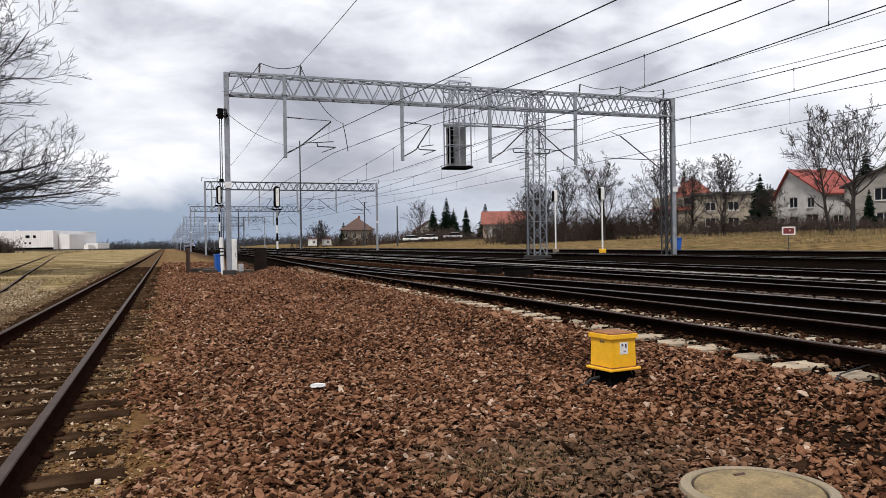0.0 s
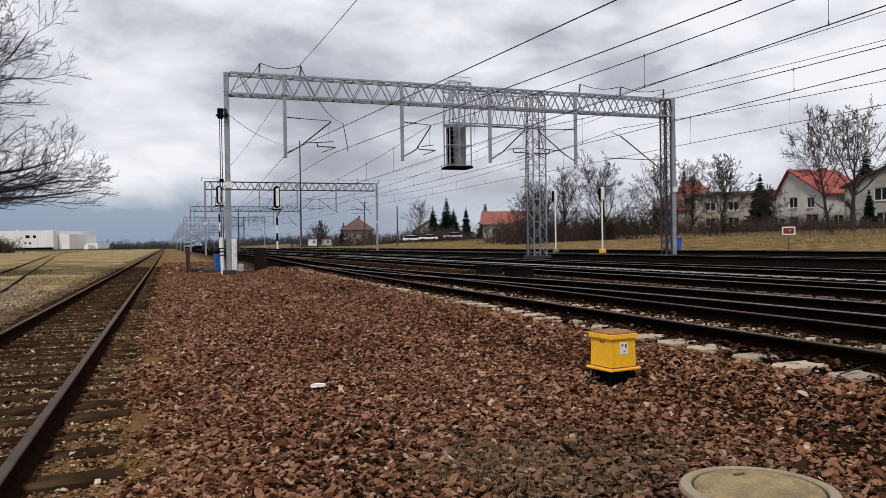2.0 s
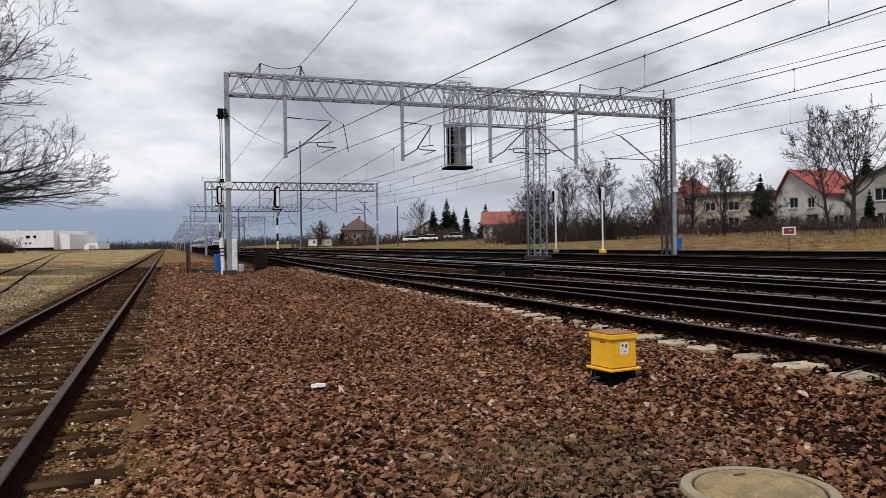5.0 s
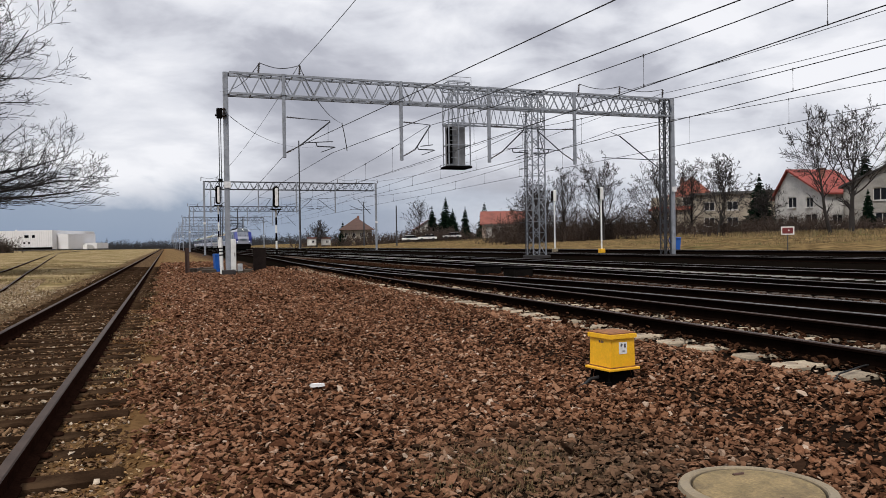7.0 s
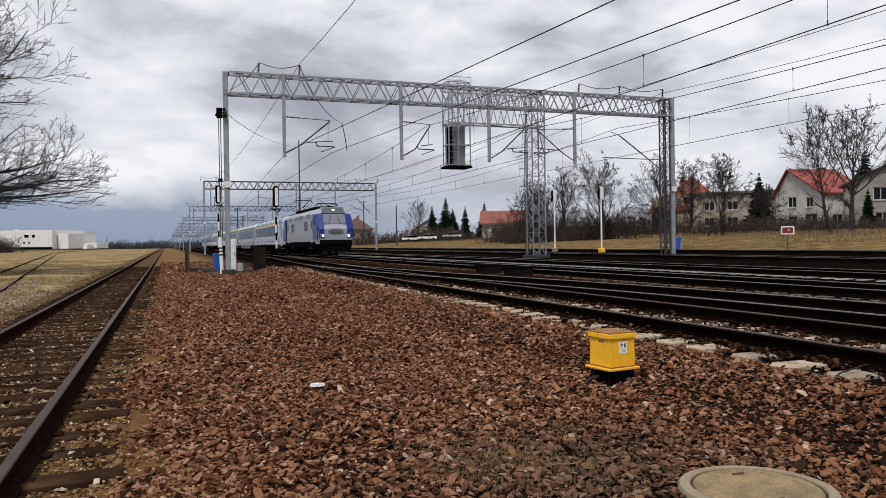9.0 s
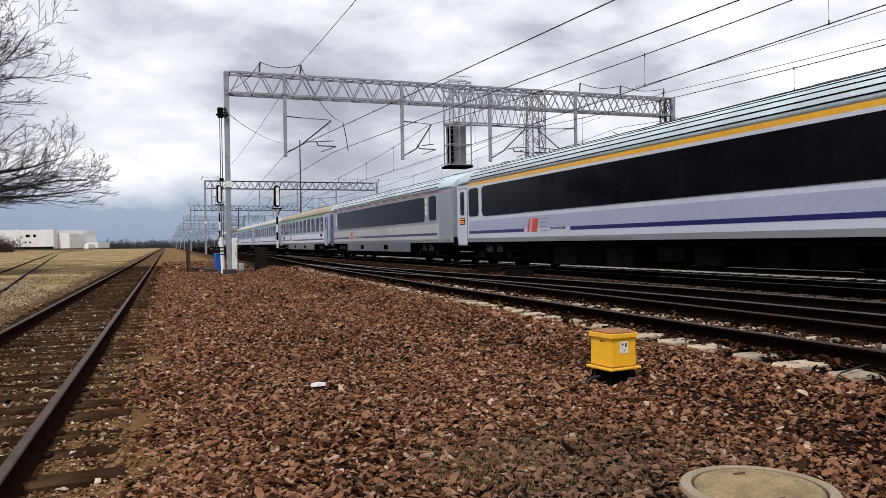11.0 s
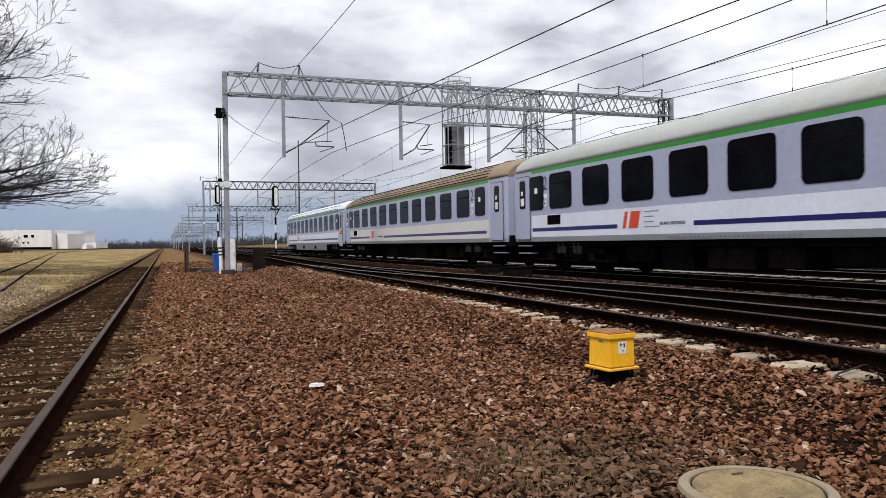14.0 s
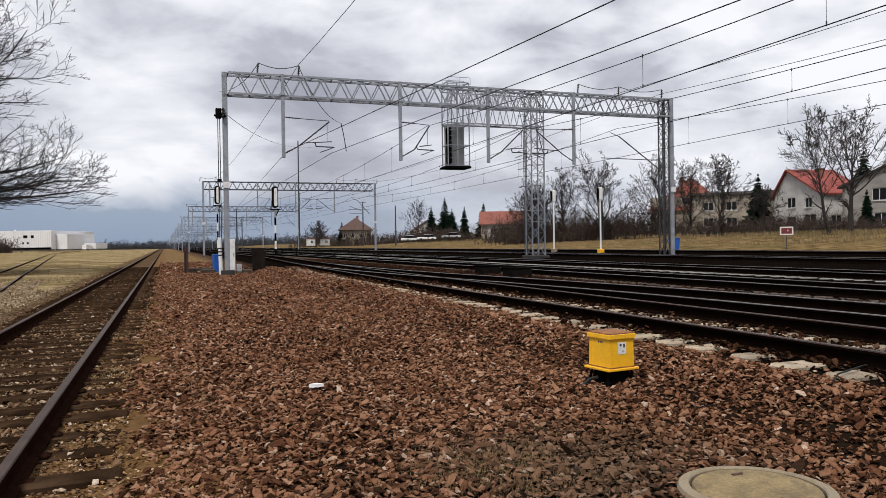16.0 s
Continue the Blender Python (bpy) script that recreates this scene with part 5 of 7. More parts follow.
# ---- signal gantry behind the portal ----
def signal_gantry():
    th = thing("signal_gantry", pose(0, 42.2, 0), "grey lattice gantry mast holding a caged signal", "signal gantry")
    bm = lattice_mast(B(), 21.65, 0, 0.55, 10.4, 0.86, 0.86, 0.72, 0.032, 0.017)
    part("mast", bm, STEEL, th)
    bm = B()
    box(bm, 21.0, 22.3, -0.65, 0.65, -0.2, 0.58, 0.05)
    part("foundation", bm, MATS["dark foundation"], th, "dark concrete foundation")
    bm = truss(B(), (15.7, 0, 8.5), (22.05, 0, 8.5), 0.95, 1.95, 0.95, 0.032, 0.017)
    part("arm", bm, STEEL, th)
    bm = B()
    for i in range(3):
        x = 15.8 + i * 0.7
        for s in (-0.5, 0.5):
            rod(bm, (x, s, 10.45), (x, s, 11.2), 0.014, None, 5)
    for s in (-0.5, 0.5):
        for z in (10.8, 11.2):
            rod(bm, (15.8, s, z), (17.2, s, z), 0.016, None, 5)
    part("railing", bm, STEEL, th)
    bm = B()
    for i in range(64):
        rod(bm, (15.8 + i * .098, -.5, 9.45), (15.8 + i * .098, -.5, 10.5), .009, None, 4)
    for z in (9.45, 9.8, 10.15, 10.5):
        rod(bm, (15.8, -.5, z), (22.0, -.5, z), .012, None, 4)
    part("mesh_guard", bm, STEEL, th, "fine grey mesh guard")
    # the cage
    bm = B()
    for x in (15.75, 16.35, 17.1):
        for s in (-0.48, 0.48):
            bar(bm, (x, s, 5.95), (x, s, 10.9), 0.06, 0.06)
    for z in (6.0, 7.2, 8.4, 9.6, 10.9):
        for s in (-0.48, 0.48):
            bar(bm, (15.75, s, z), (17.1, s, z), 0.05, 0.05)
        for x in (15.75, 17.1):
            bar(bm, (x, -0.48, z), (x, 0.48, z), 0.05, 0.05)
    for i in range(14):
        rod(bm, (15.85, -0.5, 6.1 + i * 0.33), (16.25, -0.5, 6.1 + i * 0.33), 0.014, None, 5)
    part("cage", bm, STEEL, th)
    bm = B()
    box(bm, 15.82, 17.08, 0.28, 0.34, 6.05, 8.42, 0.01)
    part("screen", bm, mat("grey signal screen", (0.23, 0.235, 0.245), 0.6, 0.2, 3, 0.2, 40, 0.1), th, "flat grey back screen")
    bm = B()
    box(bm, 15.86, 16.14, -0.1, 0.22, 6.1, 8.3, 0.05)
    part("signal_head", bm, UNDER, th, "black signal back")
    bm = B()
    box(bm, 15.6, 17.15, -0.65, 0.6, 5.82, 5.95, 0.02)
    part("platform", bm, UNDER, th, "dark grated platform")
    bm = B()
    for s in (-0.2, 0.2):
        rod(bm, (21.0, s, 0.6), (21.0, s, 10.0), 0.02, None, 5)
    for i in range(30):
        rod(bm, (21.0, -0.2, 0.8 + i * 0.31), (21.0, 0.2, 0.8 + i * 0.31), 0.012, None, 5)
    for i in range(7):
        for k in range(8):
            a, b = radians(90 + k * 22.5), radians(90 + (k + 1) * 22.5)
            z = 2.6 + i * 1.1
            rod(bm, (20.95 + 0.38 * math.cos(a), 0.38 * math.sin(a), z), (20.95 + 0.38 * math.cos(b), 0.38 * math.sin(b), z), 0.016, None, 4)
    part("ladder", bm, STEEL_DARK, th)


signal_gantry()

WHITE = mat("chalky white paint", (0.72, 0.72, 0.70), 0.7, 0, 4, 0.12, 40, 0.08, stain=(0.52, 0.50, 0.46))
BLUE_PL = mat("blue plastic", (0.012, 0.10, 0.42), 0.4, 0, 4, 0.15, 40, 0.03)
YELLOW = mat("chalked yellow paint", (0.80, 0.43, 0.015), 0.45, 0, 6, 0.10, 45, 0.06, stain=(0.70, 0.33, 0.02))
RUST = mat("orange rust", (0.25, 0.10, 0.035), 0.85, 0, 12, 0.4, 70, 0.3, stain=(0.42, 0.20, 0.03))
RUST_POST = mat("dark rusty iron", (0.075, 0.04, 0.03), 0.85, 0.1, 6, 0.35, 50, 0.3)


def line_signal(x, y, z0, top, label):
    th = thing("railway_signal", pose(x, y, z0), label, "railway signal", "signals seen from behind")
    h = top - z0
    bm = B()
    n = 6
    ph = h - 2.4
    for i in range(n):
        rod(bm, (0, 0, ph * i / n), (0, 0, ph * (i + 1) / n), 0.1, None, 10)
    bm.faces.ensure_lookup_table()
    for f in bm.faces:
        f.material_index = int(f.calc_center_median().z / ph * n * 0.999) % 2
    part("pole", bm, [UNDER, WHITE], th, "black and white banded pole")
    bm = B()
    prism(bm, rrect(0, h - 1.1, 0.66, 2.3, 0.32, 6), "y", -0.1, 0.0)
    part("backboard", tidy(bm), UNDER, th, "black rounded backboard")
    bm = B()
    prism(bm, rrect(0.06, h - 1.1, 0.33, 1.9, 0.15, 5), "y", -0.22, -0.09)
    part("lamp_case", tidy(bm), WHITE, th, "white lamp case")
    bm = B()
    box(bm, -0.5, 0.5, -0.6, 0.4, h - 2.45, h - 2.36)
    rod(bm, (-0.45, -0.55, h - 2.4), (-0.45, -0.55, h - 1.4), 0.025)
    rod(bm, (0, 0, h - 3.2), (0.4, 0, h - 2.4), 0.05)
    part("platform", bm, UNDER, th)
    bm = B()
    box(bm, -0.3, 0.3, -0.3, 0.3, -0.4, 0.12, 0.03)
    part("foundation", bm, MATS["dark foundation"], th)
    return th


line_signal(11.0, 81.1, 0.22, 7.6, "black-backed signal on a banded pole between tracks")
line_signal(6.15, 96.8, 0.15, 8.8, "black-backed signal on a banded pole beside the line")


def white_marker_post(x, y, z0, top):
    th = thing("signal_post", pose(x, y, z0), "slim white post with small white signal box", "signal post", "slim posts by the far track")
    h = top - z0
    bm = rod(B(), (0, 0, -0.2), (0, 0, h - 0.9), 0.06, None, 10)
    part("pole", bm, WHITE, th)
    bm = B()
    box(bm, -0.15, 0.15, -0.14, 0.14, h - 0.95, h, 0.05)
    part("signal_head", bm, WHITE, th)
    bm = B()
    box(bm, -0.24, -0.13, -0.12, 0.12, h - 0.9, h - 0.05, 0.03)
    part("hood", bm, UNDER, th, "black hood")
    bm = B()
    box(bm, -0.2, 0.2, -0.2, 0.2, -0.25, 0.26, 0.04)
    part("base_box", bm, YELLOW if x < 29.8 else CONCRETE, th, "yellow point box" if x < 29.8 else "")
    return th


white_marker_post(29.95, 55.1, 0.56, 5.6)
white_marker_post(29.75, 47.7, 0.56, 5.3)


def warning_sign():
    th = thing("railway_sign", pose(35.5, 36.0, 0.7, 0, 0, -38), "small red sign with white rim on a post", "sign")
    part("post", rod(B(), (0, 0.03, -0.1), (0, 0.03, 0.9), 0.03, None, 8), STEEL_DARK, th)
    bm = B()
    prism(bm, rrect(0, 1.15, 0.75, 0.5, 0.04, 3), "y", -0.01, 0.012)
    part("rim", tidy(bm), WHITE, th)
    bm = B()
    prism(bm, rrect(0, 1.15, 0.6, 0.36, 0.02, 2), "y", -0.018, 0.0)
    part("face", tidy(bm), mat("dull red sign paint", (0.16, 0.02, 0.02), 0.5), th)
    part("reflector", rod(B(), (0.06, -0.03, 1.17), (0.06, 0, 1.17), 0.045, None, 10), WHITE, th)


warning_sign()


def blue_bin(m, s, label):
    th = thing("waste_bin", m, label, "waste bin", "blue bins")
    bm = B()
    loft(bm, [[(x * k, y * k, z) for x, y in ((-.3, -.3), (.3, -.3), (.3, .3), (-.3, .3))] for k, z in ((0.78, 0.02), (0.95, 0.85), (1.0, 0.88), (1.0, 0.93))])
    bmesh.ops.scale(bm, vec=(s, s, s), verts=bm.verts[:])
    part("body", tidy(bm), BLUE_PL, th)
    bm = B()
    box(bm, -.32 * s, .32 * s, -.32 * s, .34 * s, .93 * s, 1.02 * s, 0.03)
    part("lid", bm, BLUE_PL, th)
    for sx in (-.25, .25):
        part("wheel", rod(B(), (sx * s - .03, .3 * s, .09 * s), (sx * s + .03, .3 * s, .09 * s), .09 * s, None, 12), BLACK, th)


blue_bin(pose(2.6, 42.6, 0.0, 0, 0, 15) @ Matrix.Diagonal((0.62, 0.62, 1.04, 1)), 0.95, "blue plastic bin beside the portal post")
blue_bin(pose(32.9, 43.4, 0.58), 0.95, "blue plastic bin by the far track")


def point_machine_box():
    """The small yellow cabinet standing in the ballast."""
    th = thing("trackside_box", pose(4.12, 6.44, 0.03, 0, 0, 8), "yellow metal trackside box with rusty lid on legs", "trackside box")
    tw, bw, bd = 0.178, 0.195, 0.20
    bm = B()
    loft(bm, [[(x * a, y * b, z) for x, y in ((-1, -1), (1, -1), (1, 1), (-1, 1))] for a, b, z in ((bw, bd, 0.16), (tw + .005, tw + 0.02, 0.44))])
    bmesh.ops.bevel(bm, geom=bm.edges[:], offset=0.008, segments=2, affect="EDGES")
    part("body", tidy(bm), YELLOW, th)
    bm = B()
    box(bm, -0.238, 0.238, -0.235, 0.235, 0.133, 0.155, 0.004)
    part("base_plate", bm, YELLOW, th)
    bm = B()
    loft(bm, [[(x * a, y * (a + 0.012), z) for x, y in ((-1, -1), (1, -1), (1, 1), (-1, 1))] for a, z in ((0.205, 0.43), (0.203, 0.468), (0.198, 0.472))])
    lid = part("lid", tidy(bm), YELLOW, th)
    bm = B()
    loft(bm, [[(x * a, y * (a + 0.012), z) for x, y in ((-1, -1), (1, -1), (1, 1), (-1, 1))] for a, z in ((0.199, 0.470), (0.196, 0.482), (0.15, 0.490))])
    part("lid_top", tidy(bm), RUST, lid, "rust-eaten lid top")
    bm = B()
    for a, b in (((-1, -1), (1, -1)), ((1, -1), (1, 1)), ((1, 1), (-1, 1)), ((-1, 1), (-1, -1))):
        bar(bm, (a[0] * 0.19, a[1] * 0.2, 0.162), (b[0] * 0.19, b[1] * 0.2, 0.162), 0.012, 0.012)
    part("seam", bm, RUST, th, "rusty bottom seam")
    bm = B()
    sl = (bd - tw - .02) / 0.28
    pts = [(-0.065, 0.285), (0.06, 0.285), (0.06, 0.395), (-0.065, 0.395)]
    loft(bm, [[(x, -bd + (z - 0.16) * sl - o, z) for x, z in pts] for o in (-0.004, 0.003)])
    lb = part("label_plate", tidy(bm), STICKER, th, "white label with worn marks")
    bm = B()
    for x, z, w, h in ((0.02, 0.355, 0.012, 0.03), (0.035, 0.365, 0.014, 0.012), (0.075, 0.345, 0.022, 0.035), (0.05, 0.31, 0.03, 0.006)):
        y = -bd + (z - 0.16) * sl
        box(bm, x - .06, x - .06 + w, y - 0.007, y, z, z + h)
    part("marks", bm, LETTER, lb)
    bm = B()
    for k in range(3):
        x0 = -bw + (0.395 - 0.16) * (bw - tw) / 0.28
        box(bm, x0 - 0.006, x0 + 0.004, -0.06 + k * 0.032, -0.04 + k * 0.032, 0.385, 0.407)
    part("marks", bm, LETTER, th)
    for x, y in ((-0.17, -0.15), (0.16, -0.17), (0.17, 0.16), (-0.16, 0.17)):
        bm = B()
        bar(bm, (x * 1.25, y * 1.2, -0.06), (x, y, 0.13), 0.03, 0.03)
        rod(bm, (x * 1.25, y * 1.2, -0.02), (x * 1.25, y * 1.2, 0.035), 0.035, None, 8)
        part("leg", bm, UNDER, th, "black iron leg")
    # black block added between the legs to stand for the shadow under the box
    bm = B()
    box(bm, -0.17, 0.17, -0.17, 0.17, -0.04, 0.126, 0.03)
    part("cable_head", bm, UNDER, th, "black block filling in the shadow underneath")
    bm = B()
    pts = [(-0.2, 0.02, 0.06), (-0.32, 0.03, 0.05), (-0.4, 0.05, 0.0), (-0.5, 0.06, -0.03)]
    for a, b in zip(pts, pts[1:]):
        rod(bm, a, b, 0.016, None, 8)
    part("cable", bm, BLACK, th)
    th.scale = (0.8, 0.8, 1.04)


point_machine_box()


def manhole():
    th = thing("manhole_cover", pose(3.04, 3.32, 0.012), "round pale concrete manhole cover in the ballast", "manhole cover")
    bm = B()
    n = 48
    prof = [(0.417, -0.12), (0.42, 0.02), (0.41, 0.042), (0.36, 0.050), (0.352, 0.042), (0.350, -0.02)]
    loft(bm, [[(r * math.cos(2 * math.pi * i / n), r * math.sin(2 * math.pi * i / n), z) for i in range(n)] for r, z in prof], caps=False)
    part("ring", tidy(bm), CONCRETE, th)
    bm = B()
    prof = [(0.338, -0.03), (0.340, 0.032), (0.332, 0.042), (0.18, 0.048), (0.02, 0.050)]
    loft(bm, [[(r * math.cos(2 * math.pi * i / n), r * math.sin(2 * math.pi * i / n), z) for i in range(n)] for r, z in prof])
    part("lid", tidy(bm), mat("lid concrete", (0.25, 0.185, 0.088), 0.92, 0, 7, 0.4, 60, 0.5, stain=(0.085, 0.062, 0.034)), th)
    for a in (75, 255):
        bm = B()
        rod(bm, (0.22 * math.cos(radians(a)) - .035, 0.22 * math.sin(radians(a)), 0.048), (0.22 * math.cos(radians(a)) + .035, 0.22 * math.sin(radians(a)), 0.048), 0.010, None, 8)
        part("lifting_eye", bm, RUST_POST, th)


manhole()


def paper_scrap():
    bm = B()
    rnd = random.Random(4)
    pts = [(-0.075, -0.03), (0.0, -0.045), (0.07, -0.03), (0.08, 0.03), (0.0, 0.045), (-0.07, 0.04)]
    loft(bm, [[(x, y, 0.055 + rnd.uniform(-.006, .012)) for x, y in pts], [(x * .9, y * .9, 0.075 + rnd.uniform(-.004, .012)) for x, y in pts]])
    ob = finish("paper_scrap", tidy(bm), STICKER)
    ob.matrix_basis = pose(1.36, 7.32, 0)
    tagged(ob, "crumpled white paper scrap on the ballast", "litter")


paper_scrap()


def ground_cable():
    th = thing("ground_cable", pose(0, 0, 0), "thin black cable lying over a sleeper end", "cable")
    bm = B()
    pts = [(5.08, 4.68, .26), (5.16, 4.70, .31), (5.61, 4.86, .32), (6.02, 4.97, .30)]
    for p, q in zip(pts, pts[1:]):
        rod(bm, p, q, .008, None, 8)
    part("hose", bm, BLACK, th)


ground_cable()


GRIME = mat("grimy brown sheet", (0.020, 0.014, 0.012), 0.9, 0, 3, 0.4, 30, 0.2, spec=0.1)


def portal_clutter():
    # banded gauge post
    th = thing("marker_post", pose(2.55, 38.2, 0.0, 0, -1.5, 0), "white post with black bands beside the portal", "marker post")
    bm = B()
    rod(bm, (0, 0, -0.1), (0, 0, 1.85), 0.09, None, 12)
    part("post", bm, WHITE, th)
    for z in (0.95, 1.12, 1.28):
        part("band", rod(B(), (0, 0, z), (0, 0, z + 0.07), 0.096, None, 12), BLACK, th)
    # white cabinets
    for x, y, h, w, lab in ((3.16, 39.6, 1.75, 0.36, "tall white steel equipment cabinet behind the portal post"), (3.5, 39.3, 0.5, 0.22, "low pale equipment box beside the cabinet")):
        th = thing("equipment_cabinet", pose(x, y, 0.02), lab, "cabinet", "cabinets at the portal")
        bm = B()
        box(bm, -w / 2, w / 2, -.14, .14, 0.12, h, 0.015)
        part("body", bm, WHITE, th)
        bm = B()
        box(bm, -w / 2 + .03, w / 2 - .03, -.152, -.14, 0.2, h - .08, 0.004)
        d = part("door", bm, WHITE, th)
        part("handle", rod(B(), (w / 2 - .08, -.165, h * .5), (w / 2 - .08, -.165, h * .6), .012, None, 6), UNDER, d)
        bm = B()
        box(bm, -w / 2 + .02, w / 2 - .02, -.12, .12, -.1, 0.12)
        part("plinth", bm, CONCRETE, th)
    th = thing("iron_stump", pose(1.05, 41.9, 0.0), "rusty upright iron stump in the ballast", "iron post")
    bm = B()
    box(bm, -.11, .11, -.02, .02, -.2, 1.35)
    box(bm, -.11, -.08, -.1, .1, -.2, 1.35)
    box(bm, .08, .11, -.1, .1, -.2, 1.33)
    part("post", bm, RUST_POST, th)
    th = thing("notice_board", pose(4.55, 40.0, 0.0, 0, 0, 6), "dark grimy sheet board on two legs", "board")
    bm = B()
    box(bm, -.33, .33, -.02, .02, 0.16, 1.30, 0.01)
    part("sheet", bm, GRIME, th)
    for x in (-.27, .3):
        bm = B()
        bar(bm, (x, 0.03, -.1), (x, 0.03, 1.3), .06, .06)
        part("leg", bm, GRIME, th)
    rnd = random.Random(12)
    for x, y, w, d in ((1.9, 43.8, 1.1, .5), (1.35, 42.6, .5, .4), (3.9, 40.9, 1.5, .5), (2.1, 41.2, .7, .3)):
        bm = B()
        box(bm, -w / 2, w / 2, -d / 2, d / 2, -.05, .2 + rnd.uniform(0, .1), .03)
        ob = finish("concrete_slab", bm, mat("mossy concrete", (0.05, 0.036, 0.026), 0.9, 0, 3, .3, 40, .3, stain=(0.11, 0.085, 0.06)))
        ob.matrix_basis = pose(x, y, 0, 0, 0, rnd.uniform(-20, 20))
        tagged(ob, "low dark concrete slab lying in the ballast", "concrete slab", "slabs near the portal")
    # counterweight wires on the post
    th = thing("tension_weights", pose(2.55, 38.15, 0), "wire pulley and tension rods on the portal post", "tension device")
    bm = B()
    for x in (-.04, .05):
        rod(bm, (x, 0, 1.8), (x, 0, 7.7), 0.022, None, 6)
    part("rod", bm, STEEL_DARK, th)
    bm = B()
    box(bm, -.14, .14, -.08, .08, 7.6, 8.1, .03)
    rod(bm, (-.2, 0, 7.75), (.35, 0, 7.75), .05, None, 8)
    part("pulley", bm, UNDER, th)
    bm = B()
    box(bm, -.1, .1, -.08, .08, 4.55, 4.68)
    part("clamp", bm, UNDER, th)
    # low relay boxes and stones between the tracks
    for x, y, z, lab in ((11.1, 25.5, 0.24, "dark low point machine between the tracks"), (10.9, 22.6, .24, "dark low relay box between the tracks")):
        th = thing("point_machine", pose(x, y, z, 0, 0, 5), lab, "point machine", "point machines")
        bm = B()
        box(bm, -.35, .35, -.4, .4, 0, .34, .05)
        part("case", bm, UNDER2, th)
        bm = B()
        box(bm, -.37, .37, -.42, .42, .3, .36, .02)
        part("lid", bm, UNDER, th)


portal_clutter()


def far_mast(x, y, z0, top, arms, label):
    th = thing("line_mast", pose(x, y, z0), label, "mast", "masts beyond the tracks")
    h = top - z0
    part("pole", rod(B(), (0, 0, -.3), (0, 0, h), 0.17, .11, 8), STEEL_DARK, th)
    if arms:
        bm = B()
        rod(bm, (-.7, 0, h - .1), (.7, 0, h - .1), .06, None, 6)
        rod(bm, (0, 0, h - 2.2), (-arms, 0, h - .9), .05, None, 6)
        rod(bm, (0, 0, h - 2.6), (-arms * .9, 0, h - 2.6), .04, None, 6)
        part("arm", bm, STEEL_DARK, th)


far_mast(25.1, 150.6, .5, 22, 0, "tall slender lighting mast between far tracks")
far_mast(41.9, 165.8, 1.0, 10.9, 3.2, "grey catenary mast with one arm")
far_mast(43.0, 144, 1.2, 8.9, .0, "grey pole at the meadow edge")
far_mast(14.8, 170, .3, 9.5, 2.6, "grey catenary mast between far tracks")
far_mast(21.5, 230, .3, 10, 2.6, "grey catenary mast between far tracks")
far_mast(21.5, 300, .3, 10, 2.6, "grey catenary mast between far tracks")


# ---- trees ----
BARK = mat("grey brown bark", (0.022, 0.017, 0.015), 0.9, 0, 3, 0.3, 30, 0.3)
BARK_DARK = mat("dark wet bark", (0.013, 0.010, 0.0095), 0.9, 0, 3, 0.3, 30, 0.3)
TWIG = mat("brown twigs", (0.018, 0.013, 0.011), 0.9, 0, 3, 0.3, 30, 0.0)
NEEDLE = mat("dark green needles", (0.006, 0.013, 0.008), 0.95, 0, 2, 0.4, 12, 0.1, island=0.3, spec=.0)


def tubes(name, paths, material, parent, n=5):
    """One mesh of tapered round branches."""
    V, Fc = [], []
    for pts, rad in paths:
        base = len(V)
        k = 3 if rad[0] < 0.03 else n
        for i, p in enumerate(pts):
            d = (pts[min(i + 1, len(pts) - 1)] - pts[max(i - 1, 0)]).normalized()
            u = d.orthogonal().normalized()
            w = d.cross(u)
            for j in range(k):
                a = 2 * math.pi * j / k
                V.append(p + (u * math.cos(a) + w * math.sin(a)) * rad[i])
        for i in range(len(pts) - 1):
            for j in range(k):
                q = (j + 1) % k
                Fc.append((base + i * k + j, base + i * k + q, base + (i + 1) * k + q, base + (i + 1) * k + j))
    me = bpy.data.meshes.new(name)
    me.from_pydata(V, [], Fc)
    me.materials.append(material)
    ob = new(name, me)
    ob.parent = parent
    return ob


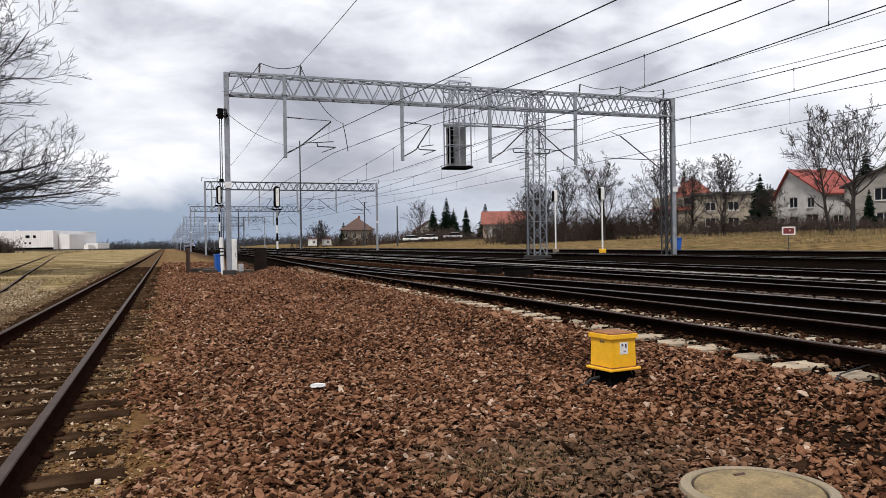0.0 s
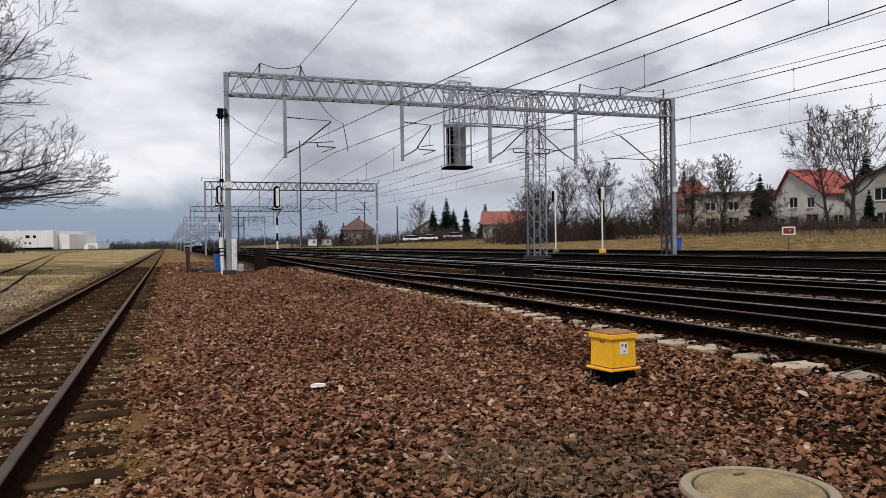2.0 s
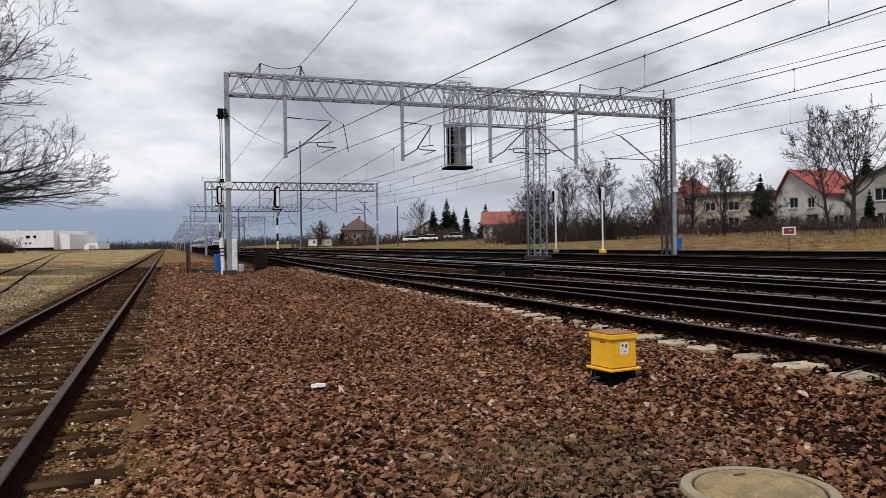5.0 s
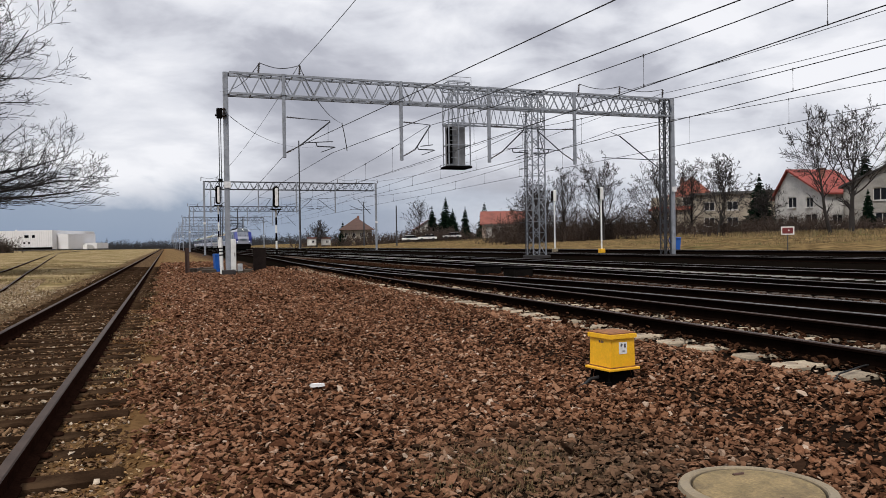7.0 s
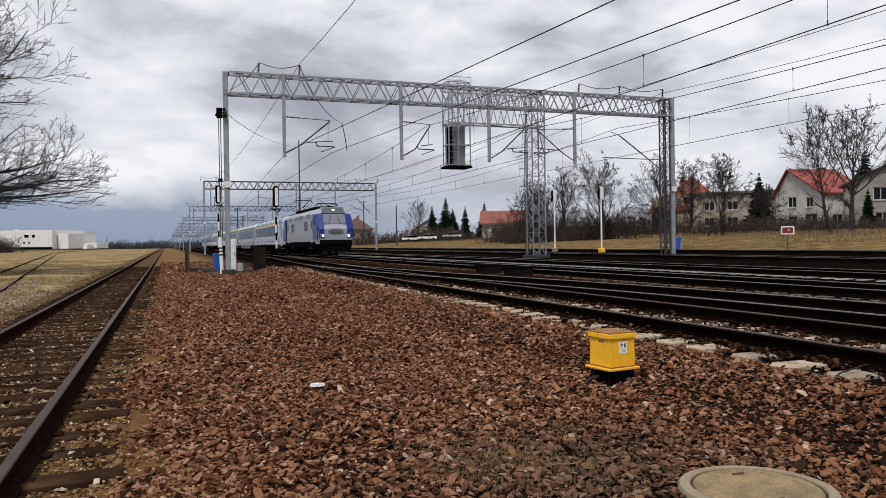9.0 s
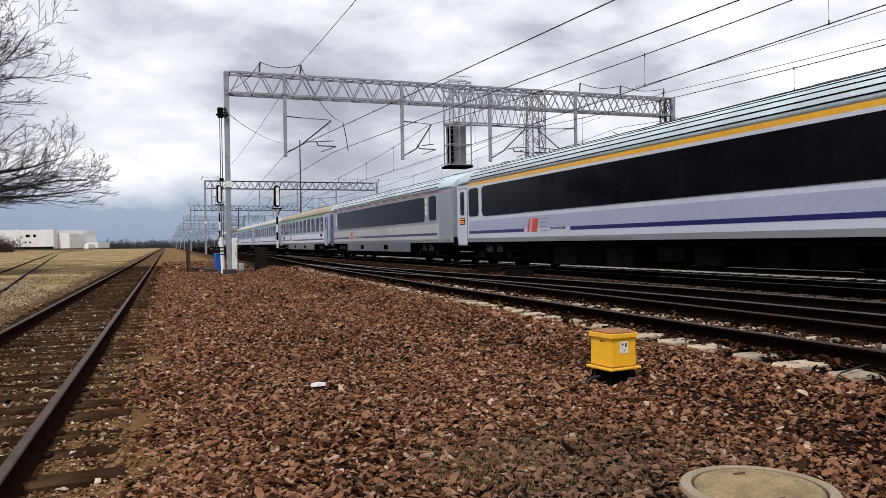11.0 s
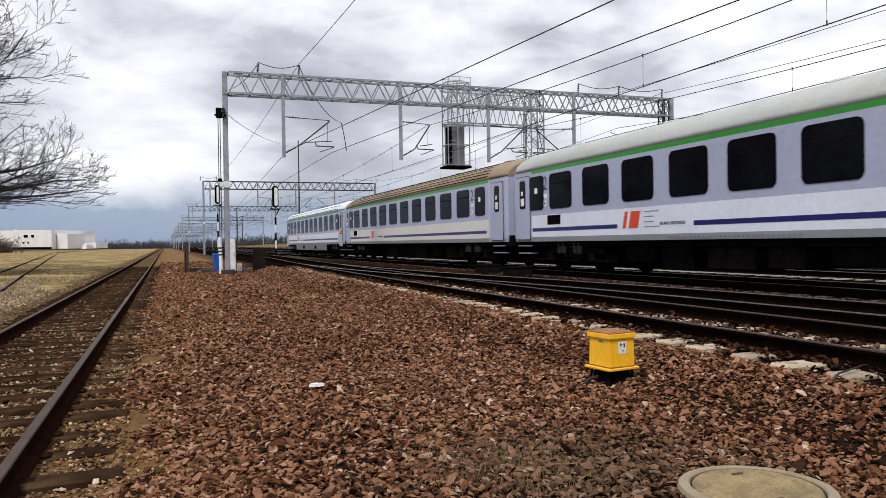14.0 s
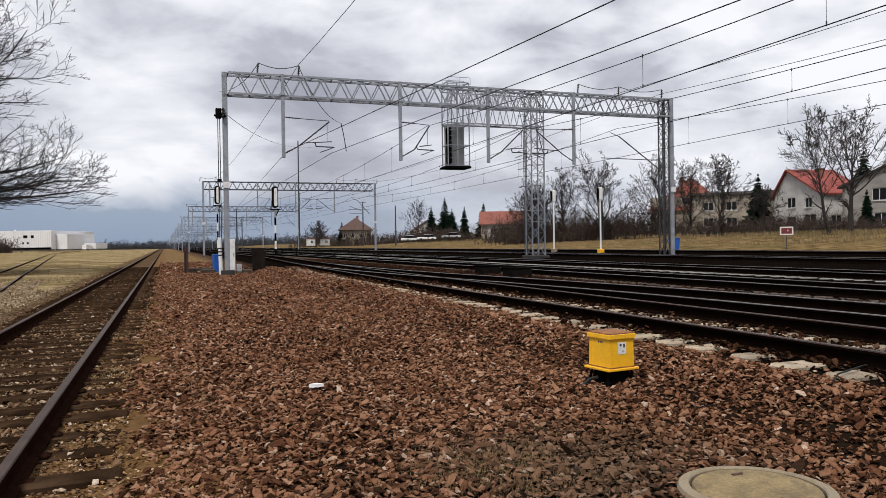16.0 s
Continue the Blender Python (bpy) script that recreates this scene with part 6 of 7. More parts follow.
def bare_tree(x, y, z, height, spread, seed, trunk_r, label, fork=0.16, limbs=14, rise=(38, 80), twig=0.010, bark=None, lean=(0, 0), side=0.0, shoots=(8, 6, 4), lift=0.10, trunk_part=0.78, bush=0.5):
    """A leafless tree: a leader, limbs that climb round it, and three orders of ever finer twigs."""
    rnd = random.Random(seed)
    th = thing("bare_tree", pose(x, y, z), label, "tree", "bare trees")
    wood, crown = [], []

    def run(p, d, length, r, k, wob, up, end):
        pts, rad = [p], [r]
        for i in range(k):
            d = (d + Vector((rnd.gauss(0, wob), rnd.gauss(0, wob), rnd.gauss(0, wob * .8) + up))).normalized()
            if d.z < -.1:
                d = Vector((d.x, d.y, d.z * .4)).normalized()
            p = p + d * (length / k)
            pts.append(p)
            rad.append(max(twig * .8, r * (1 - (1 - end) * (i + 1) / k)))
        return pts, rad

    def spot(path, u):
        pts, rad = path
        f = u * (len(pts) - 1)
        i = min(int(f), len(pts) - 2)
        return pts[i].lerp(pts[i + 1], f - i), (pts[i + 1] - pts[i]).normalized(), rad[i]

    def sprout(path, length, order):
        n = shoots[order] + rnd.randint(-1, 1)
        for j in range(n):
            u = 0.18 + 0.8 * (j + rnd.random()) / n
            p, d, r = spot(path, min(u, .99))
            ax = d.orthogonal().normalized()
            ax.rotate(Matrix.Rotation(j * 2.4 + rnd.uniform(-.7, .7), 3, d))
            a = radians(rnd.uniform(26, 52))
            ln = length * (bush, .50, .52)[order] * (1.15 - .62 * u) * rnd.uniform(.7, 1.2)
            br = run(p, d * math.cos(a) + ax * math.sin(a), ln, max(twig, r * .5), (5, 4, 2)[order], .13, lift * .6, .3)
            crown.append(br)
            if order < 2:
                sprout(br, ln, order + 1)
    trunk = run(Vector((0, 0, -.2)), Vector((lean[0], lean[1], 1)).normalized(), height * trunk_part, trunk_r, 9, .05, .05, .18)
    wood.append(trunk)
    for j in range(limbs):
        v = j / (limbs - 1)
        u = fork + (.99 - fork) * v ** 1.15
        p, d, r = spot(trunk, min(u, .99))
        az = side + j * 2.39996 + rnd.uniform(-.25, .25)
        el = radians(rise[0] + (rise[1] - rise[0]) * v + rnd.uniform(-7, 7))
        ln = spread * (1 - .22 * v) * rnd.uniform(.84, 1.08)
        lm = run(p, Vector((math.cos(az) * math.cos(el), math.sin(az) * math.cos(el), math.sin(el))), ln, max(twig, min(r * .5, trunk_r * .28)), 8, .11, lift, .12)
        wood.append(lm)
        sprout(lm, ln, 0)
    sprout(trunk, height * .4, 0)
    tubes("trunk", wood, bark or BARK, th, 7)
    tubes("crown", crown, bark or TWIG, th, 4)
    return th


def plant_trees():
    bare_tree(-15.0, 46.5, 0, 21.0, 12.0, 11, .62, "large bare oak reaching out over the siding", .2, 64, (10, 68), .0135, BARK_DARK, (0, 0), .12, (11, 8, 5), .045, .72, .42)
    bare_tree(-19.5, 62, 0, 9, 3.6, 17, .14, "slender bare birch behind the oak", .12, 16, (40, 80))
    for x, y, h, s, seed, r, lab in (
            (51.6, 101.0, 9.6, 4.0, 35, .2, "bare tree among brown scrub"),
            (54.4, 97.2, 11.4, 4.9, 21, .26, "bare spreading tree behind the meadow"),
            (49.5, 96.0, 9.2, 3.6, 29, .18, "smaller bare tree behind the lattice mast"),
            (54.3, 86.7, 12.2, 5.2, 22, .28, "broad bare tree behind the meadow"),
            (61.0, 84.2, 11.2, 4.8, 23, .22, "bare tree before the tiled house"),
            (64.8, 82.0, 10.6, 4.2, 33, .20, "bare tree beside the tiled house"),
            (58.3, 69.2, 10.0, 4.3, 24, .20, "bare young tree on the meadow edge"),
            (57.8, 53.4, 14.6, 4.0, 25, .20, "tall bare tree leaning before the white house"),
            (59.4, 52.6, 14.6, 5.0, 26, .28, "tall forked bare tree before the grey house"),
            (66.0, 70.0, 6.5, 2.6, 27, .11, "thin bare tree before the white house"),
            (37.2, 198, 7.4, 3.4, 28, .2, "bare tree far behind the tracks"),
            (40.2, 206, 7.9, 3.6, 30, .2, "bare tree far behind the huts"),
            (61.0, 185, 11.5, 3.6, 31, .2, "bare tree far behind the parked cars")):
        tall = seed in (25, 26)
        bare_tree(x, y, ground_z(x) - .1, h * (1.02 if tall else 1.15), h * (.45 if tall else .64), seed, r, lab, .5 if tall else .3, 12 if tall else 15, (34, 80) if tall else (40, 84), .02 if y < 150 else .028, None, (-.2, -.06) if seed == 25 else (0, 0), seed * .7, (8, 6, 3) if y < 150 else (6, 5, 2), .05, .5 if tall else .42, .36)


plant_trees()


def conifer(x, y, z, h, r, seed, label="dark green spruce with drooping boughs"):
    rnd = random.Random(seed)
    th = thing("conifer", pose(x, y, z), label, "tree", "conifers")
    part("trunk", rod(B(), (0, 0, -.2), (0, 0, h * .97), .16, .03, 7), BARK_DARK, th)
    V, Fc = [], []
    n = 46
    for i in range(n):
        u = i / (n - 1)
        zz = h * (0.06 + .93 * u) + rnd.uniform(-.12, .12)
        rr = r * (1 - u) ** .9 * rnd.uniform(.62, 1.12) + .08
        m = max(5, int(13 * (1 - u)) + 4)
        for j in range(m):
            a = 2 * math.pi * (j + rnd.random() * .7) / m
            ln = rr * rnd.uniform(.72, 1.15)
            ca, sa = math.cos(a), math.sin(a)
            b0 = len(V)
            w = ln * .26 + .06
            dr = ln * rnd.uniform(.25, .65)
            segs = 4
            for k in range(segs + 1):
                t = k / segs
                ww = w * (1 - t) ** .7 * (.6 + .8 * (k % 2))
                cz = zz - dr * t * t + (.12 * ln if t > .8 else 0)
                for sgn, dz in ((-1, -.05 - ww * .35), (0, .06), (1, -.05 - ww * .35)):
                    V.append((ca * ln * t - sa * ww * sgn, sa * ln * t + ca * ww * sgn, cz + dz))
            for k in range(segs):
                for q in (0, 1):
                    o = b0 + k * 3 + q
                    Fc.append((o, o + 1, o + 4, o + 3))
    me = bpy.data.meshes.new("crown")
    me.from_pydata(V, [], Fc)
    me.materials.append(NEEDLE)
    ob = new("crown", me)
    ob.parent = th
    return th


for x, y, z, h, r, s in ((66.2, 188.8, 2.3, 8.5, 2.2, 1), (69.6, 187.6, 2.3, 10.4, 3.0, 2), (72.5, 190, 2.4, 7.8, 2.4, 3), (74.5, 186, 2.4, 8.0, 1.8, 4), (78.3, 182, 2.5, 8.6, 2.6, 5), (70.6, 76.2, 2.6, 6.9, 2.0, 6), (86.0, 74.0, 2.7, 9.6, 2.6, 7), (74.2, 63.5, 2.7, 4.2, .9, 8), (46.5, 208, 1.8, 6, 1.8, 9)):
    conifer(x, y, ground_z(x) - .1, h * 1.12, r * 1.3, s)


def shrub_belt(name, y_x, n, hgt, wid, seed, label, material, thick=1.0):
    """Bare scrub: hundreds of thin stems in one tangle."""
    rnd = random.Random(seed)
    paths = []
    for i in range(n):
        u = rnd.random() * (len(y_x) - 1)
        k = int(u)
        (xa, ya), (xb, yb) = y_x[k], y_x[k + 1]
        x, y = xa + (xb - xa) * (u - k) + rnd.gauss(0, wid), ya + (yb - ya) * (u - k) + rnd.gauss(0, wid)
        z = ground_z(x) - .1
        p = Vector((x, y, z))
        hh = hgt * rnd.uniform(.4, 1.15) * (0.75 + .5 * noise.noise((x * .2, y * .2, seed)))
        d = Vector((rnd.gauss(0, .3), rnd.gauss(0, .3), 1)).normalized()
        pts, rad = [p], [.04 * thick]
        for j in range(4):
            d = (d + Vector((rnd.gauss(0, .2), rnd.gauss(0, .2), 0))).normalized()
            p = p + d * hh / 4
            pts.append(p)
            rad.append(.04 * thick * (1 - .18 * (j + 1)))
        paths.append((pts, rad))
        for j in range(7):
            q = pts[rnd.randint(1, 4)]
            d2 = Vector((rnd.gauss(0, .7), rnd.gauss(0, .7), rnd.uniform(.2, 1))).normalized()
            l2 = hh * rnd.uniform(.15, .4)
            paths.append(([q, q + d2 * l2 * .5, q + (d2 + Vector((rnd.gauss(0, .3), rnd.gauss(0, .3), .1))) * l2], [.018 * thick, .016 * thick, .013 * thick]))
    V = tubes(name, paths, material, None, 3)
    return tagged(V, label, "shrubs", kind="stuff")


SCRUB = mat("brown scrub stems", (0.042, 0.026, 0.018), 0.95, 0, 1.0, 0.35, 10, 0.0, island=.4)
shrub_belt("scrub", [(50, 103), (57, 90), (63, 82), (68, 76)], 1100, 2.5, 1.8, 1, "tangled bare brown scrub along the meadow", SCRUB)
shrub_belt("scrub", [(49, 106), (55, 95), (59, 88)], 700, 3.6, 1.6, 9, "tall bare brown scrub under the trees", SCRUB)
shrub_belt("scrub", [(51, 104), (57, 93), (64, 84)], 900, 5.4, 1.3, 12, "thicket of bare brown stems between the trees", SCRUB)
shrub_belt("scrub", [(60, 72), (64, 66), (67, 62)], 900, 2.4, 1.5, 2, "bare brown scrub before the houses", SCRUB)
shrub_belt("scrub", [(66, 60), (71, 56), (76, 52)], 800, 1.9, 1.0, 3, "low bare hedge before the grey house", SCRUB)
shrub_belt("scrub", [(52, 117), (55.5, 112)], 420, 4.6, 1.4, 4, "rounded bare bush behind the lattice mast", SCRUB)
shrub_belt("scrub", [(38, 225), (50, 190), (58, 172), (63, 160)], 800, 3.6, 2.6, 5, "far bare scrub beyond the tracks", SCRUB, 2.5)
shrub_belt("scrub", [(-66, 300), (-50, 292)], 400, 5.2, 2.2, 6, "bare scrub before the white warehouse", SCRUB, 3.0)
shrub_belt("scrub", [(-95, 500), (-40, 560), (-5, 580), (30, 540), (60, 480), (100, 420)], 2600, 6.0, 7.0, 7, "distant bare wood along the horizon", mat("distant wood", (0.040, 0.042, 0.050), 0.95, 0, .3, .3, 3, 0), 4.5)


def dry_grass():
    """Tufts of tall dead grass at the meadow's back edge and weeds by the sidings."""
    rnd = random.Random(9)
    V, Fc = [], []

    def blade(x, y, z, h, w):
        a = rnd.uniform(0, 6.28)
        lx, ly = math.cos(a) * h * rnd.uniform(.1, .5), math.sin(a) * h * rnd.uniform(.1, .5)
        px, py = -math.sin(a + .8) * w, math.cos(a + .8) * w
        b = len(V)
        V.extend([(x - px, y - py, z), (x + px, y + py, z), (x + lx * .5 + px * .7, y + ly * .5 + py * .7, z + h * .65), (x + lx * .5 - px * .7, y + ly * .5 - py * .7, z + h * .65), (x + lx, y + ly, z + h)])
        Fc.append((b, b + 1, b + 2, b + 3))
        Fc.append((b + 3, b + 2, b + 4))
    for _ in range(30000):
        u = rnd.random()
        x = 40 + 36 * u ** .7
        ang = rnd.uniform(.58, 1.32)
        y = x / math.tan(ang) if rnd.random() < .8 else rnd.uniform(40, 180)
        if noise.noise((x * .12, y * .12, 3)) < -.1 and x < 56:
            continue
        blade(x, y, ground_z(x) - .02, rnd.uniform(.15, .5) * (1.1 if x > 54 else .5), .03)
    for _ in range(15000):
        x, y = rnd.uniform(-14, -3.4), rnd.uniform(22, 90)
        if noise.noise((x * .3, y * .2, 5)) < 0:
            continue
        blade(x, y, ground_z(x) - .01, rnd.uniform(.04, .13), .016)
    for _ in range(500):
        x, y = rnd.uniform(-.9, .3), rnd.uniform(3.5, 40)
        if noise.noise((x * .8, y * .5, 8)) < .12:
            continue
        for k in range(5):
            blade(x + rnd.gauss(0, .05), y + rnd.gauss(0, .05), ground_z(x) - .01, rnd.uniform(.04, .13), .004)
    for _ in range(2600):
        x, y = rnd.gauss(1.95, .30), rnd.gauss(4.23, .34)
        blade(x, y, ground_z(x) + rnd.uniform(.0, .02), rnd.uniform(.02, .06), .0016)
    me = bpy.data.meshes.new("dry_grass")
    me.from_pydata(V, [], Fc)
    me.materials.append(mat("dead grass blades", (0.20, 0.14, 0.065), 0.95, 0, .6, .35, 6, 0, island=.35, second=(.16, .15, .06)))
    tagged(new("dry_grass", me), "tufts of pale dead grass and weeds", "grass", kind="stuff")


dry_grass()


# ---- buildings ----
def wall_cells(bm, w, h, openings, t=0.3):
    """A wall in the xz plane from x=0 to w, open where asked, its face at y=0."""
    xs = sorted({0, w, *[v for o in openings for v in (o[0], o[0] + o[2])]})
    zs = sorted({0, h, *[v for o in openings for v in (o[1], o[1] + o[3])]})
    for xa, xb in zip(xs, xs[1:]):
        for za, zb in zip(zs, zs[1:]):
            cx, cz = (xa + xb) / 2, (za + zb) / 2
            if not any(o[0] < cx < o[0] + o[2] and o[1] < cz < o[1] + o[3] for o in openings):
                box(bm, xa, xb, 0, t, za, zb)
    return bm


def house(m, w, d, h, rise, wall, roof, openings, label, apex=0.5, hip=False, flat=False, eave=0.4, chimney=None, group="houses beyond the meadow"):
    """A house with its gable at local y=0 and its ridge along y. Openings: face (0 gable, 1 left, 2 right side), x, z, width, height."""
    th = thing("house", m, label, "house", group)
    faces = {0: Matrix.Identity(4), 1: Matrix.Translation((0, d, 0)) @ Matrix.Rotation(radians(-90), 4, "Z"), 2: Matrix.Translation((w, 0, 0)) @ Matrix.Rotation(radians(90), 4, "Z"), 3: Matrix.Translation((w, d, 0)) @ Matrix.Rotation(radians(180), 4, "Z")}
    pane = glass("dark house window", (0.018, 0.02, 0.024), 0.1)
    frame_m = mat("white window frame", (0.55, 0.54, 0.52), .6)
    for k, f in faces.items():
        ops = [o[1:] for o in openings if o[0] == k]
        bm = wall_cells(B(), w if k in (0, 3) else d, h, ops)
        if k in (0, 3) and not hip and not flat:
            ap = apex if k == 0 else 1 - apex
            prism(bm, [(0, h), (w, h), (w * ap, h + rise)], "y", 0, 0.3)
        bmesh.ops.remove_doubles(bm, verts=bm.verts[:], dist=0.001)
        ob = part("wall", tidy(bm), wall, th)
        ob.matrix_basis = f
        for x, z, ww, hh in ops:
            bm = B()
            for a, b, c, e in ((x, x + .09, z, z + hh), (x + ww - .09, x + ww, z, z + hh), (x + .09, x + ww - .09, z, z + .09), (x + .09, x + ww - .09, z + hh - .09, z + hh), (x + ww / 2 - .04, x + ww / 2 + .04, z + .09, z + hh - .09)):
                box(bm, a, b, 0.08, 0.16, c, e)
            wn = part("window", bm, frame_m, th)
            wn.matrix_basis = f
            bm = B()
            box(bm, x + .05, x + ww - .05, 0.11, 0.13, z + .05, z + hh - .05)
            part("pane", bm, pane, wn)
            bm = B()
            box(bm, x - .1, x + ww + .1, -.1, .1, z - .08, z)
            part("sill", bm, frame_m, wn)
    bm = B()
    e = eave
    if flat:
        box(bm, -e, w + e, -e, d + e, h, h + .35)
    elif hip:
        rl = [(w / 2, d * .36), (w / 2, d * .64)]
        vs = [bm.verts.new(p) for p in ((-e, -e, h - .15), (w + e, -e, h - .15), (w + e, d + e, h - .15), (-e, d + e, h - .15), (rl[0][0], rl[0][1], h + rise), (rl[1][0], rl[1][1], h + rise))]
        for idx in ((0, 1, 4), (1, 2, 5, 4), (2, 3, 5), (3, 0, 4, 5), (0, 3, 2, 1)):
            bm.faces.new([vs[i] for i in idx])
    else:
        ax = w * apex
        sl, sr = rise / ax, rise / (w - ax)
        t = .22
        prism(bm, [(-e, h - e * sl), (ax, h + rise), (ax, h + rise + t), (-e - .03, h - e * sl + t)], "y", -e, d + e)
        prism(bm, [(w + e, h - e * sr), (w + e + .03, h - e * sr + t), (ax, h + rise + t), (ax, h + rise)], "y", -e, d + e)
    rf = part("roof", tidy(bm), roof, th)
    if chimney:
        cx, cy, cz = chimney
        bm = B()
        box(bm, cx - .3, cx + .3, cy - .3, cy + .3, cz - 1.6, cz, .02)
        box(bm, cx - .36, cx + .36, cy - .36, cy + .36, cz, cz + .1)
        part("chimney", bm, mat("chimney brick", (.22, .10, .07), .9), rf)
    return th


def tiles(name, c):
    m = mat(name, c, .8, 0, 1.2, .25, 9, .5, dist=.05, stain=tuple(v * .65 for v in c))
    return m


PL_WHITE = mat("patched white plaster", (0.54, 0.53, 0.51), .9, 0, .8, .3, 9, .1, stain=(.45, .44, .42))
PL_GREY = mat("grey plaster", (0.30, 0.285, 0.26), .9, 0, .8, .25, 9, .1, stain=(.2, .19, .17))
PL_BEIGE = mat("beige plaster", (0.33, 0.29, 0.23), .9, 0, .8, .25, 9, .1, stain=(.26, .22, .17))
house(pose(77.7, 81.0, 1.9, 0, 0, -98), 9.2, 6.5, 5.0, 3.3, PL_WHITE, tiles("bright red roof tiles", (.25, .05, .038)),
      [(0, 2.7, 3.4, 1.7, 1.4), (0, 6.2, 3.3, 1.3, 1.3), (0, 2.7, .9, 1.8, 1.4), (0, 6.0, .9, 2.2, 1.6), (0, .6, 1.0, 1.1, 1.2), (2, 1.4, 1.0, 1.6, 1.3)], "white plastered house with bright red gable roof", .32, chimney=(5.2, 3.2, 8.4))
house(pose(76.9, 69.2, 2.0, 0, 0, -75), 12, 11, 5.4, 2.2, PL_GREY, mat("dark bitumen roof", (.05, .045, .045), .9), [(0, 3.4, 3.6, 1.7, 1.5), (0, 8.2, 3.6, 1.7, 1.5), (0, 3.6, .7, 1.7, 1.5), (0, 8.2, .7, 1.7, 1.5), (1, 4, 3.4, 1.4, 1.4)], "grey plastered two-storey house behind bare trees", .45)
house(pose(70.0, 98.0, 2.6, 0, 0, -45), 11, 10, 3.4, 5.0, PL_BEIGE, tiles("weathered orange roof tiles", (.24, .065, .04)), [(0, 2.5, 1, 1.3, 1.4), (0, 6.5, 1, 1.3, 1.4), (0, 4.6, 4.0, 1.2, 1.2), (2, 2, 1, 1.2, 1.4), (2, 6, 1, 1.2, 1.4)], "beige house with steep orange tiled roof", .5, hip=True, chimney=(4, 5, 8.4))
house(pose(73.0, 92.0, 2.6, 0, 0, -47), 15, 9, 5.2, 0, PL_BEIGE, mat("felt flat roof", (.09, .085, .08), .9), [(0, 1.5 + 3.2 * i, 2.9, 1.5, 1.3) for i in range(4)] + [(0, 1.5 + 3.2 * i, .6, 1.5, 1.3) for i in range(4)], "long beige block with flat roof", flat=True)
house(pose(45.9, 207.2, 1.9, 0, 0, -14), 8.4, 9, 3.6, 3.4, PL_BEIGE, tiles("brown roof tiles", (.085, .045, .035)), [(0, .9 + 2.1 * i, 1.2, .9, 1.4) for i in range(4)] + [(2, 1 + 2.4 * i, 1.2, .9, 1.4) for i in range(3)], "beige brick house with hipped brown roof", hip=True, eave=.8, chimney=(4.7, 4.2, 7.4))
house(pose(68.0, 134.0, 2.2, 0, 0, 66), 6.5, 10, 2.9, 2.3, mat("pale pink plaster", (.52, .42, .36), .9), tiles("dull red roof tiles", (.22, .07, .05)), [(1, 2 + 2.6 * i, .9, 1.2, 1.3) for i in range(3)], "low house with dull red tiled roof", chimney=(2.5, 4, 5.4))
house(pose(58.8, 136.0, 2.2, 0, 0, -24), 6.5, 5, 2.3, 0, PL_WHITE, mat("felt flat roof", (.09, .085, .08), .9), [(0, 1, .8, 1.2, 1), (0, 4, .8, 1.2, 1)], "low pale flat-roofed outbuilding", flat=True)
house(pose(62.0, 192.0, 2.0, 0, 0, -25), 8, 7, 2.8, 2.6, PL_WHITE, tiles("old red roof tiles", (.20, .06, .045)), [(0, 1.5, .9, 1.2, 1.2), (0, 5, .9, 1.2, 1.2)], "small house with red roof beside the spruces")
for x, y, w, lab in ((34.4, 196, 2.9, "small white flat-roofed lineside hut"), (38.9, 200, 3.0, "small pale hut with red roof edge")):
    house(pose(x, y, 1.2, 0, 0, -10), w * .8, 2.6, 1.75, 0, WHITE, mat("dark hut roof", (.12, .05, .04), .9), [(0, w * .8 - 1.2, .6, .7, .7)], lab, flat=True, eave=.15)


def warehouse():
    th = thing("warehouse", pose(-77, 377, 1.1, 0, 0, -20), "long white flat-roofed warehouse with small windows", "warehouse")
    cl = mat("white sheet cladding", (.66, .66, .67), .6, 0, .15, .08, 3, .02)
    bm = B()
    box(bm, 0, 33, 0, 40, 0, 8.2, .05)
    part("hall", bm, cl, th)
    bm = B()
    box(bm, 33.2, 38, 4, 30, 0, 6.6, .05)
    part("annexe", bm, cl, th)
    for k in range(34):
        bm = B()
        box(bm, k * .97 + .3, k * .97 + .36, -.05, 0, .9, 8.1)
        part("panel_joint", bm, mat("cladding joint", (.5, .5, .51), .7), th)
    for x, z, w, h in ((21, 5.0, 1.8, 1.2), (24.3, 5.0, 1.2, 1.2), (20.5, 2.4, .8, .8), (22.5, 2.4, .8, .8)):
        bm = B()
        box(bm, x, x + w, -.12, .0, z, z + h)
        part("window", bm, GLASS_DARK, th)
    bm = B()
    box(bm, 16, 33, -.3, 0, 0, .9)
    part("plinth", bm, UNDER, th)
    part("roof_dome", rod(B(), (13, 8, 8.1), (13, 8, 8.9), .6, .2, 10), cl, th)
    bm = B()
    box(bm, 38.4, 44, 18, 30, 0, 2.6, .05)
    part("shed", bm, cl, th)


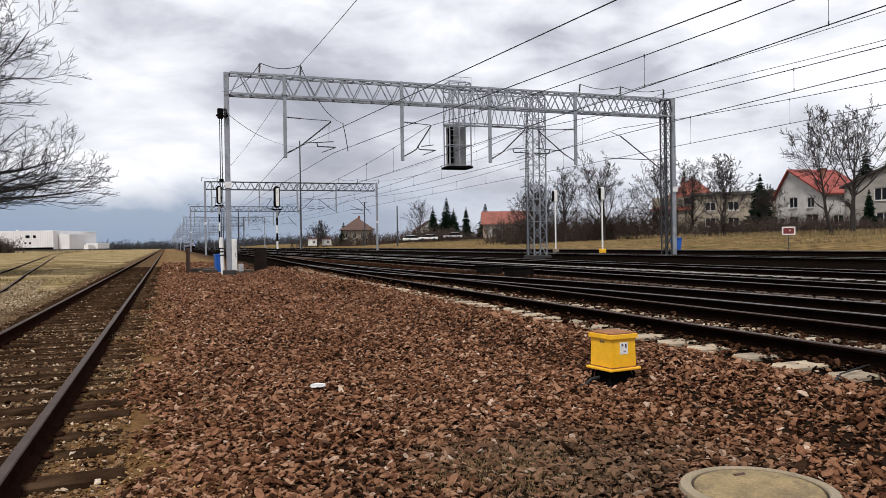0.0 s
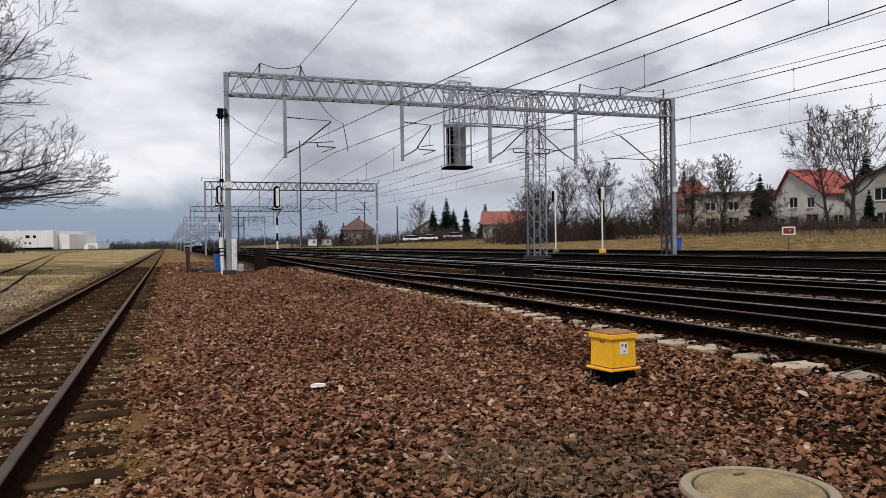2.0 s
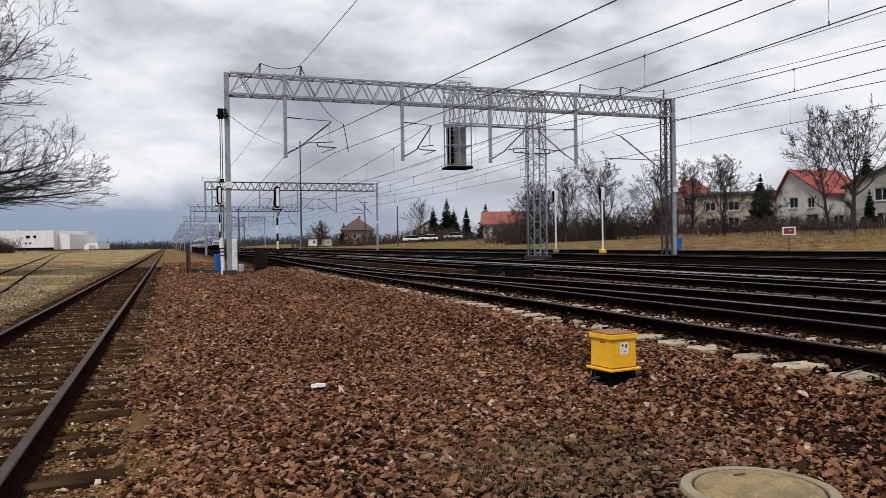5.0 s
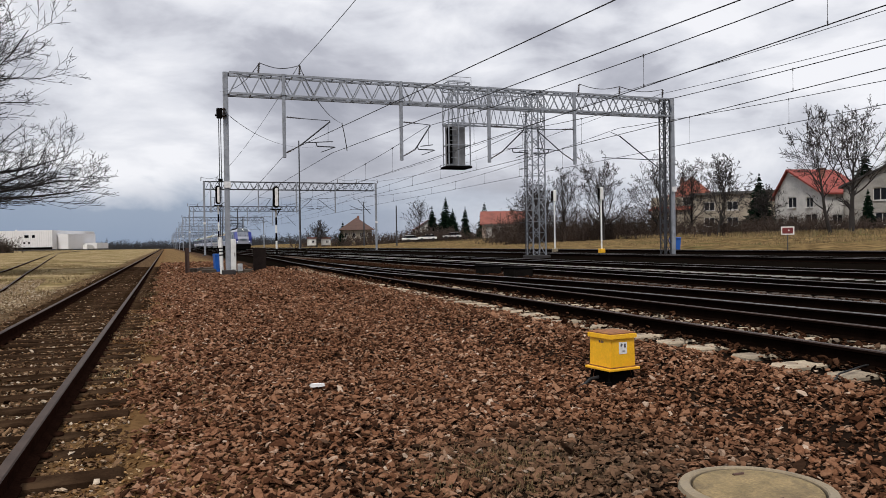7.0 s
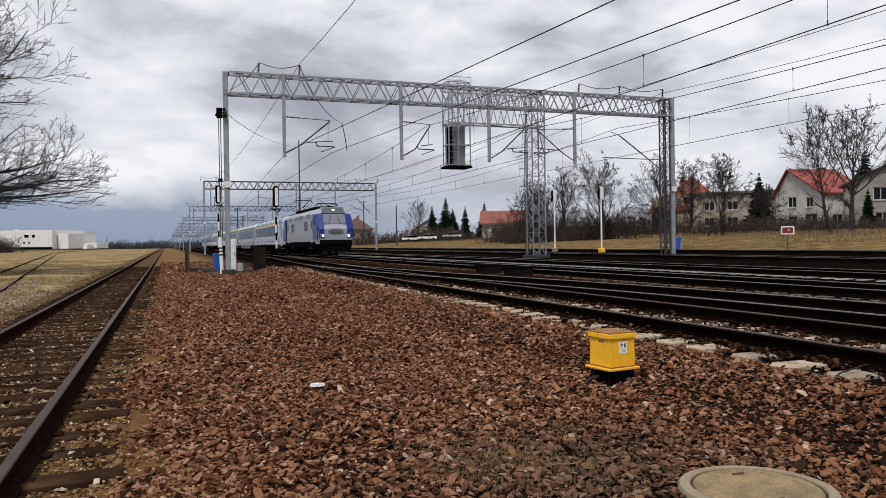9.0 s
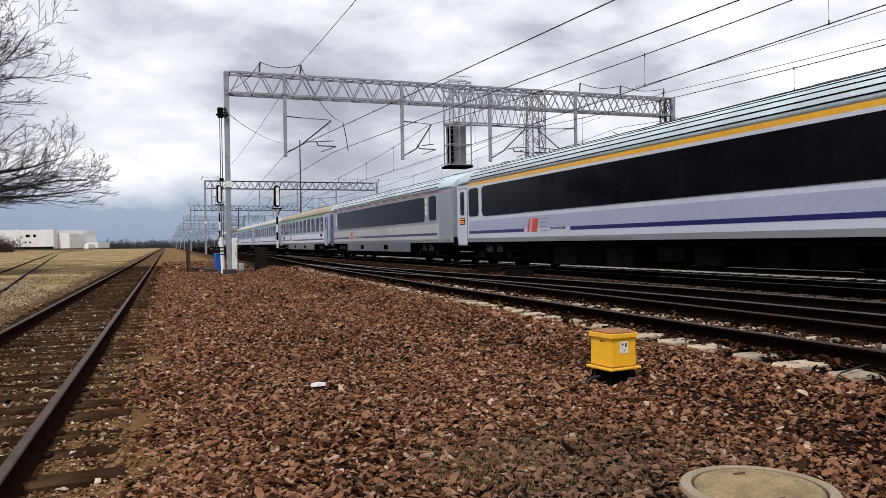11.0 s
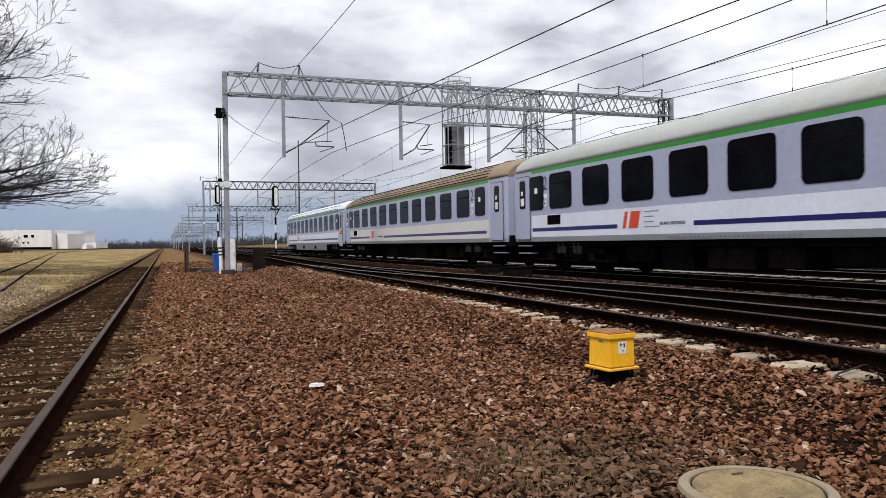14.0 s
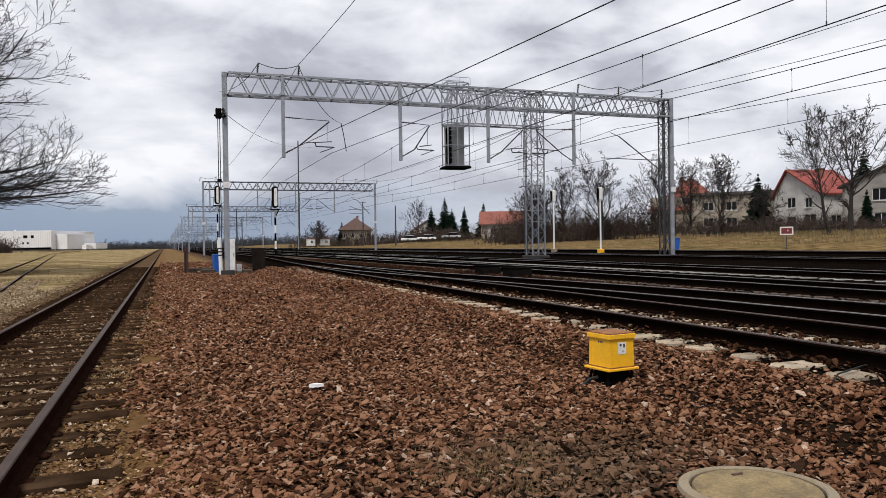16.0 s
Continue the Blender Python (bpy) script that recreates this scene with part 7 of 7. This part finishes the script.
warehouse()
for x, y, lab in ((-27.5, 318, "white delivery van parked on the grass"),):
    th = thing("van", pose(x, y, .55, 0, 0, 60), lab, "van")
    bm = B()
    prism(bm, [(-2.3, .4), (2.3, .4), (2.3, 1.1), (1.6, 1.25), (1.1, 2.0), (-2.2, 2.05), (-2.3, 1.9)], "y", -.9, .9)
    part("body", tidy(bm), WHITE, th)
    for wx in (-1.5, 1.5):
        for s in (-.85, .85):
            part("wheel", rod(B(), (wx, s - .1, .35), (wx, s + .1, .35), .35, None, 14), BLACK, th)


def car(x, y, z, rz, paint_m, label):
    th = thing("car", pose(x, y, z, 0, 0, rz), label, "car", "cars parked beyond the tracks")
    bm = B()
    low = [(-2.1, .35), (2.1, .35), (2.15, .6), (2.0, .82), (-2.05, .85), (-2.15, .6)]
    prism(bm, low, "y", -.85, .85)
    bmesh.ops.bevel(bm, geom=bm.edges[:], offset=.06, segments=1, affect="EDGES")
    part("body", tidy(bm), paint_m, th)
    bm = B()
    loft(bm, [[(-1.75, -.8, .83), (1.0, -.8, .83), (1.0, .8, .83), (-1.75, .8, .83)], [(-1.35, -.66, 1.38), (.35, -.66, 1.38), (.35, .66, 1.38), (-1.35, .66, 1.38)]])
    part("cabin_glass", tidy(bm), GLASS_DARK, th)
    bm = B()
    box(bm, -1.36, .36, -.67, .67, 1.37, 1.43, .02)
    part("roof", bm, paint_m, th)
    for wx in (-1.3, 1.3):
        for s in (-.8, .8):
            part("wheel", rod(B(), (wx, s - .1, .31), (wx, s + .1, .31), .31, None, 14), BLACK, th)


CAR_WHITE = paint("white car paint", (.7, .7, .7))
car(52.2, 163, 1.75, 12, CAR_WHITE, "white car parked on the dry meadow")
car(55.2, 161, 1.95, 168, CAR_WHITE, "white car parked nose to the tracks")
car(60.8, 160, 2.3, 160, paint("silver car paint", (.5, .5, .52)), "silver car parked by the spruces")


lay_ties()


def motions():
    """Keys all that moves: the train runs past on the second track."""
    for veh, off in COACHES:
        walk(veh, [(t / 2, pose(12.9, train_front(t / 2) + off, 0.45)) for t in range(0, 33)])


motions()
